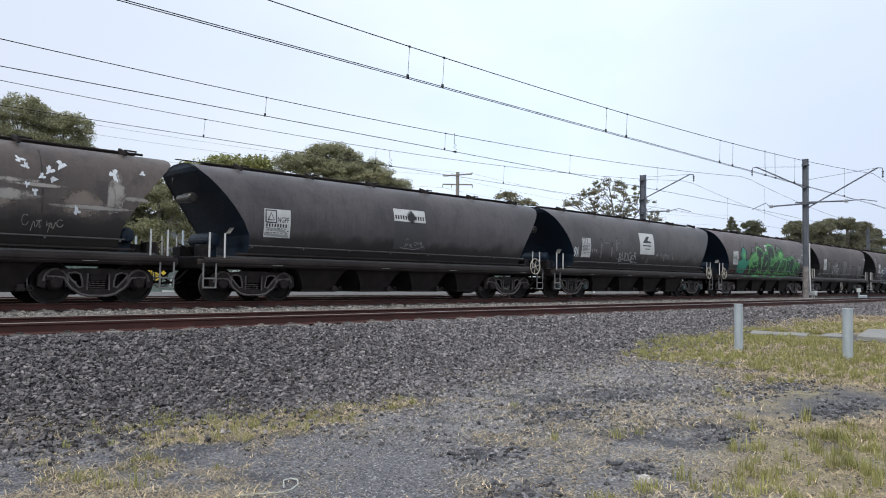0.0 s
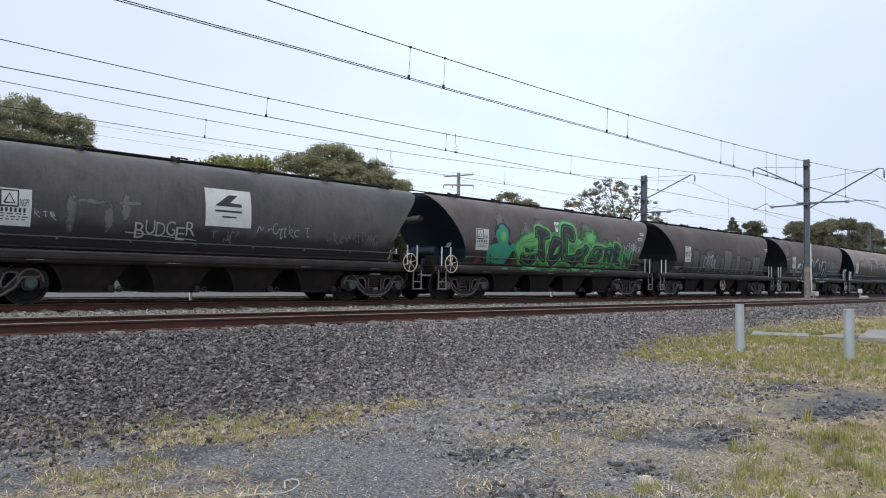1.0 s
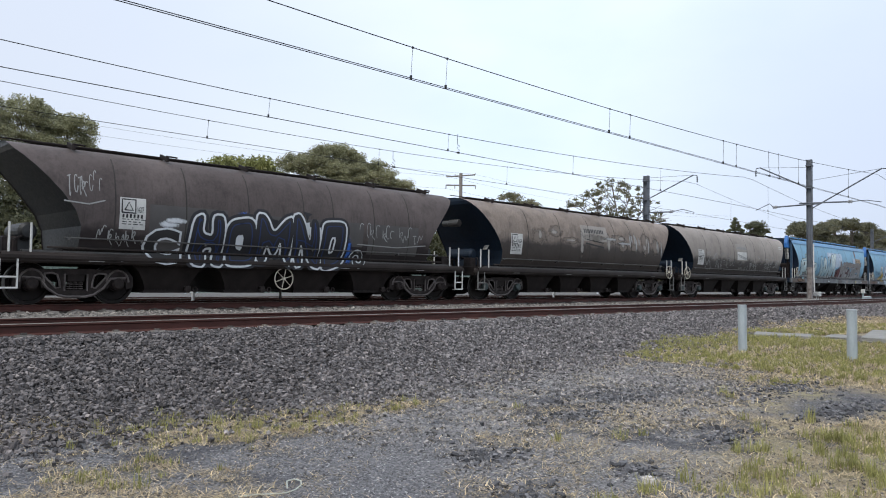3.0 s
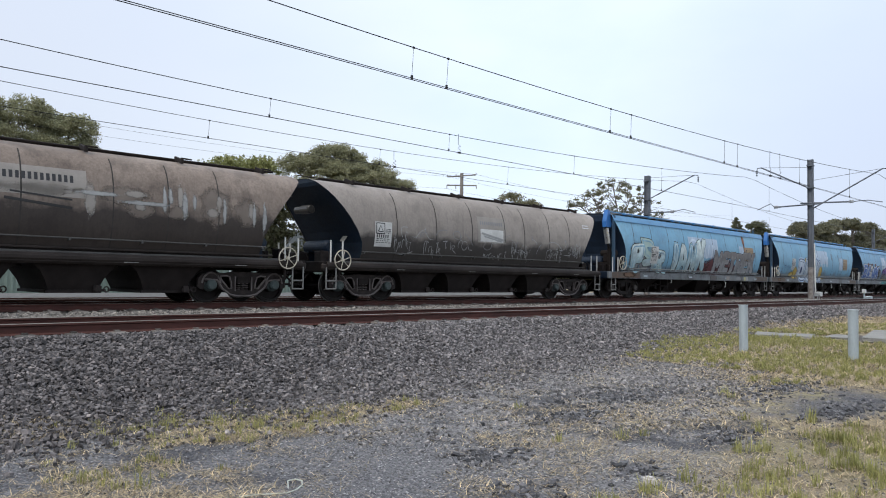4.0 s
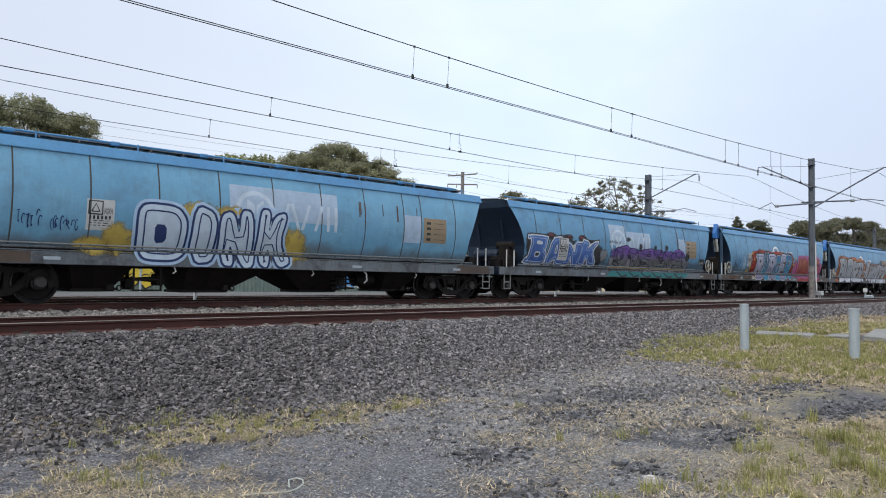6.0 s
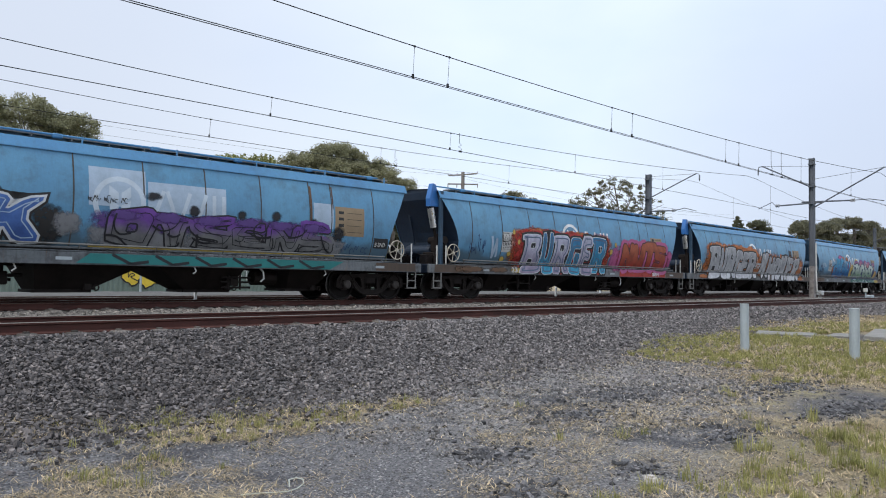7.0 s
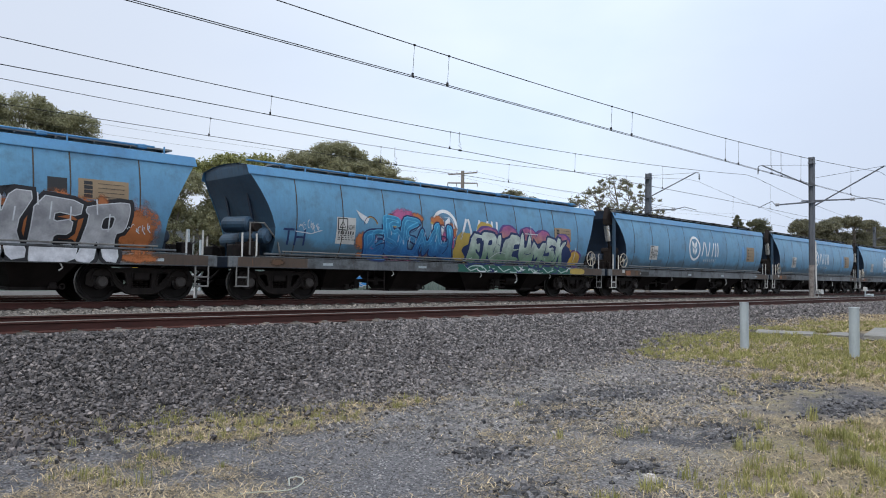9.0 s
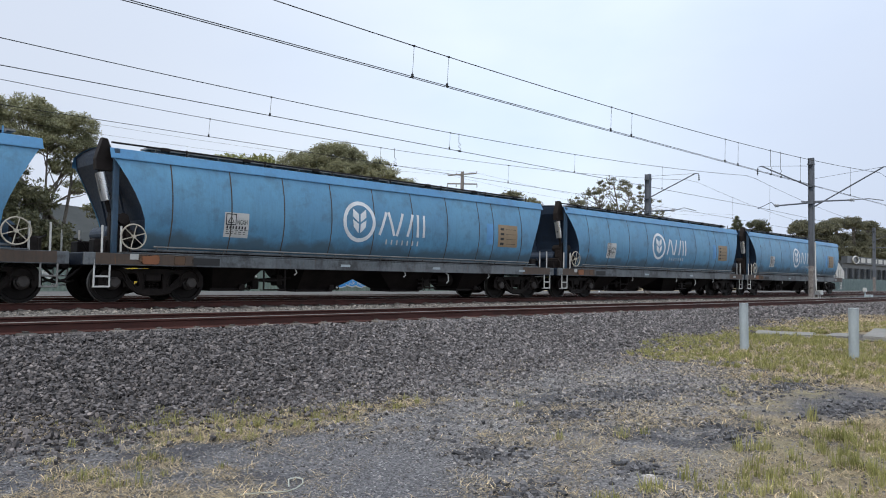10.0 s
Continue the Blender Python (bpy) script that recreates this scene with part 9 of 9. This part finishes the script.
for k in (14, 15, 16):
    w = W[k]
    emblem(w)
    small_name(w)
    data_panel(w, -5.21, 1.64, 0.69, 0.63, "NGXH", False)
    notice(w, 5.26, 1.82, 1.04, 0.78)
    on_body(w, "overpaint", [rect(4.66, 1.88, 5.0, 2.6)], G["bluewash"], 1)
    on_body(w, "sill_marker", [rect(-6.0, 0.9, -5.3, 1.08)], G["soot"], 4)
    on_body(w, "end_lamp", [rect(-7.55, 1.0, -7.35, 1.13)], M["white"], 5)
    ragged(w, -7.25, 0.89, -6.85, 1.11, G["ochre"], 4, 460 + k, 0.07, 0.035, "rust_patch")
    ragged(w, -6.5, 0.88, -6.2, 1.12, G["rust"], 4, 480 + k, 0.12, 0.02, "rust_patch")
M["sill_rust"] = hull_paint("rusty_brown_sill_end", (0.05, 0.035, 0.028), (0.13, 0.08, 0.05), (0.03, 0.024, 0.02), rust=0.9, rough=0.6)
for k in range(8, 17):
    w = W[k]
    if k not in (10, 12):
        ragged(w, -8.3, 0.87, -6.3 + 0.3 * math.sin(k), 1.13, M["sill_rust"], 1.5, 400 + k, 0.2, 0.012, "rust_patch")
        cloud(w, [(-7.15, 1.0, 0.22, 0.1)], G["rust"], 2.5, 420 + k, 0.3, "rust_patch")
    ragged(w, 6.7, 0.87, 8.3, 1.13, M["sill_rust"], 1.2, 440 + k, 0.2, 0.012, "rust_patch")
w = W[13]
for y, z in ((-0.55, 2.02), (-0.95, 1.72)):
    bm = bmesh.new()
    lathe(bm, [(0.02, -0.45), (0.16, -0.43), (0.22, -0.36), (0.22, 0.36), (0.16, 0.43), (0.02, 0.45)], 18, pose(-7.85 if y > -0.8 else -7.55, y, z, 0, 0, 25))
    part("air_reservoir", bm, M["post_blue"], w, "blue end air reservoir")
bm = bmesh.new()
pipe(bm, [(-7.9, -1.3, 1.2), (-7.9, -1.3, 2.05), (-7.5, -1.32, 2.05), (-7.1, -1.34, 1.6), (-7.0, -1.34, 1.2)], 0.025, 6)
part("handrail", bm, M["steel_worn"], w)
# ---- what moves ----
def motions():
    for w, centre in WAGONS:
        rows = []
        for i in range(41):
            x = centre - SPEED * i * 0.25
            rows.append((i * 0.25, pose(x, TRACK_TRAIN + bend(x), 0, 0, 0, heading(x))))
        walk(w, rows)
    turn = math.degrees(SPEED / WHEEL_R)
    for w, x in SPINNING:
        walk(w, [(i / FPS, pose(x, 0, WHEEL_R, 0, -turn * i / FPS, 0)) for i in range(int(10 * FPS) + 1)])


motions()
